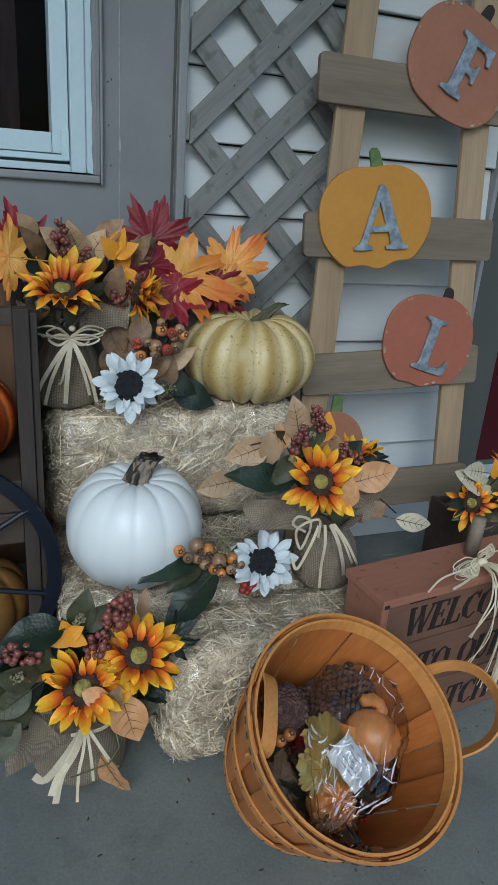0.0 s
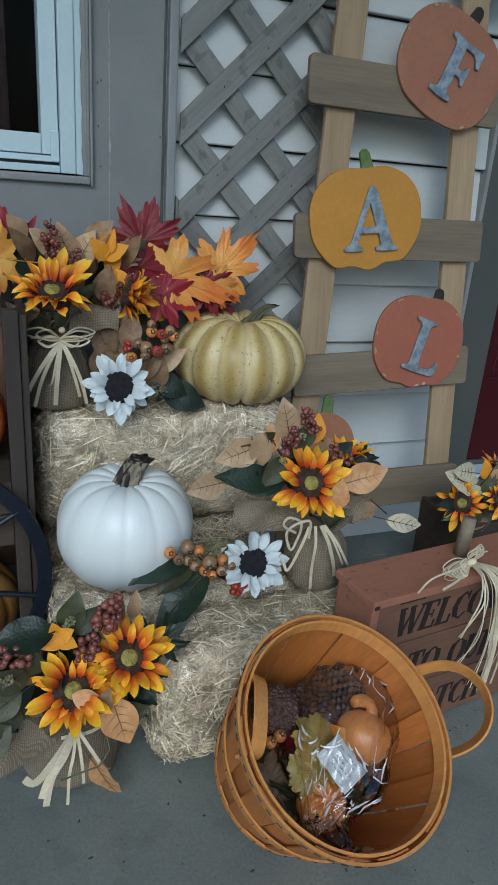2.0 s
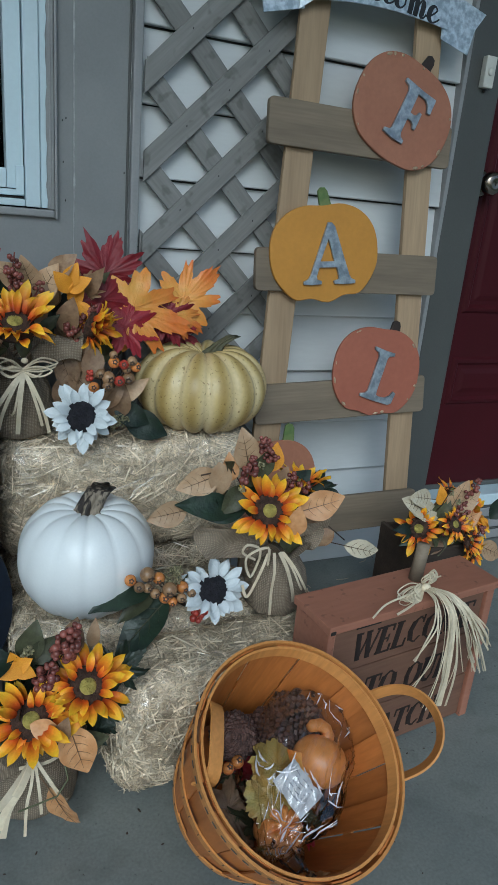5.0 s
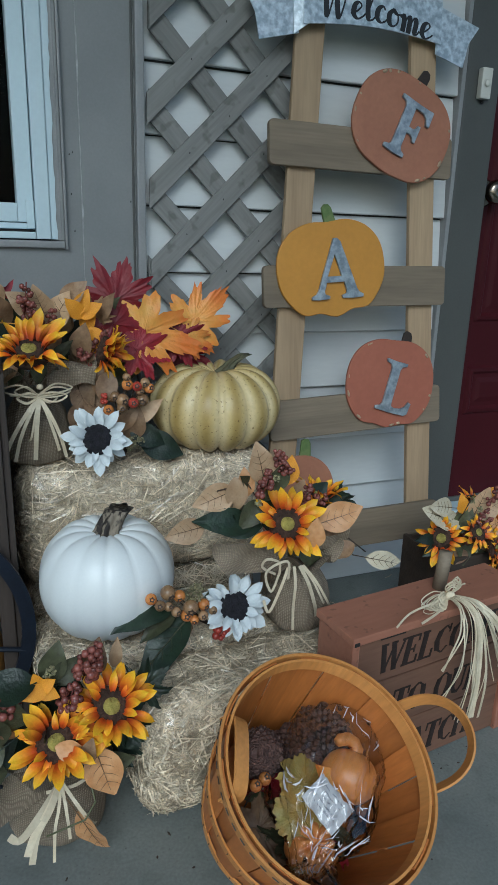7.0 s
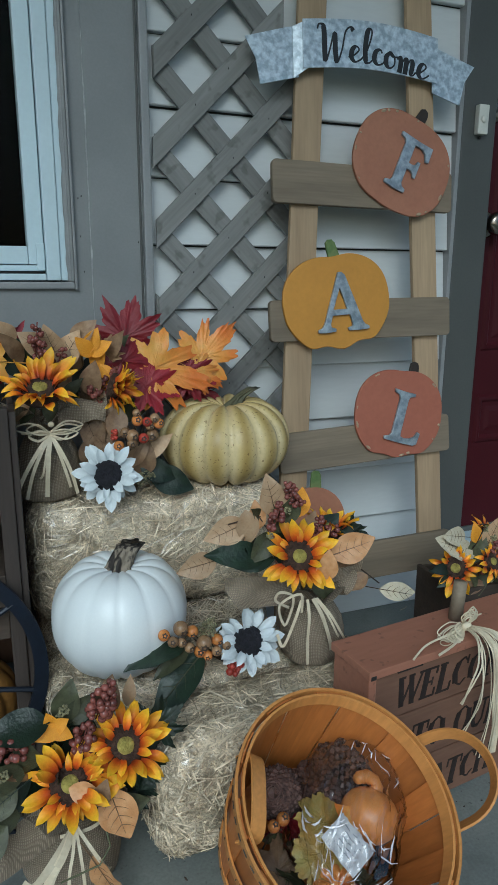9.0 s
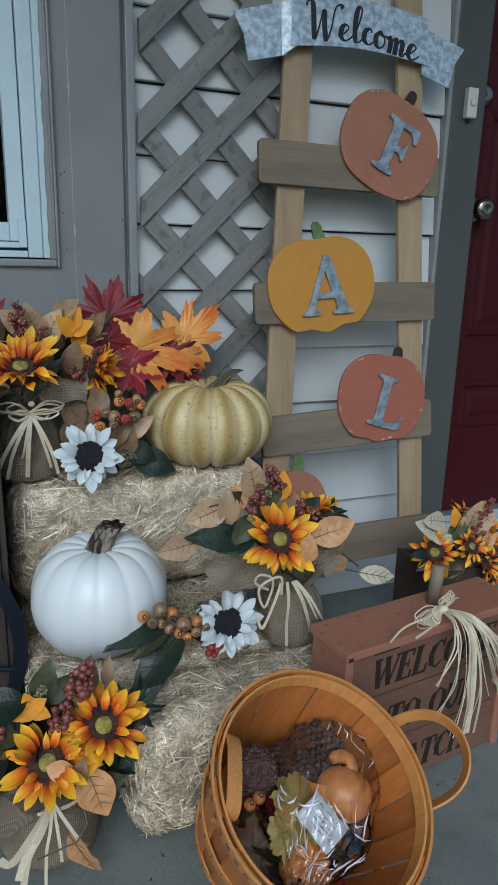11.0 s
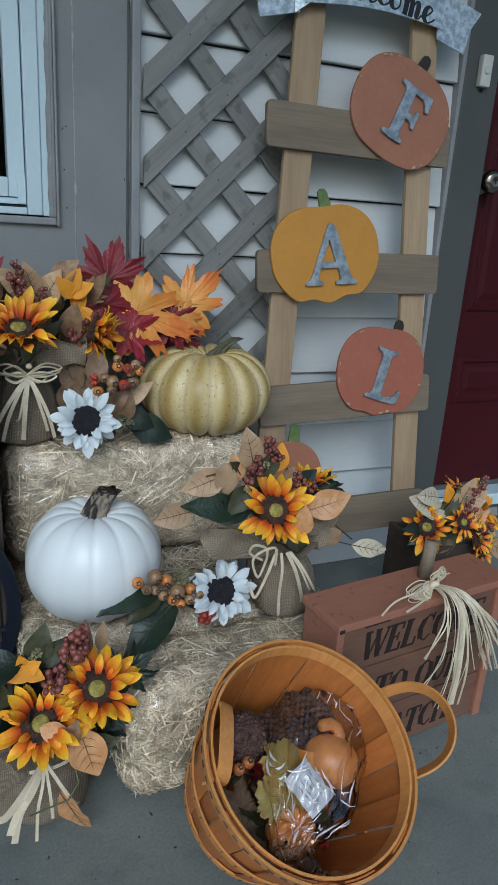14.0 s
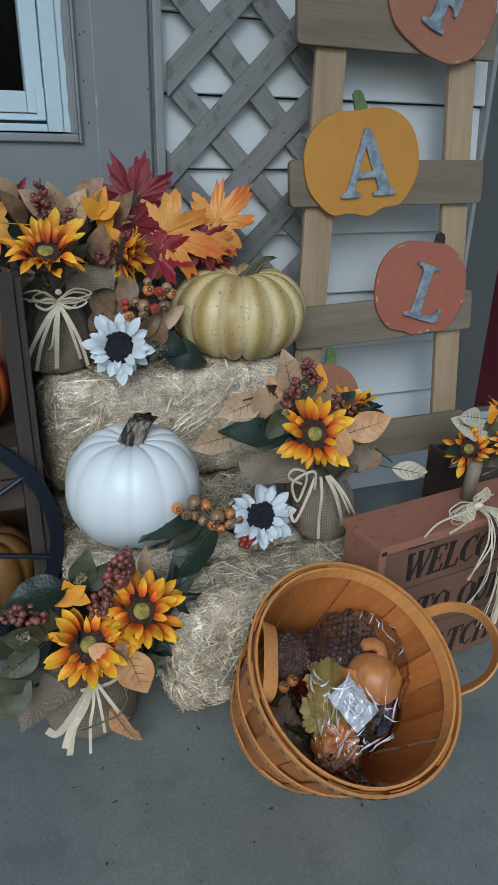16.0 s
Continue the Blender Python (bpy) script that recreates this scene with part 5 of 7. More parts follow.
def berry_cluster(parent, place, way, count, radius, material, seed, spread=0.012, length=0.05, name="berry_sprig", label=""):
    rnd = random.Random(seed)
    base = Vector(place)
    way = Vector(way).normalized()
    bm = tube([base - way * length * 0.6, base, base + way * length * 0.45], 0.0011, 5)
    for k in range(count):
        u = rnd.uniform(-0.5, 0.5)
        d = Vector((rnd.gauss(0, 1), rnd.gauss(0, 1), rnd.gauss(0, 1))).normalized()
        d = (d - way * d.dot(way)).normalized()
        r = radius * rnd.uniform(0.7, 1.15) * (1.05 - 0.5 * max(0, u))
        p = base + way * u * length + d * spread * (1 - 0.7 * max(0, u) * 2) * rnd.uniform(0.5, 1.0)
        bmesh.ops.create_icosphere(bm, subdivisions=2, radius=r, matrix=Matrix.Translation(p))
    ob = part(name, bm, material, parent, label, smooth=True)
    ob["kind"] = "stuff"
    ob.matrix_basis = parent.matrix_world.inverted()
    return ob


def hip(parent, place, way, radius, material):
    """One large berry with its dark crown."""
    base = parent.matrix_world.inverted() @ aim(place, way)
    ob = part("berry", lathe([(radius * max(math.sin(math.pi * k / 10), 0.05), -radius * math.cos(math.pi * k / 10)) for k in range(11)], 18), material, parent, at=base, smooth=True)
    part("crown", lathe([(radius * 0.46, radius * 0.84), (radius * 0.42, radius * 1.06), (radius * 0.12, radius * 0.95)], 10, lambda a, r, z: (r * (1 + 0.2 * math.cos(5 * a)), z)), "twig", ob)
    return ob


def twig(parent, points, radius=0.0012, material="twig"):
    ob = part("twig", tube(points, radius, 6), material, parent, smooth=True)
    ob.matrix_basis = parent.matrix_world.inverted()
    return ob


def strand(parent, points, width, face=(0, -1, 0.2), name="raffia_strand"):
    P = [Vector(p) for p in points]
    width *= 0.8
    pts = []
    for i in range(len(P) - 1):
        p0, p1, p2, p3 = P[max(i - 1, 0)], P[i], P[i + 1], P[min(i + 2, len(P) - 1)]
        for k in range(5):
            u = k / 5
            pts.append(0.5 * ((2 * p1) + (p2 - p0) * u + (2 * p0 - 5 * p1 + 4 * p2 - p3) * u * u + (3 * p1 - p0 - 3 * p2 + p3) * u ** 3))
    pts.append(P[-1])
    ob = part(name, ribbon(pts, [width] * len(pts), face, 0.0007), "raffia", parent)
    ob.matrix_basis = parent.matrix_world.inverted()
    return ob


def sack(name, place, radius, height, label, seed, lean=(0, 0)):
    """A burlap bag tied at the neck with a ruffled collar."""
    ob = thing(name, place, label, "flower arrangement", "sunflower arrangements")
    rows = [(radius * 0.86, 0.0), (radius * 0.98, 0.006), (radius * 1.04, height * 0.2), (radius * 1.0, height * 0.45), (radius * 0.86, height * 0.7), (radius * 0.62, height * 0.9), (radius * 0.52, height)]
    def shape(a, r, z):
        u = z / height
        return r * (1 + 0.03 * math.sin(3 * a + seed) + 0.11 * max(0, u - 0.45) * math.cos(13 * a + 2 * math.sin(3 * a)) + 0.02 * math.sin(7 * a + 5 * u)), z + 0.004 * math.sin(4 * a) * u
    part("bag", lathe(rows, 96, shape), "burlap", ob, smooth=True)
    collar = [(radius * 0.52, height), (radius * 0.66, height * 1.1), (radius * 0.95, height * 1.22), (radius * 1.2, height * 1.26)]
    bm = lathe(collar, 96, lambda a, r, z: (r * (1 + 0.13 * ((z / height - 1) * 4) * math.cos(6 * a + seed)), z + (z - height) * 0.55 * math.sin(6 * a + seed + 0.8) + lean[0] * math.cos(a) * (z - height)))
    for f in [f for f in bm.faces if len(f.verts) > 4]:
        bm.faces.remove(f)
    part("collar", bm, "burlap", ob, "frayed burlap collar", smooth=True)
    return ob


def flap(parent, corners, bulge, seed):
    """A loose piece of burlap over four corners, wavy."""
    a, b, c, d = (Vector(p) for p in corners)
    bm = bmesh.new()
    n = (b - a).cross(d - a).normalized()
    grid = []
    for i in range(13):
        row = []
        for j in range(13):
            u, v = i / 12, j / 12
            p = a * (1 - u) * (1 - v) + b * u * (1 - v) + c * u * v + d * (1 - u) * v
            p += n * (bulge * math.sin(math.pi * v) + 0.008 * math.sin(9 * u + 4 * v + seed) * u)
            row.append(bm.verts.new(p))
        grid.append(row)
    for i in range(12):
        for j in range(12):
            bm.faces.new((grid[i][j], grid[i + 1][j], grid[i + 1][j + 1], grid[i][j + 1]))
    ob = part("loose_cloth", bm, "burlap", parent, "loose end of burlap", smooth=True)
    ob.matrix_basis = parent.matrix_world.inverted()
    return ob


V = Vector
FRONT = V((-0.12, -1.0, 0.35))
# -- the arrangement on the upper bale --
a1 = sack("sunflower_bag", (-0.234, -0.185, 0.45), 0.056, 0.122, "burlap bag of orange sunflowers tied with raffia", 1)
sunflower(a1, (-0.242, -0.268, 0.646), (-0.05, -0.5, 0.86), 1.06, 10, closed=10)
sunflower(a1, (-0.12, -0.24, 0.645), (0.85, -0.45, -0.25), 0.8, 40, name="sunflower_side", closed=22)
for k, (dx, dz, tx, tz) in enumerate(((0.0, 0.012, 0.3, 0.9), (0.01, 0.0, 0.6, 0.5), (-0.012, 0.002, -0.5, 0.7), (0.02, -0.045, 0.3, -0.8), (0.012, -0.055, -0.1, 0.9))):
    leaf(a1, "oval", "petal_yellow", (-0.150 + dx, -0.212 - 0.003 * k, 0.708 + dz), (tx, -0.3, tz), (-0.1, -1, 0.5), 0.046, k, label="yellow petals of a half-open flower")
rb = random.Random(4)
for k in range(4):
    for s, reach in ((-1, 0.058), (1, 0.056)):
        jz, jr, jd = rb.uniform(-0.009, 0.009), rb.uniform(0.5, 1.08), rb.uniform(-0.006, 0.004)
        x0 = -0.232
        strand(a1, [(x0, -0.259, 0.577), (x0 + s * reach * 0.5 * jr, -0.264 + jd, 0.588 + jz), (x0 + s * reach * jr, -0.256 + jd, 0.579 + jz), (x0 + s * reach * 0.55 * jr, -0.266 + jd, 0.572 + jz), (x0, -0.261, 0.575)], 0.004, (0, -0.6, 0.8), "raffia_loop")
part("raffia_knot", ball((0, 0, 0), 0.0055, 2, (1, 0.7, 0.9)), "raffia", a1, at=Matrix.Translation((0.005, -0.079, 0.142)), smooth=True)
for ex, ez, w in ((-0.291, 0.473, 0.008), (-0.274, 0.466, 0.007), (-0.242, 0.467, 0.009), (-0.252, 0.50, 0.004), (-0.192, 0.468, 0.007), (-0.203, 0.48, 0.006)):
    strand(a1, [(-0.231, -0.262, 0.574), (-0.231 + (ex + 0.231) * 0.35, -0.27, 0.55), (-0.231 + (ex + 0.231) * 0.75, -0.268, 0.51), (ex, -0.258, ez)], w)
strand(a1, [(-0.187, -0.22, 0.573), (-0.21, -0.248, 0.574), (-0.24, -0.252, 0.576), (-0.275, -0.235, 0.574)], 0.006, (0, -0.9, 0.1), "raffia_band")
flap(a1, [(-0.215, -0.238, 0.585), (-0.138, -0.243, 0.588), (-0.128, -0.215, 0.622), (-0.21, -0.2, 0.622)], 0.018, 1)
for k, (x, z, tx, tz) in enumerate(((-0.158, 0.562, 0.3, -0.9), (-0.135, 0.545, 0.6, -0.7), (-0.165, 0.525, 0.1, -1), (-0.14, 0.505, 0.4, -0.9), (-0.118, 0.575, 0.8, -0.5))):
    leaf(a1, "oval", "leaf_brown", (x, -0.222 - 0.002 * k, z), (tx, -0.2, tz), (-0.2 + 0.1 * k, -1, 0.4), 0.064, k, "vein")
leaf(a1, "maple", "leaf_red", (-0.078, -0.14, 0.728), (0.3, 0.05, 1), (-0.15, -1, 0.1), 0.112, 0, label="deep red maple leaf")
leaf(a1, "maple", "leaf_red", (-0.05, -0.2, 0.635), (0.9, -0.1, -0.3), (-0.2, -1, 0.5), 0.088, 1, label="deep red maple leaf")
leaf(a1, "maple", "leaf_red", (0.055, -0.125, 0.622), (1, 0.0, 0.25), (-0.1, -1, 0.5), 0.10, 0, label="deep red maple leaf")
leaf(a1, "maple", "leaf_red", (-0.315, -0.165, 0.70), (-0.7, -0.2, 0.65), (-0.1, -1, 0.2), 0.12, 1, label="deep red maple leaf")
leaf(a1, "maple", "leaf_red", (-0.09, -0.19, 0.675), (0.5, 0, -0.6), (0.1, -1, 0.3), 0.09, 0)
leaf(a1, "oak", "leaf_orange", (-0.034, -0.185, 0.664), (1, -0.1, -0.3), (-0.1, -1, 0.3), 0.14, 0, label="orange oak leaf")
leaf(a1, "oak", "leaf_orange", (0.07, -0.14, 0.680), (0.75, 0.0, 0.7), (-0.2, -1, 0.1), 0.118, 1, label="orange oak leaf")
leaf(a1, "oak", "leaf_orange", (0.05, -0.17, 0.652), (0.9, -0.05, -0.5), (-0.1, -1, 0.4), 0.075, 1)
leaf(a1, "maple", "leaf_red", (0.03, -0.172, 0.648), (0.95, -0.1, -0.3), (-0.1, -1, 0.4), 0.085, 1, label="deep red maple leaf")
leaf(a1, "maple", "leaf_orange", (-0.325, -0.2, 0.692), (-0.8, -0.2, 0.1), (0.1, -1, 0.3), 0.1, 1, label="faded orange leaf")
leaf(a1, "oval", "leaf_green", (-0.272, -0.17, 0.692), (-0.55, -0.1, 0.8), (-0.1, -1, 0.1), 0.095, 0)
for x, z, tx, s, kind, mt in ((-0.216, 0.728, -0.2, 0.075, "oval", "leaf_tan"), (-0.188, 0.716, 0.25, 0.085, "oval", "leaf_tan"), (-0.165, 0.745, 0.4, 0.07, "oval", "leaf_brown"), (-0.24, 0.728, -0.7, 0.075, "oval", "leaf_tan"), (-0.205, 0.70, 0.6, 0.07, "oval", "leaf_brown"),
                           (-0.155, 0.655, 0.1, 0.075, "oval", "leaf_brown"), (-0.135, 0.61, 0.2, 0.08, "oval", "leaf_brown"), (-0.15, 0.575, 0.1, 0.07, "long", "leaf_brown"), (-0.16, 0.725, 0.5, 0.06, "oval", "petal_yellow"), (-0.14, 0.69, 0.2, 0.055, "oval", "petal_yellow"), (-0.275, 0.612, -0.6, 0.06, "oval", "leaf_brown"),
                           (-0.225, 0.612, -0.1, 0.055, "oval", "leaf_olive"), (-0.262, 0.605, -0.4, 0.05, "oval", "leaf_olive"), (-0.19, 0.64, 0.5, 0.06, "long", "leaf_olive")):
    leaf(a1, kind, mt, (x, -0.205 - 0.02 * (z < 0.68), z - 0.012 * (z > 0.69)), (tx * 1.5, -0.25, 0.7 if z > 0.62 else -0.9), (-0.3 + tx * 0.5, -1, 0.5), s * 0.86, int(abs(x) * 1000), "vein" if mt in ("leaf_tan",) else "")
for x, z, wx, n, ln in ((-0.24, 0.733, 0.1, 22, 0.05), (-0.236, 0.70, 0.3, 30, 0.05), (-0.127, 0.652, 0.5, 34, 0.06), (-0.205, 0.695, 0.4, 14, 0.04), (-0.152, 0.632, -0.3, 16, 0.04)):
    berry_cluster(a1, (x, -0.225, z), (wx, -0.1, 0.8), n, 0.0046, "berry", int(z * 1000), 0.012, ln, label="cluster of copper berries")
leaf(a1, "oval", "leaf_brown", (-0.22, -0.17, 0.66), (0, 0, 1), FRONT, 0.12, 1)
leaf(a1, "oval", "leaf_green", (-0.15, -0.16, 0.64), (0.3, 0, 1), FRONT, 0.12, 0)
leaf(a1, "oval", "leaf_olive", (-0.09, -0.15, 0.60), (0.8, 0, 0.3), FRONT, 0.12, 1)

rf = random.Random(77)
for k in range(16):
    x, z = rf.uniform(-0.29, -0.10), rf.uniform(0.6, 0.74)
    leaf(a1, rf.choice(("oval", "maple", "long")), rf.choice(("leaf_brown", "leaf_tan", "leaf_olive", "leaf_green", "leaf_brown")), (x, rf.uniform(-0.205, -0.17), z), (x + 0.2, -0.1, 0.05 + z - 0.62), (rf.uniform(-0.4, 0.4), -1, 0.4), rf.uniform(0.05, 0.075), k)

# -- the white sunflower pick beside the cream pumpkin --
w1 = thing("berry_pick", (-0.10, -0.22, 0.437), "white sunflower pick with orange and brown berries", "flower pick", "flower picks")
sunflower(w1, (-0.144, -0.287, 0.503), (-0.15, -1, 0.35), 0.97, 5, True, 17, "white_sunflower")
for i, (x, z, r, mt) in enumerate(((-0.088, 0.590, 0.0098, "hip_orange"), (-0.090, 0.604, 0.007, "hip_brown"), (-0.073, 0.588, 0.0085, "hip_red"), (-0.110, 0.571, 0.0085, "hip_brown"), (-0.052, 0.583, 0.009, "hip_orange"), (-0.060, 0.594, 0.0085, "hip_brown"),
                               (-0.121, 0.548, 0.0092, "hip_orange"), (-0.098, 0.565, 0.0112, "hip_brown"), (-0.080, 0.560, 0.0092, "hip_red"), (-0.063, 0.562, 0.0112, "hip_brown"), (-0.068, 0.58, 0.008, "hip_brown"), (-0.1, 0.552, 0.0085, "hip_brown"))):
    hip(w1, (x, -0.27 - 0.004 * (i % 3), z), (0.3 * math.sin(i * 2), -1, 0.3 * math.cos(i * 3)), r, mt)
    twig(w1, [(x, -0.266, z), (x * 0.6 - 0.038, -0.25, z * 0.6 + 0.20), (-0.085, -0.22, 0.45)])
for x, z, tx, tz, s, mt, kind in ((-0.085, 0.53, 0.5, 0.8, 0.075, "leaf_brown", "long"), (-0.055, 0.535, 0.7, 0.6, 0.07, "leaf_tan", "long"), (-0.075, 0.515, 0.2, 0.9, 0.07, "leaf_brown", "oval"), (-0.055, 0.495, 0.9, -0.4, 0.07, "leaf_green", "oval"), (-0.03, 0.475, 1.0, -0.3, 0.085, "leaf_green", "oval"), (-0.12, 0.585, -0.2, -0.9, 0.06, "leaf_brown", "oval")):
    leaf(w1, kind, mt, (x, -0.255, z), (tx, -0.2, tz), FRONT, s, int(z * 1000))
berry_cluster(w1, (-0.079, -0.282, 0.492), (1, 0, 0.2), 60, 0.0017, "seed_gold", 5, 0.012, 0.035, "seed_spray", "glittery gold seeds")
berry_cluster(w1, (-0.128, -0.262, 0.567), (0.5, 0, 0.6), 8, 0.004, "hip_red", 6, 0.007, 0.015)

# -- the arrangement on the low bale --
a2 = sack("sunflower_bag", (0.156, -0.445, 0.2), 0.054, 0.105, "burlap bag with a sunflower and tan leaves", 2)
sunflower(a2, (0.106, -0.492, 0.402), (-0.25, -0.85, 0.5), 0.97, 0)
sunflower(a2, (0.180, -0.440, 0.418), (0.4, -0.12, 0.9), 0.82, 20, name="sunflower_side", count=11, closed=18)
flap(a2, [(0.13, -0.492, 0.318), (0.0, -0.5, 0.335), (-0.012, -0.492, 0.385), (0.12, -0.475, 0.36)], 0.018, 2)
flap(a2, [(0.165, -0.46, 0.33), (0.235, -0.46, 0.335), (0.24, -0.44, 0.385), (0.17, -0.43, 0.37)], 0.015, 3)
strand(a2, [(0.085, -0.505, 0.325), (0.06, -0.51, 0.343), (0.066, -0.512, 0.357), (0.088, -0.51, 0.347), (0.09, -0.508, 0.325)], 0.005, (0, -1, 0.2), "raffia_loop")
strand(a2, [(0.09, -0.507, 0.325), (0.075, -0.513, 0.30), (0.066, -0.512, 0.335), (0.10, -0.515, 0.35), (0.105, -0.51, 0.315)], 0.005, (0, -1, 0.2), "raffia_loop")
for ex, ey, ez, w in ((0.117, -0.512, 0.222, 0.006), (0.165, -0.50, 0.232, 0.0075), (0.195, -0.49, 0.24, 0.005), (0.185, -0.488, 0.25, 0.004), (0.064, -0.51, 0.285, 0.006)):
    sx = 0.115 + (ex - 0.115) * 0.2
    strand(a2, [(sx, -0.508, 0.335), (sx + (ex - sx) * 0.35, -0.515, 0.305), (sx + (ex - sx) * 0.75, -0.51, 0.262), (ex, ey, ez)], w)
for kind, mt, place, tip, face, s, v in (
        ("oval", "leaf_tan", (0.072, -0.46, 0.492), (-0.25, 0, 1), FRONT, 0.072, "vein"), ("oval", "leaf_tan", (0.0, -0.46, 0.447), (-0.9, -0.1, -0.25), FRONT, 0.072, "vein"),
        ("oval", "leaf_tan", (0.03, -0.465, 0.452), (0.1, -0.1, -1), FRONT, 0.06, ""), ("oval", "leaf_tan", (-0.05, -0.47, 0.402), (-0.95, -0.1, -0.1), FRONT, 0.065, "vein"),
        ("oval", "leaf_peach", (0.2, -0.49, 0.402), (0.9, -0.2, 0.3), (-0.1, -1, 0.5), 0.08, "leaf_brown"), ("oval", "leaf_peach", (0.137, -0.53, 0.395), (0.1, -0.2, 1), (-0.3, -1, 0.2), 0.055, ""),
        ("long", "leaf_cream", (0.312, -0.46, 0.292), (0.95, -0.1, -0.28), (-0.1, -1, 0.4), 0.08, "vein"), ("oval", "leaf_brown", (0.225, -0.47, 0.33), (-0.8, 0, -0.4), (-0.1, -0.6, 0.8), 0.05, ""),
        ("long", "leaf_green", (0.016, -0.475, 0.412), (-0.95, -0.1, 0.3), (-0.1, -1, 0.6), 0.105, ""), ("long", "leaf_green", (0.035, -0.47, 0.398), (-0.95, 0, 0.1), FRONT, 0.09, ""), ("oval", "leaf_green", (0.10, -0.455, 0.41), (-0.5, 0, 0.9), FRONT, 0.10, ""), ("oval", "leaf_green", (0.16, -0.44, 0.41), (0.7, 0, 0.7), FRONT, 0.10, ""),
        ("maple", "leaf_green", (0.222, -0.44, 0.418), (0.95, 0.1, 0.0), (0, -0.4, 0.9), 0.065, ""), ("oval", "leaf_olive", (0.085, -0.46, 0.455), (-0.2, -0.2, 1), FRONT, 0.06, ""),
        ("oval", "leaf_olive", (0.1, -0.465, 0.47), (0.3, -0.2, 1), FRONT, 0.055, ""), ("oval", "leaf_olive", (0.055, -0.475, 0.42), (-0.5, -0.2, -0.6), FRONT, 0.06, ""),
        ("oval", "petal_yellow", (0.125, -0.455, 0.475), (0.2, 0, 1), FRONT, 0.05, ""), ("oval", "leaf_peach", (0.048, -0.455, 0.462), (-0.1, 0, 1), FRONT, 0.05, ""),
        ("oval", "leaf_brown", (0.13, -0.45, 0.40), (0.3, 0, 1), FRONT, 0.11, ""), ("oval", "leaf_olive", (0.16, -0.47, 0.335), (0.6, -0.3, -0.7), FRONT, 0.06, "")):
    leaf(a2, kind, mt, place, tip, face, s, int(abs(place[0]) * 1000), v)
twig(a2, [(0.18, -0.45, 0.37), (0.24, -0.46, 0.345), (0.275, -0.46, 0.315)])
twig(a2, [(0.08, -0.45, 0.42), (0.05, -0.46, 0.466), (0.0, -0.46, 0.458)])
for x, z, wx, n, ln in ((0.074, 0.462, 0.15, 26, 0.06), (0.10, 0.502, -0.5, 26, 0.05), (0.143, 0.437, 0.25, 30, 0.05), (0.172, 0.43, 0.6, 10, 0.025)):
    berry_cluster(a2, (x, -0.475, z), (wx, -0.1, 0.9), n, 0.0047, "berry", int(z * 1000) + 1, 0.011, ln, label="cluster of copper berries")
for x, z in ((0.09, 0.478), (0.06, 0.44)):
    berry_cluster(a2, (x, -0.483, z), (0, -1, 0.3), 26, 0.0016, "seed_gold", int(x * 999), 0.006, 0.006, "seed_head", "green gold seed head")

for k in range(12):
    x, z = rf.uniform(0.03, 0.2), rf.uniform(0.36, 0.47)
    leaf(a2, rf.choice(("oval", "maple", "long")), rf.choice(("leaf_olive", "leaf_green", "leaf_brown", "leaf_green")), (x, rf.uniform(-0.46, -0.435), z), (x - 0.11, -0.1, z - 0.36), (rf.uniform(-0.4, 0.4), -1, 0.4), rf.uniform(0.05, 0.07), k)

a2.location.x += 0.010

# -- the white sunflower pick lying on the low bale --
w2 = thing("berry_pick", (-0.02, -0.47, 0.203), "white sunflower pick with berries and a large green leaf", "flower pick", "flower picks")
sunflower(w2, (0.033, -0.487, 0.268), (-0.05, -0.85, 0.55), 0.93, 30, True, 17, "white_sunflower")
for i, (x, z, r, mt) in enumerate(((-0.108, 0.300, 0.009, "hip_orange"), (-0.083, 0.309, 0.0115, "hip_brown"), (-0.096, 0.291, 0.0085, "hip_brown"), (-0.064, 0.298, 0.0095, "hip_orange"), (-0.082, 0.285, 0.0075, "hip_brown"), (-0.048, 0.28, 0.0118, "hip_brown"), (-0.052, 0.262, 0.0098, "hip_orange"),
                               (-0.026, 0.279, 0.0092, "hip_orange"), (-0.028, 0.262, 0.008, "hip_brown"), (-0.040, 0.252, 0.0078, "hip_orange"), (-0.07, 0.274, 0.008, "hip_brown"), (-0.012, 0.268, 0.007, "hip_brown"))):
    x, z = x + 0.006, z + 0.007
    hip(w2, (x, -0.49 - 0.004 * (i % 3), z), (0.35 * math.sin(i * 2), -1, 0.4 * math.cos(i * 3)), r, mt)
    twig(w2, [(x, -0.485, z), (x * 0.5 - 0.01, -0.47, z * 0.5 + 0.12), (0.0, -0.46, 0.225)])
leaf(w2, "long", "leaf_green", (-0.085, -0.505, 0.232), (-0.75, -0.35, -0.5), (-0.35, -0.55, 0.8), 0.135, 0, "leaf_olive", "large dark green leaf")
leaf(w2, "long", "leaf_green", (-0.11, -0.485, 0.275), (-1, -0.1, -0.1), (-0.1, -0.4, 0.9), 0.10, 1)
leaf(w2, "long", "leaf_olive", (-0.09, -0.49, 0.262), (-1, -0.2, -0.4), (-0.1, -0.5, 0.9), 0.07, 0)
leaf(w2, "oval", "leaf_brown", (-0.06, -0.475, 0.24), (-0.8, -0.1, 0.2), FRONT, 0.07, 1)
berry_cluster(w2, (-0.032, -0.482, 0.302), (0.4, -0.1, 0.5), 80, 0.0019, "seed_gold", 15, 0.016, 0.035, "seed_spray", "glittery gold seeds")
berry_cluster(w2, (0.010, -0.500, 0.238), (0.4, -0.1, 0.6), 18, 0.0054, "hip_red", 16, 0.011, 0.022, label="cluster of red berries")

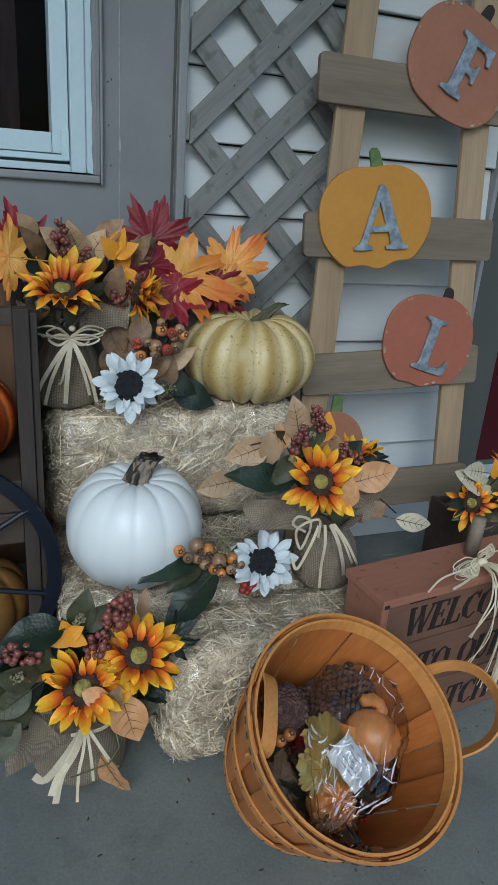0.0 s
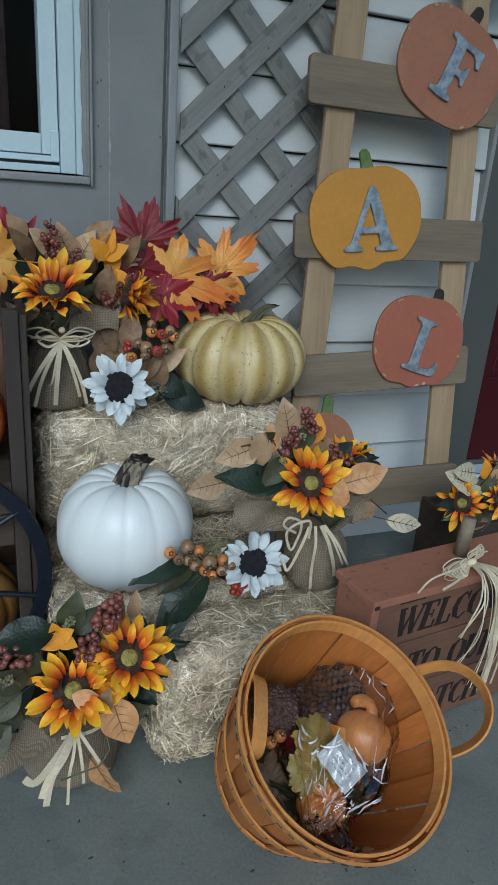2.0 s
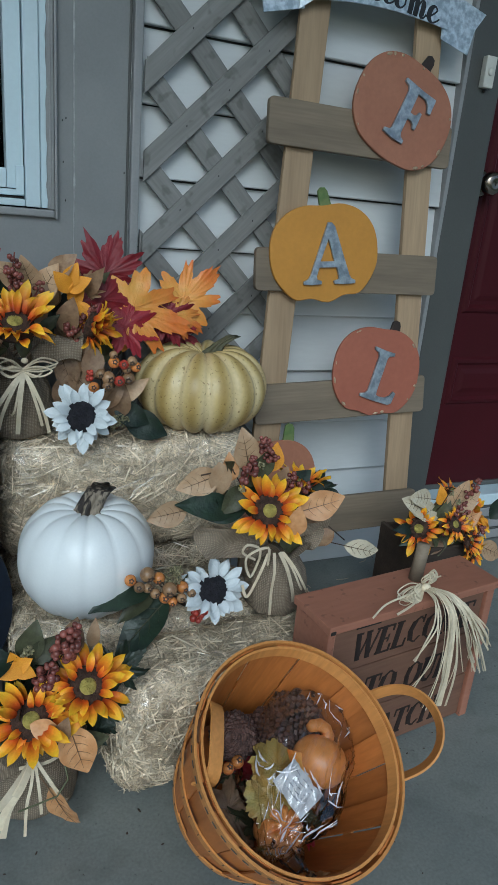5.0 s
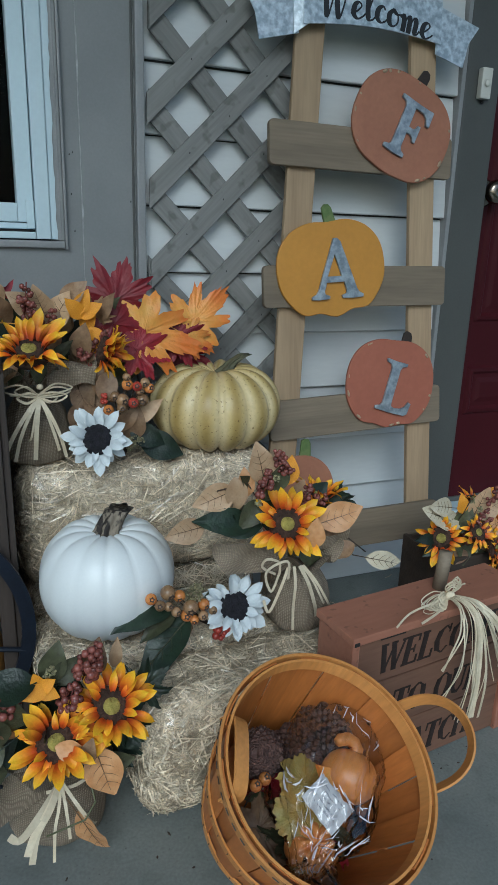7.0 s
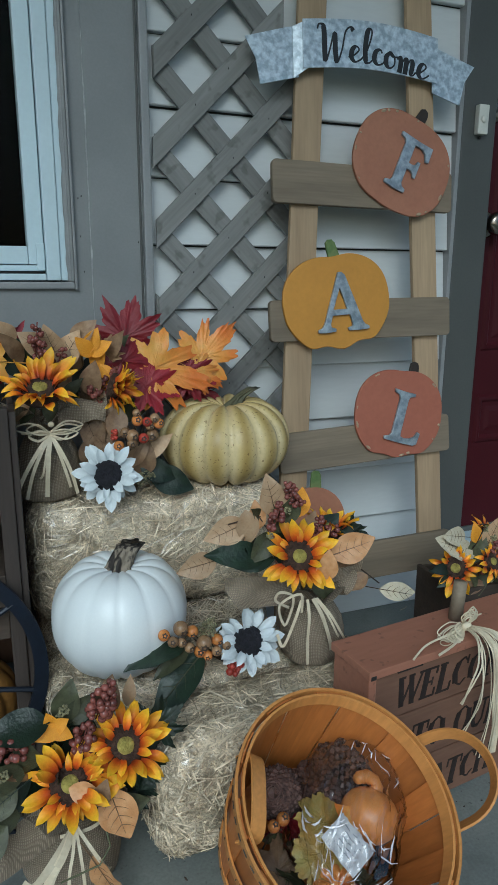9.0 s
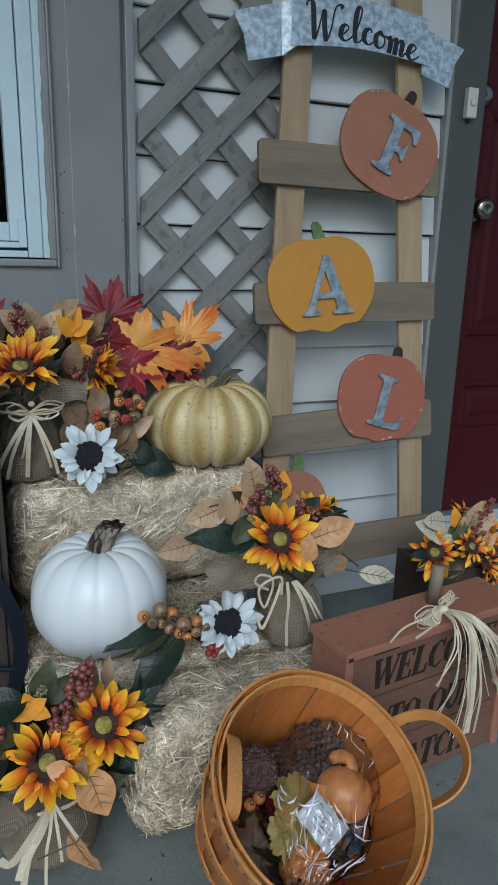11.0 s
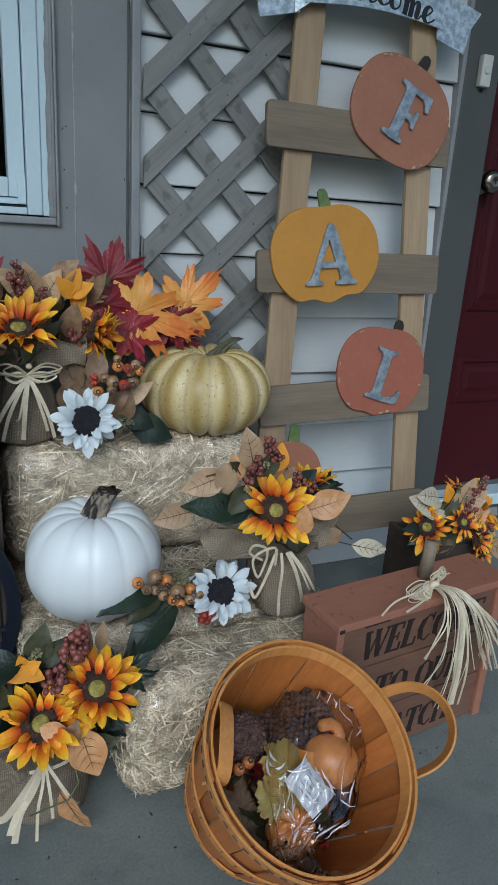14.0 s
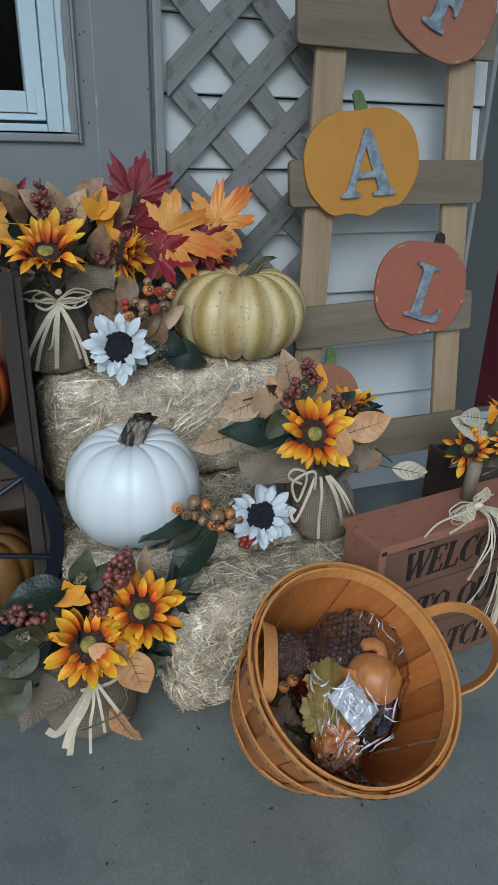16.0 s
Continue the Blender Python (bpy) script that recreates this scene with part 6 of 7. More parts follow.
# -- the arrangement on the floor --
a3 = sack("sunflower_bag", (-0.256, -0.535, 0.0), 0.068, 0.10, "burlap bag with two sunflowers on the floor", 4)
sunflower(a3, (-0.185, -0.612, 0.227), (-0.05, -0.72, 0.7), 0.98, 0, closed=8)
sunflower(a3, (-0.257, -0.615, 0.193), (-0.15, -0.75, 0.65), 0.98, 25, closed=8)
for k, (dx, tx, tz) in enumerate(((-0.014, -0.8, 0.5), (0.0, -0.3, 0.9), (0.012, 0.5, 0.4), (0.016, 0.8, -0.4), (-0.004, -0.6, -0.1))):
    leaf(a3, "oval", "petal_yellow", (-0.276 + dx * 0.6, -0.592 - 0.003 * k, 0.266 + 0.006 * tz), (tx, -0.3, tz), (-0.1, -1, 0.5), 0.036, k, label="half-open yellow flower")
flap(a3, [(-0.275, -0.6, 0.10), (-0.36, -0.62, 0.07), (-0.365, -0.60, 0.12), (-0.28, -0.57, 0.14)], 0.02, 5)
flap(a3, [(-0.22, -0.585, 0.115), (-0.155, -0.575, 0.12), (-0.15, -0.56, 0.16), (-0.22, -0.555, 0.155)], 0.015, 6)
for ex, ez, w, ey in ((-0.325, 0.085, 0.013, -0.64), (-0.305, 0.055, 0.012, -0.65), (-0.30, 0.04, 0.011, -0.65), (-0.272, 0.028, 0.005, -0.645), (-0.215, 0.07, 0.006, -0.64), (-0.25, 0.06, 0.005, -0.645)):
    strand(a3, [(-0.255, -0.61, 0.125), (-0.255 + (ex + 0.255) * 0.4, -0.64, 0.11), (-0.255 + (ex + 0.255) * 0.8, -0.645, 0.08), (ex, ey, ez)], w)
strand(a3, [(-0.20, -0.585, 0.11), (-0.235, -0.612, 0.115), (-0.275, -0.61, 0.112)], 0.006, (0, -1, 0.3), "raffia_band")
for kind, mt, place, tip, face, s, v in (
        ("oval", "leaf_peach", (-0.203, -0.64, 0.154), (0.25, -0.2, -0.95), (-0.1, -1, 0.5), 0.082, "leaf_brown"), ("long", "leaf_peach", (-0.223, -0.645, 0.062), (0.4, -0.1, -0.9), (-0.8, -1, 0.3), 0.085, "leaf_brown"),
        ("oval", "leaf_green", (-0.312, -0.6, 0.277), (-1, -0.1, -0.05), (-0.1, -0.6, 0.9), 0.08, ""), ("maple", "leaf_green", (-0.135, -0.6, 0.24), (0.7, -0.1, 0.55), FRONT, 0.06, ""), ("oval", "leaf_green", (-0.16, -0.585, 0.215), (0.8, 0, 0.3), FRONT, 0.07, ""),
        ("oval", "leaf_olive", (-0.335, -0.61, 0.222), (-0.6, -0.2, 0.3), FRONT, 0.06, ""), ("oval", "leaf_olive", (-0.31, -0.6, 0.235), (-0.2, -0.2, 0.8), FRONT, 0.06, ""), ("oval", "leaf_olive", (-0.255, -0.585, 0.29), (0.2, 0, 0.9), FRONT, 0.06, ""), ("oval", "leaf_olive", (-0.24, -0.59, 0.28), (0.6, 0, 0.6), FRONT, 0.05, ""),
        ("oval", "leaf_olive", (-0.365, -0.62, 0.135), (-0.8, -0.2, -0.5), FRONT, 0.075, ""), ("oval", "leaf_olive", (-0.35, -0.61, 0.16), (-0.7, -0.2, 0.2), FRONT, 0.07, ""), ("oval", "leaf_olive", (-0.365, -0.61, 0.215), (-0.5, -0.2, 0.7), FRONT, 0.06, ""), ("oval", "leaf_olive", (-0.345, -0.612, 0.185), (-0.8, -0.2, -0.4), FRONT, 0.06, "leaf_green"),
        ("oval", "leaf_brown", (-0.225, -0.645, 0.19), (0.3, -0.2, 0.9), FRONT, 0.045, ""), ("oval", "leaf_peach", (-0.243, -0.64, 0.197), (0.8, -0.3, -0.2), FRONT, 0.045, ""), ("oval", "leaf_brown", (-0.2, -0.57, 0.275), (0.3, 0, 0.9), FRONT, 0.06, ""), ("long", "leaf_tan", (-0.168, -0.56, 0.27), (0.2, 0, 0.9), FRONT, 0.045, ""),
        ("oval", "leaf_green", (-0.25, -0.57, 0.21), (0, 0, 1), FRONT, 0.13, ""), ("oval", "leaf_olive", (-0.21, -0.575, 0.18), (0.6, 0, 0.6), FRONT, 0.11, ""), ("oval", "leaf_green", (-0.32, -0.585, 0.19), (-0.7, 0, 0.3), FRONT, 0.11, ""), ("oval", "leaf_olive", (-0.19, -0.62, 0.145), (0.8, -0.1, 0.1), FRONT, 0.06, "")):
    leaf(a3, kind, mt, place, tip, face, s, int(abs(place[0]) * 1000), v)
for x, z, wx, wz, n, ln in ((-0.208, 0.300, 0.35, 0.9, 64, 0.055), (-0.236, 0.25, 0.2, 0.8, 44, 0.05), (-0.332, 0.256, -1, 0.1, 60, 0.06), (-0.218, 0.20, 0.2, 0.5, 20, 0.03)):
    berry_cluster(a3, (x, -0.605, z), (wx, -0.15, wz), n, 0.0051, "berry", int(z * 1000) + 3, 0.0155, ln, label="cluster of copper berries")
for x, z in ((-0.338, 0.232), (-0.262, 0.305)):
    berry_cluster(a3, (x, -0.622, z), (0, -1, 0.5), 30, 0.0019, "seed_gold", int(-x * 999), 0.008, 0.008, "seed_head", "green gold seed head")
twig(a3, [(-0.22, -0.64, 0.14), (-0.215, -0.645, 0.11), (-0.23, -0.65, 0.09), (-0.28, -0.655, 0.085)], 0.0013, "leaf_olive")
twig(a3, [(-0.33, -0.6, 0.13), (-0.365, -0.56, 0.10), (-0.42, -0.54, 0.09)], 0.003, "navy")

for k in range(18):
    x, z = rf.uniform(-0.35, -0.15), rf.uniform(0.12, 0.28)
    leaf(a3, rf.choice(("oval", "maple", "long")), rf.choice(("leaf_olive", "leaf_green", "leaf_brown", "leaf_green", "leaf_green")), (x, rf.uniform(-0.6, -0.565), z), (x + 0.25, -0.1, z - 0.16), (rf.uniform(-0.4, 0.4), -1, 0.5), rf.uniform(0.05, 0.075), k)

# -- the planter by the door --
a4 = thing("flower_planter", (0.53, -0.33, 0.0), "dark wooden planter box of artificial sunflowers", "planter")
for nm, box in (("side", (-0.075, -0.065, -0.065, 0.065, 0.0, 0.235)), ("side", (0.075, 0.085, -0.065, 0.065, 0.0, 0.235)), ("front", (-0.0645, 0.0745, -0.065, -0.056, 0.0, 0.232)), ("back", (-0.0645, 0.0745, 0.056, 0.065, 0.0, 0.232)), ("filling", (-0.0645, 0.0745, -0.0555, 0.0555, 0.01, 0.21))):
    part(nm, block(*box, 0.002), "old_board" if nm != "filling" else "leaf_brown", a4)
sunflower(a4, (0.492, -0.385, 0.283), (-0.55, -0.8, 0.25), 0.88, 0, count=11)
sunflower(a4, (0.648, -0.365, 0.292), (0.6, -0.6, 0.5), 0.88, 30, count=11, name="sunflower_side")
sunflower(a4, (0.60, -0.345, 0.335), (0.2, -0.2, 1), 0.7, 60, count=9, name="sunflower_bud")
sunflower(a4, (0.56, -0.41, 0.295), (0.1, -0.8, 0.5), 0.7, 15, count=10, name="sunflower_side")
sunflower(a4, (0.605, -0.415, 0.255), (0.5, -0.8, 0.2), 0.7, 45, count=10, name="sunflower_side")
sunflower(a4, (0.64, -0.40, 0.215), (0.3, -0.9, -0.1), 0.6, 60, count=8, name="sunflower_bud")
for kind, mt, x, z, tip, s, v in (("oval", "leaf_cream", 0.488, 0.352, (-0.9, -0.2, 0.25), 0.066, "vein"), ("oval", "leaf_cream", 0.508, 0.318, (-0.95, -0.3, -0.1), 0.066, "vein"), ("oval", "leaf_tan", 0.605, 0.332, (0.7, -0.2, 0.5), 0.07, "vein"), ("oval", "petal_yellow", 0.595, 0.36, (0.5, 0, 0.8), 0.05, ""), ("oval", "petal_yellow", 0.535, 0.35, (-0.2, 0, 0.9), 0.045, ""), ("oval", "petal_yellow", 0.665, 0.27, (0.8, 0, -0.4), 0.055, ""), ("oval", "leaf_cream", 0.475, 0.335, (-0.9, -0.1, 0.4), 0.07, "vein"), ("oval", "leaf_cream", 0.515, 0.312, (-0.9, -0.2, 0.1), 0.062, "vein"), ("oval", "leaf_tan", 0.58, 0.345, (0.35, -0.1, 0.9), 0.078, "vein"), ("oval", "leaf_peach", 0.612, 0.29, (0.8, -0.3, 0.5), 0.075, "vein"),
                                 ("oval", "leaf_olive", 0.556, 0.245, (-0.1, -0.5, -0.8), 0.06, ""), ("oval", "leaf_olive", 0.59, 0.235, (0.6, -0.4, -0.6), 0.06, ""), ("oval", "leaf_olive", 0.56, 0.27, (0.2, -0.5, 0.7), 0.055, ""), ("oval", "leaf_olive", 0.545, 0.315, (0.5, 0, 0.8), 0.07, ""), ("long", "leaf_green", 0.462, 0.285, (-0.9, -0.1, 0.15), 0.06, ""), ("long", "leaf_green", 0.48, 0.262, (-0.8, -0.1, -0.3), 0.06, ""),
                                 ("oval", "leaf_brown", 0.61, 0.26, (0.7, -0.2, -0.4), 0.07, ""), ("oval", "leaf_tan", 0.70, 0.205, (0.9, -0.1, -0.4), 0.075, "vein"), ("oval", "leaf_green", 0.70, 0.31, (0.5, 0, 0.8), 0.07, ""), ("oval", "leaf_brown", 0.54, 0.24, (-0.6, -0.2, -0.4), 0.07, ""), ("oval", "leaf_peach", 0.63, 0.25, (0.4, -0.3, 0.7), 0.06, ""), ("oval", "leaf_olive", 0.53, 0.265, (0, 0, 1), 0.11, ""), ("oval", "leaf_brown", 0.59, 0.27, (0.3, 0, 1), 0.12, ""), ("oval", "leaf_green", 0.64, 0.25, (0.7, 0, 0.6), 0.12, "")):
    leaf(a4, kind, mt, (x, -0.385 + 0.05 * (s > 0.1), z), tip, (-0.15, -1, 0.45), s, int(x * 1000), v)
for x, z, wx, n in ((0.60, 0.372, 0.4, 18), (0.545, 0.29, 0.3, 22), (0.585, 0.305, 0.8, 22), (0.64, 0.262, 0.4, 22), (0.575, 0.325, 0.5, 18)):
    berry_cluster(a4, (x, -0.405, z), (wx, -0.1, 0.9), n, 0.0047, "berry", int(z * 1000) + 7, 0.01, 0.045, label="cluster of copper berries")
for x, z in ((0.557, 0.262), (0.553, 0.352), (0.53, 0.375)):
    berry_cluster(a4, (x, -0.42, z), (0, -1, 0.5), 26, 0.0017, "seed_gold", int(x * 999), 0.007, 0.007, "seed_head", "green gold seed head")
twig(a4, [(0.535, -0.37, 0.30), (0.53, -0.4, 0.34), (0.53, -0.415, 0.375)])
shrink = Matrix.Translation((0.012, -0.05, 0.266)) @ Matrix.Scale(0.95, 4) @ Matrix.Translation((-0.05, 0.05, -0.27))
for child in a4.children:
    if child.name.split(".")[0] not in ("side", "front", "back", "filling"):
        child.matrix_basis = shrink @ child.matrix_basis
a4.matrix_world = pose(0.575, -0.33, 0)

# ---- inside the basket ----
def in_basket(x, y, z, rx=0, ry=0, rz=0):
    return basket.matrix_world @ pose(x, y, z, rx, ry, rz)


def inside(name, at, label, category, group=""):
    ob = new(name)
    ob.matrix_world = at
    return tagged(ob, label, category, group)


bed = inside("dried_leaves", in_basket(0, 0, 0.008), "bed of dark red artificial leaves in the basket", "leaves")
rnd = random.Random(21)
for k in range(22):
    a, r = rnd.uniform(0, 6.28), 0.062 * math.sqrt(rnd.random())
    place = basket.matrix_world @ V((r * math.cos(a), r * math.sin(a), 0.024 + 0.025 * rnd.random()))
    face = basket.matrix_world.to_3x3() @ V((rnd.uniform(-0.5, 0.5), rnd.uniform(-0.5, 0.5), 1))
    tip = basket.matrix_world.to_3x3() @ V((math.cos(a * 3), math.sin(a * 3), rnd.uniform(-0.1, 0.3)))
    leaf(bed, rnd.choice(("maple", "oak")), rnd.choice(("leaf_red", "leaf_brown", "leaf_olive")), place, tip, face, rnd.uniform(0.06, 0.08), k)


def pine_cone(at, length, radius, seed, label):
    ob = inside("pine_cone", at, label, "pine cone", "pine cones in the basket")
    rn = random.Random(seed)
    part("core", lathe([(radius * 0.5 * max(math.sin(math.pi * (0.12 + 0.8 * k / 8)), 0.1), length * (k / 8 - 0.5)) for k in range(9)], 16), "cone", ob, smooth=True)
    bm = bmesh.new()
    n = 230
    for k in range(n):
        u = (k + 0.5) / n
        a = k * 2.39996
        r = radius * (math.sin(math.pi * (0.16 + 0.8 * u)) ** 0.7)
        out, z = V((math.cos(a), math.sin(a), 0.25 + 0.9 * (u - 0.4))).normalized(), length * (u - 0.5) * 0.95
        side = V((-math.sin(a), math.cos(a), 0))
        up = out.cross(side)
        base, tip = V((0, 0, z)) + out * r * 0.35, V((0, 0, z)) + out * r * rn.uniform(0.95, 1.08)
        w, t = radius * 0.125, radius * 0.075
        ring = [base - side * w * 0.4, base + side * w * 0.4, tip - out * r * 0.12 + side * w, tip, tip - out * r * 0.12 - side * w]
        lo = [bm.verts.new(p - up * t) for p in ring]
        hi = [bm.verts.new(p + up * t) for p in ring]
        bm.faces.new(hi)
        bm.faces.new(lo[::-1])
        for i in range(5):
            bm.faces.new((lo[i], lo[(i + 1) % 5], hi[(i + 1) % 5], hi[i]))
    bmesh.ops.recalc_face_normals(bm, faces=bm.faces[:])
    sc = part("scale_cover", bm, "cone", ob)
    sc["kind"] = "stuff"
    return ob


pine_cone(in_basket(-0.012, 0.055, 0.072, 60, 15, 20), 0.075, 0.036, 1, "brown pine cone in clear wrap")
pine_cone(in_basket(0.012, 0.098, 0.082, 20, 70, 10), 0.08, 0.034, 2, "dark pine cone in clear wrap")
pine_cone(in_basket(-0.066, 0.022, 0.085, 30, -20, 0), 0.07, 0.034, 3, "dark pine cone beside the wrap")

gd = inside("orange_gourd", in_basket(0.056, 0.047, 0.1, -62, 0, 8), "glossy orange gourd with a curled neck", "gourd")
part("body", lathe([(0.039 * max(math.sin(math.pi * k / 16), 0.04) ** 0.85, -0.033 * math.cos(math.pi * k / 16)) for k in range(17)], 40, lambda a, r, z: (r * (1 + 0.02 * math.cos(8 * a)), z)), "gourd", gd, smooth=True)
part("neck", tube([(0, 0.0, 0.026), (0.002, 0.003, 0.036), (-0.003, 0.004, 0.042), (-0.015, 0.002, 0.044), (-0.026, -0.002, 0.039), (-0.03, -0.004, 0.034)], [0.011, 0.0095, 0.009, 0.009, 0.0085, 0.006], 14), "gourd", gd, smooth=True)
og = pumpkin("small_pumpkin", (0, 0, 0), 0.066, 0.05, 8, 0.06, "gourd", "small orange pumpkin in clear wrap", seed=12)
og.matrix_world = in_basket(0.036, -0.052, 0.052)
lf = inside("grape_leaf", in_basket(-0.008, 0.0, 0.112), "yellow green artificial leaf on the wrapped bundle", "leaf")
R3 = basket.matrix_world.to_3x3()
leaf(lf, "grape", "leaf_greenyellow", basket.matrix_world @ V((-0.004, 0.008, 0.112)), R3 @ V((-0.2, 0.95, 0)), R3 @ V((-0.1, -0.1, 1)), 0.075, 0)
leaf(lf, "grape", "leaf_greenyellow", basket.matrix_world @ V((0.008, -0.035, 0.1)), R3 @ V((0.3, -0.9, -0.1)), R3 @ V((0.1, -0.2, 1)), 0.075, 1)
leaf(lf, "oval", "leaf_orange", basket.matrix_world @ V((0.026, 0.02, 0.114)), R3 @ V((-0.9, 0.4, 0)), R3 @ V((0, 0, 1)), 0.045, 1)
bb = inside("berry_sprig", in_basket(-0.058, -0.015, 0.08), "orange and brown berries in the basket", "berries")
for x, y, z, r, mt in ((-0.052, -0.013, 0.1, 0.0085, "hip_orange"), (-0.06, -0.026, 0.098, 0.008, "hip_orange"), (0.078, -0.098, 0.098, 0.009, "hip_orange"), (0.066, -0.103, 0.094, 0.008, "hip_brown"), (0.086, -0.092, 0.1, 0.0085, "hip_brown")):
    hip(bb, basket.matrix_world @ V((x, y, z)), R3 @ V((0, 0, 1)), r, mt)
part("stalk", tube([(0.008, -0.01, 0.02), (0.0, -0.015, 0.0), (0.01, -0.01, -0.06)], 0.0012, 6), "twig", bb)
part("stalk", tube([(0.13, -0.08, 0.015), (0.11, -0.06, -0.02), (0.08, -0.03, -0.05)], 0.0012, 6), "twig", bb)
pg = inside("wooden_stalk", in_basket(0.098, -0.083, 0.078), "dull pink wooden stalk in the basket", "stalk")
part("stalk", tube([(0, 0, -0.03), (0.0, -0.004, 0.03), (0.002, -0.01, 0.045)], [0.0075, 0.0085, 0.009], 12), "leaf_peach", pg, smooth=True)

bag = inside("cellophane_bag", in_basket(0.024, 0.033, 0.085), "crumpled clear cellophane bag round the bundle", "bag")
def skin_point(p, seed=3.3):
    """The bag's surface over a unit direction: a pouch drawn in at both ends, creased along its length."""
    w = 1.0 if p.y > -0.45 else max(0.34, 1 - (-0.45 - p.y) * 1.4)
    w *= 1.0 if p.y < 0.6 else max(0.3, 1 - (p.y - 0.6) * 1.5)
    q = V((0.008 + p.x * 0.078 * w, p.y * 0.132, p.z * 0.07 * w))
    n1 = abs(noise.noise(V((p.x * 2.2, p.y * 2.2, p.z * 2.2)) + V((seed, 0, 0))))
    n2 = abs(noise.noise(V((p.x * 6.5, p.y * 3.0, p.z * 6.5)) + V((0, seed, 0))))
    n3 = abs(noise.noise(V((p.x * 14, p.y * 8, p.z * 14))))
    return q * (1 + 0.14 * (0.3 - n1) - 0.14 * n2 - 0.05 * n3)
skin_bm = bmesh.new()
bmesh.ops.create_icosphere(skin_bm, subdivisions=6, radius=1)
for v in skin_bm.verts:
    v.co = skin_point(v.co.copy())
film_ob = part("film", skin_bm, "cellophane", bag, smooth=True)
film_ob.visible_shadow = False
# thin white ribbons laid on the film as its glints
glints = bmesh.new()
rc = random.Random(19)
for k in range(70):
    y = rc.uniform(-0.97, -0.25) if k % 4 else rc.uniform(0.45, 0.97)
    a, ta = rc.uniform(0.5, 2.7), rc.uniform(0, 6.28)
    r = math.sqrt(1 - y * y)
    base = V((r * math.cos(a), y, r * math.sin(a)))
    side = V((-math.sin(a), 0, math.cos(a))) * math.cos(ta) + V((0, 1, 0)) * math.sin(ta)
    ln = rc.uniform(0.1, 0.42)
    pts = [skin_point((base + side * ln * u + V((0, 0.12, 0)) * u * u).normalized()) * 1.012 for u in (-0.5, -0.2, 0.15, 0.5)]
    w = rc.uniform(0.0006, 0.0034)
    glints = merge(glints, ribbon(pts, [w * 0.2, w, w * 0.8, w * 0.15], (rc.uniform(-0.6, 0.6), rc.uniform(-0.6, 0.6), 1), 0.0002))
glint_ob = part("fold", glints, "film_glint", bag, "white slivers painted as glints on the film's creases")
glint_ob["kind"] = "stuff"
glint_ob.visible_shadow = False
tail_bm = bmesh.new()
rows = []
for k in range(9):
    u = k / 8
    rows.append([tail_bm.verts.new((0.025 + (0.012 + 0.03 * u) * math.cos(a) + 0.004 * math.sin(5 * a + 9 * u), -0.1 - 0.03 * u + 0.004 * math.sin(7 * a), 0.01 + (0.006 + 0.02 * u) * math.sin(a) + 0.005 * math.sin(4 * a + 5 * u))) for a in (2 * math.pi * j / 40 for j in range(40))])
for a, b in zip(rows, rows[1:]):
    for j in range(40):
        tail_bm.faces.new((a[j], a[(j + 1) % 40], b[(j + 1) % 40], b[j]))
tl_ob = part("gathered_end", tail_bm, "cellophane", bag, smooth=True)
tl_ob.visible_shadow = False
def crumpled_paper(w, h, y0=None, y1=None, lift=0.0):
    """A creased sheet; y0, y1 give a narrow printed line on it."""
    bm = bmesh.new()
    ys = [-h + 2 * h * j / 12 for j in range(13)] if y0 is None else [y0, y1]
    rows = [[bm.verts.new((-w + 2 * w * i / 14, y, lift + 0.006 * abs(noise.noise(V((i * 0.45, y * 75, 2.0)))) + 0.0025 * abs(math.sin(i * 0.5 + y * 70)))) for i in range(15)] for y in ys]
    for a, b in zip(rows, rows[1:]):
        for i in range(14):
            bm.faces.new((a[i], a[i + 1], b[i + 1], b[i]))
    return bm
lab = part("paper_label", crumpled_paper(0.028, 0.021), "paper", bag, "creased white paper label", smooth=True, at=pose(0.002, -0.05, 0.043, 8, 4, -24))
for k in range(5):
    part("print_line", crumpled_paper(0.018 - 0.003 * (k % 3), 0, 0.013 - k * 0.006, 0.0142 - k * 0.006, 0.0005), "ink", lab)

# ---- the raffia bow on the crate sign ----
cm = crate.matrix_world
bow = thing("raffia_bow", cm @ V((0.198, 0.012, CH + 0.001)), "natural raffia bow hanging over the crate sign", "bow")
def on_crate(*pts):
    return [cm @ V((x - 0.032, y - 0.026, z + CH - 0.254)) for x, y, z in pts]
rnd = random.Random(8)
part("knot", ball((0, 0, 0.012), 0.0075, 2, (1.2, 0.8, 1)), "raffia", bow, smooth=True)
for k in range(34):
    dz, dy, f = rnd.uniform(-0.008, 0.008), rnd.uniform(-0.007, 0.007), rnd.uniform(0.35, 1.05)
    strand(bow, on_crate((0.23, 0.045, 0.266), (0.23 - 0.03 * f, 0.04 + dy, 0.266 + 0.005 * f + dz), (0.23 - 0.058 * f, 0.035 + dy, 0.265 + dz), (0.23 - 0.045 * f, 0.028 + dy, 0.258 + dz * 0.5), (0.228, 0.04, 0.262)), rnd.uniform(0.001, 0.003), (0, -0.7, 0.7), "raffia_loop")
for k in range(12):
    dx, f = rnd.uniform(-0.007, 0.007), rnd.uniform(0.4, 1.0)
    strand(bow, on_crate((0.23, 0.045, 0.268), (0.226 + dx, 0.04, 0.268 + 0.02 * f), (0.234 + dx, 0.035, 0.268 + 0.033 * f), (0.24 + dx, 0.035, 0.268 + 0.018 * f), (0.233, 0.042, 0.266)), rnd.uniform(0.001, 0.0028), (0, -0.9, 0.3), "raffia_loop")
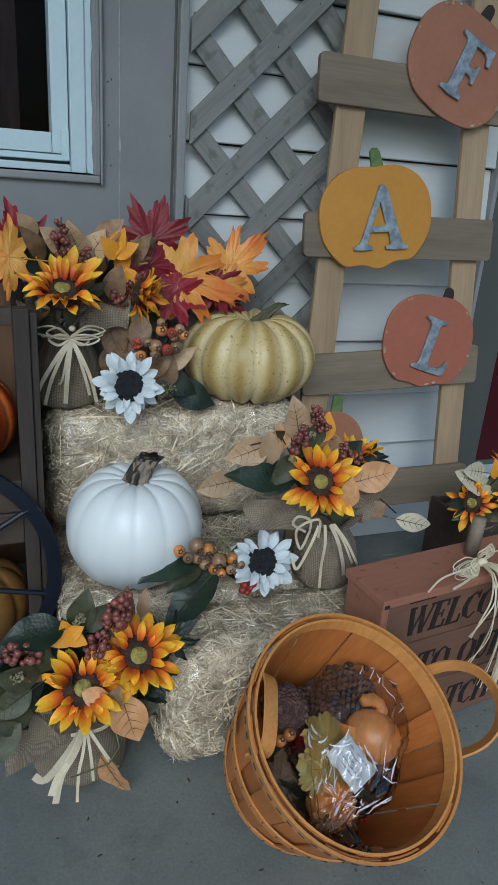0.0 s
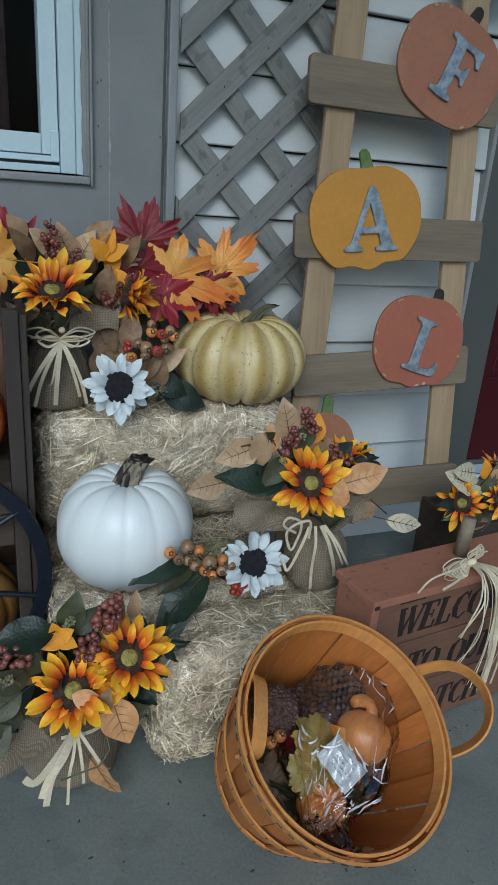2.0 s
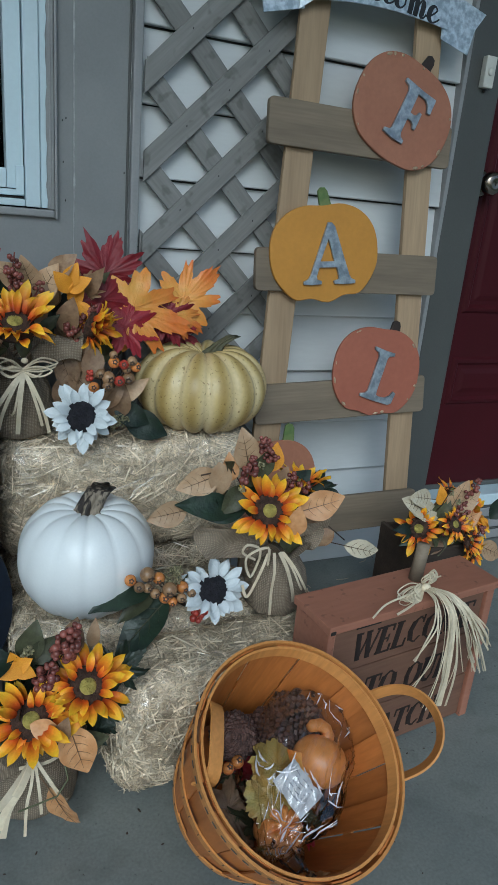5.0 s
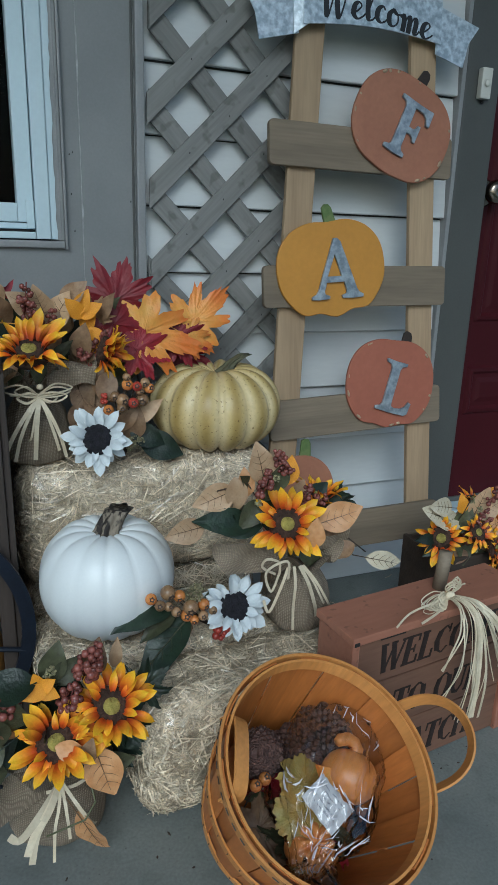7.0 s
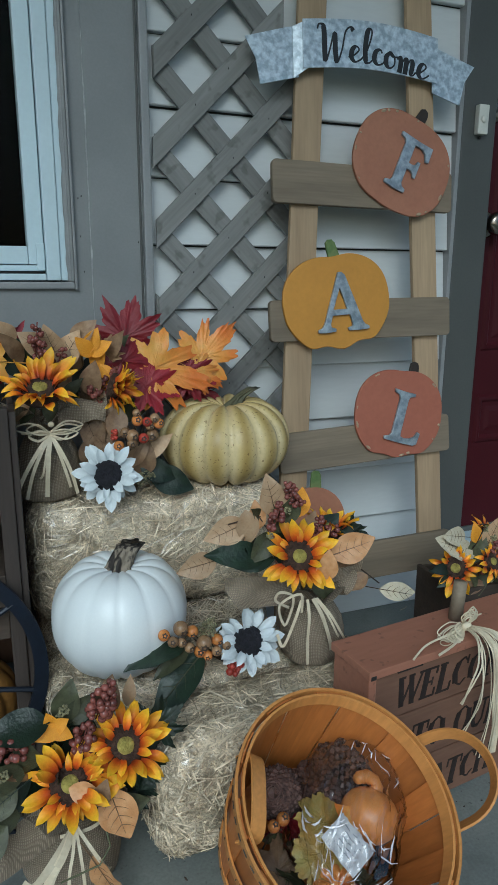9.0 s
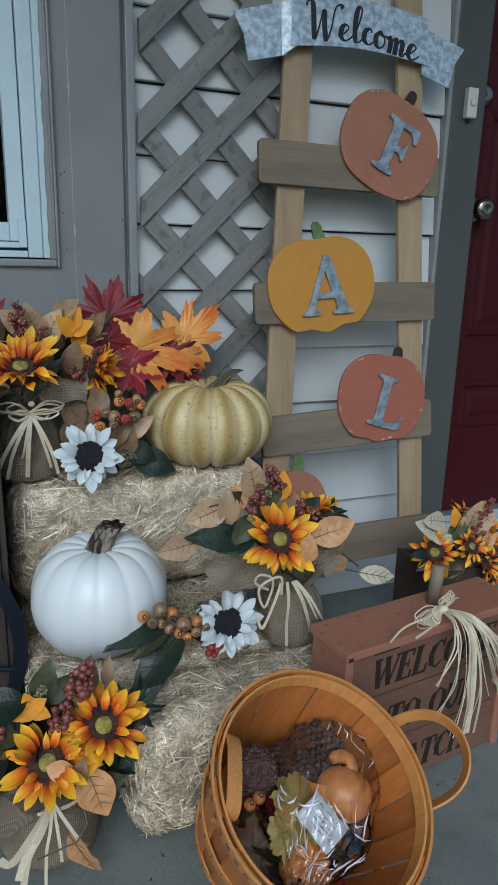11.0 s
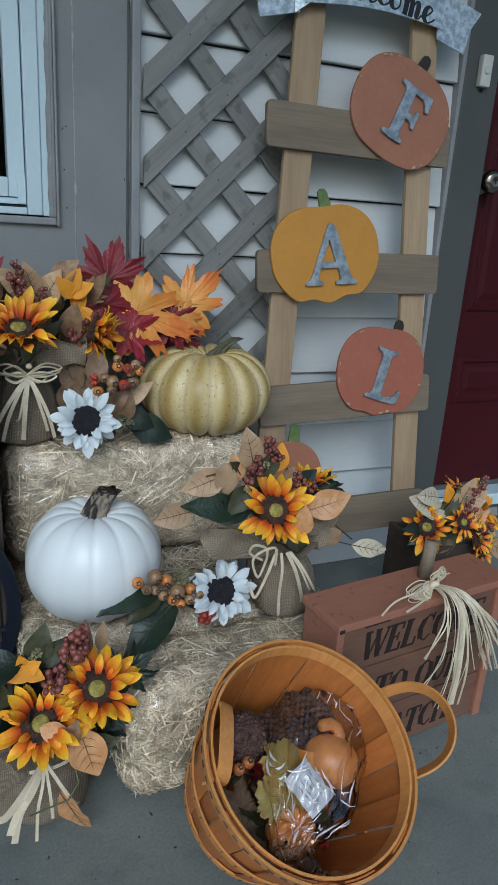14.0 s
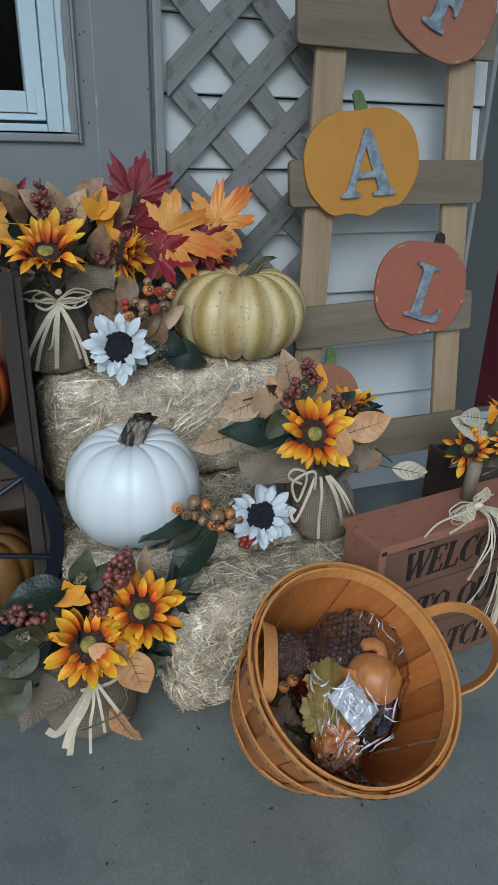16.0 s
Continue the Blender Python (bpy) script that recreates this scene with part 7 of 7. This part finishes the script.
strand(bow, on_crate((0.225, 0.04, 0.263), (0.18, 0.03, 0.268), (0.13, 0.02, 0.27), (0.092, 0.004, 0.266)), 0.0036, (0, -0.7, 0.7))
strand(bow, on_crate((0.225, 0.04, 0.263), (0.19, 0.02, 0.258), (0.145, 0.008, 0.256)), 0.0045, (0, -0.7, 0.7))
strand(bow, on_crate((0.235, 0.042, 0.266), (0.255, 0.045, 0.274), (0.274, 0.05, 0.272)), 0.003, (0, -0.7, 0.7))
def tails(count, ex, ez, sx, sz, w0, w1):
    """A bunch of raffia ends over the lid's front edge, spread round one end point."""
    for _ in range(count):
        px, pz = rnd.gauss(ex, sx), max(0.03, ez + abs(rnd.gauss(0, sz)))
        far, sag = px - 0.23, rnd.uniform(-0.01, 0.01)
        strand(bow, on_crate((0.23 + far * 0.05, 0.04, 0.265), (0.23 + far * 0.22, 0.005, 0.263 + 0.006 * rnd.random()), (0.23 + far * 0.42 + sag * 0.5, -0.014 - 0.006 * rnd.random(), 0.247 - 0.012 * (1 - abs(far) * 6)),
                             (0.23 + far * 0.72 + sag, -0.018 - 0.01 * rnd.random(), 0.247 + (pz - 0.247) * 0.55), (px, -0.012 - 0.01 * rnd.random(), pz)), rnd.uniform(w0, w1), (rnd.uniform(-0.5, 0.5), -1, 0.2))
tails(10, 0.252, 0.055, 0.006, 0.02, 0.003, 0.0065)
tails(6, 0.24, 0.06, 0.012, 0.04, 0.0012, 0.003)
tails(4, 0.18, 0.115, 0.006, 0.05, 0.0015, 0.0035)
tails(8, 0.332, 0.105, 0.007, 0.025, 0.0015, 0.005)
tails(9, 0.343, 0.148, 0.006, 0.02, 0.0015, 0.0055)
tails(5, 0.285, 0.10, 0.02, 0.05, 0.001, 0.002)

# ---- loose bits of straw and grit on the floor ----
litter = bmesh.new()
rnd = random.Random(31)
for k in range(60):
    x, y = rnd.uniform(0.15, 0.7), rnd.uniform(-0.45, -0.05)
    if k > 30:
        x, y = rnd.uniform(0.2, 0.6), rnd.uniform(-0.35, -0.12)
    a, ln = rnd.uniform(0, 6.28), rnd.uniform(0.008, 0.035)
    litter = merge(litter, ribbon([(x, y, 0.0022), (x + ln * 0.5 * math.cos(a), y + ln * 0.5 * math.sin(a), 0.003), (x + ln * math.cos(a + 0.2), y + ln * math.sin(a + 0.2), 0.0022)], [0.0018] * 3, (0, 0, 1), 0.0006))
me = as_mesh("straw_litter", litter, False)
me.materials.append(M["straw"])
tagged(new("straw_litter", me), "loose bits of straw on the porch floor", "straw", kind="stuff")
grit = bmesh.new()
for k in range(140):
    x, y = rnd.uniform(-0.7, 0.6), rnd.uniform(-1.25, -0.62)
    s = rnd.uniform(0.0008, 0.0022) * (1.3 if k % 17 == 0 else 0.8)
    bmesh.ops.create_icosphere(grit, subdivisions=1, radius=1, matrix=Matrix.Translation((x, y, 0.0004)) @ Matrix.Rotation(rnd.uniform(0, 3), 4, "Z") @ Matrix.Diagonal((s * rnd.uniform(1, 3), s, 0.0008, 1)))
me = as_mesh("grit", grit)
me.materials.append(M["twig"])
tagged(new("floor_grit", me), "dark specks of dirt on the porch floor", "dirt", kind="stuff")
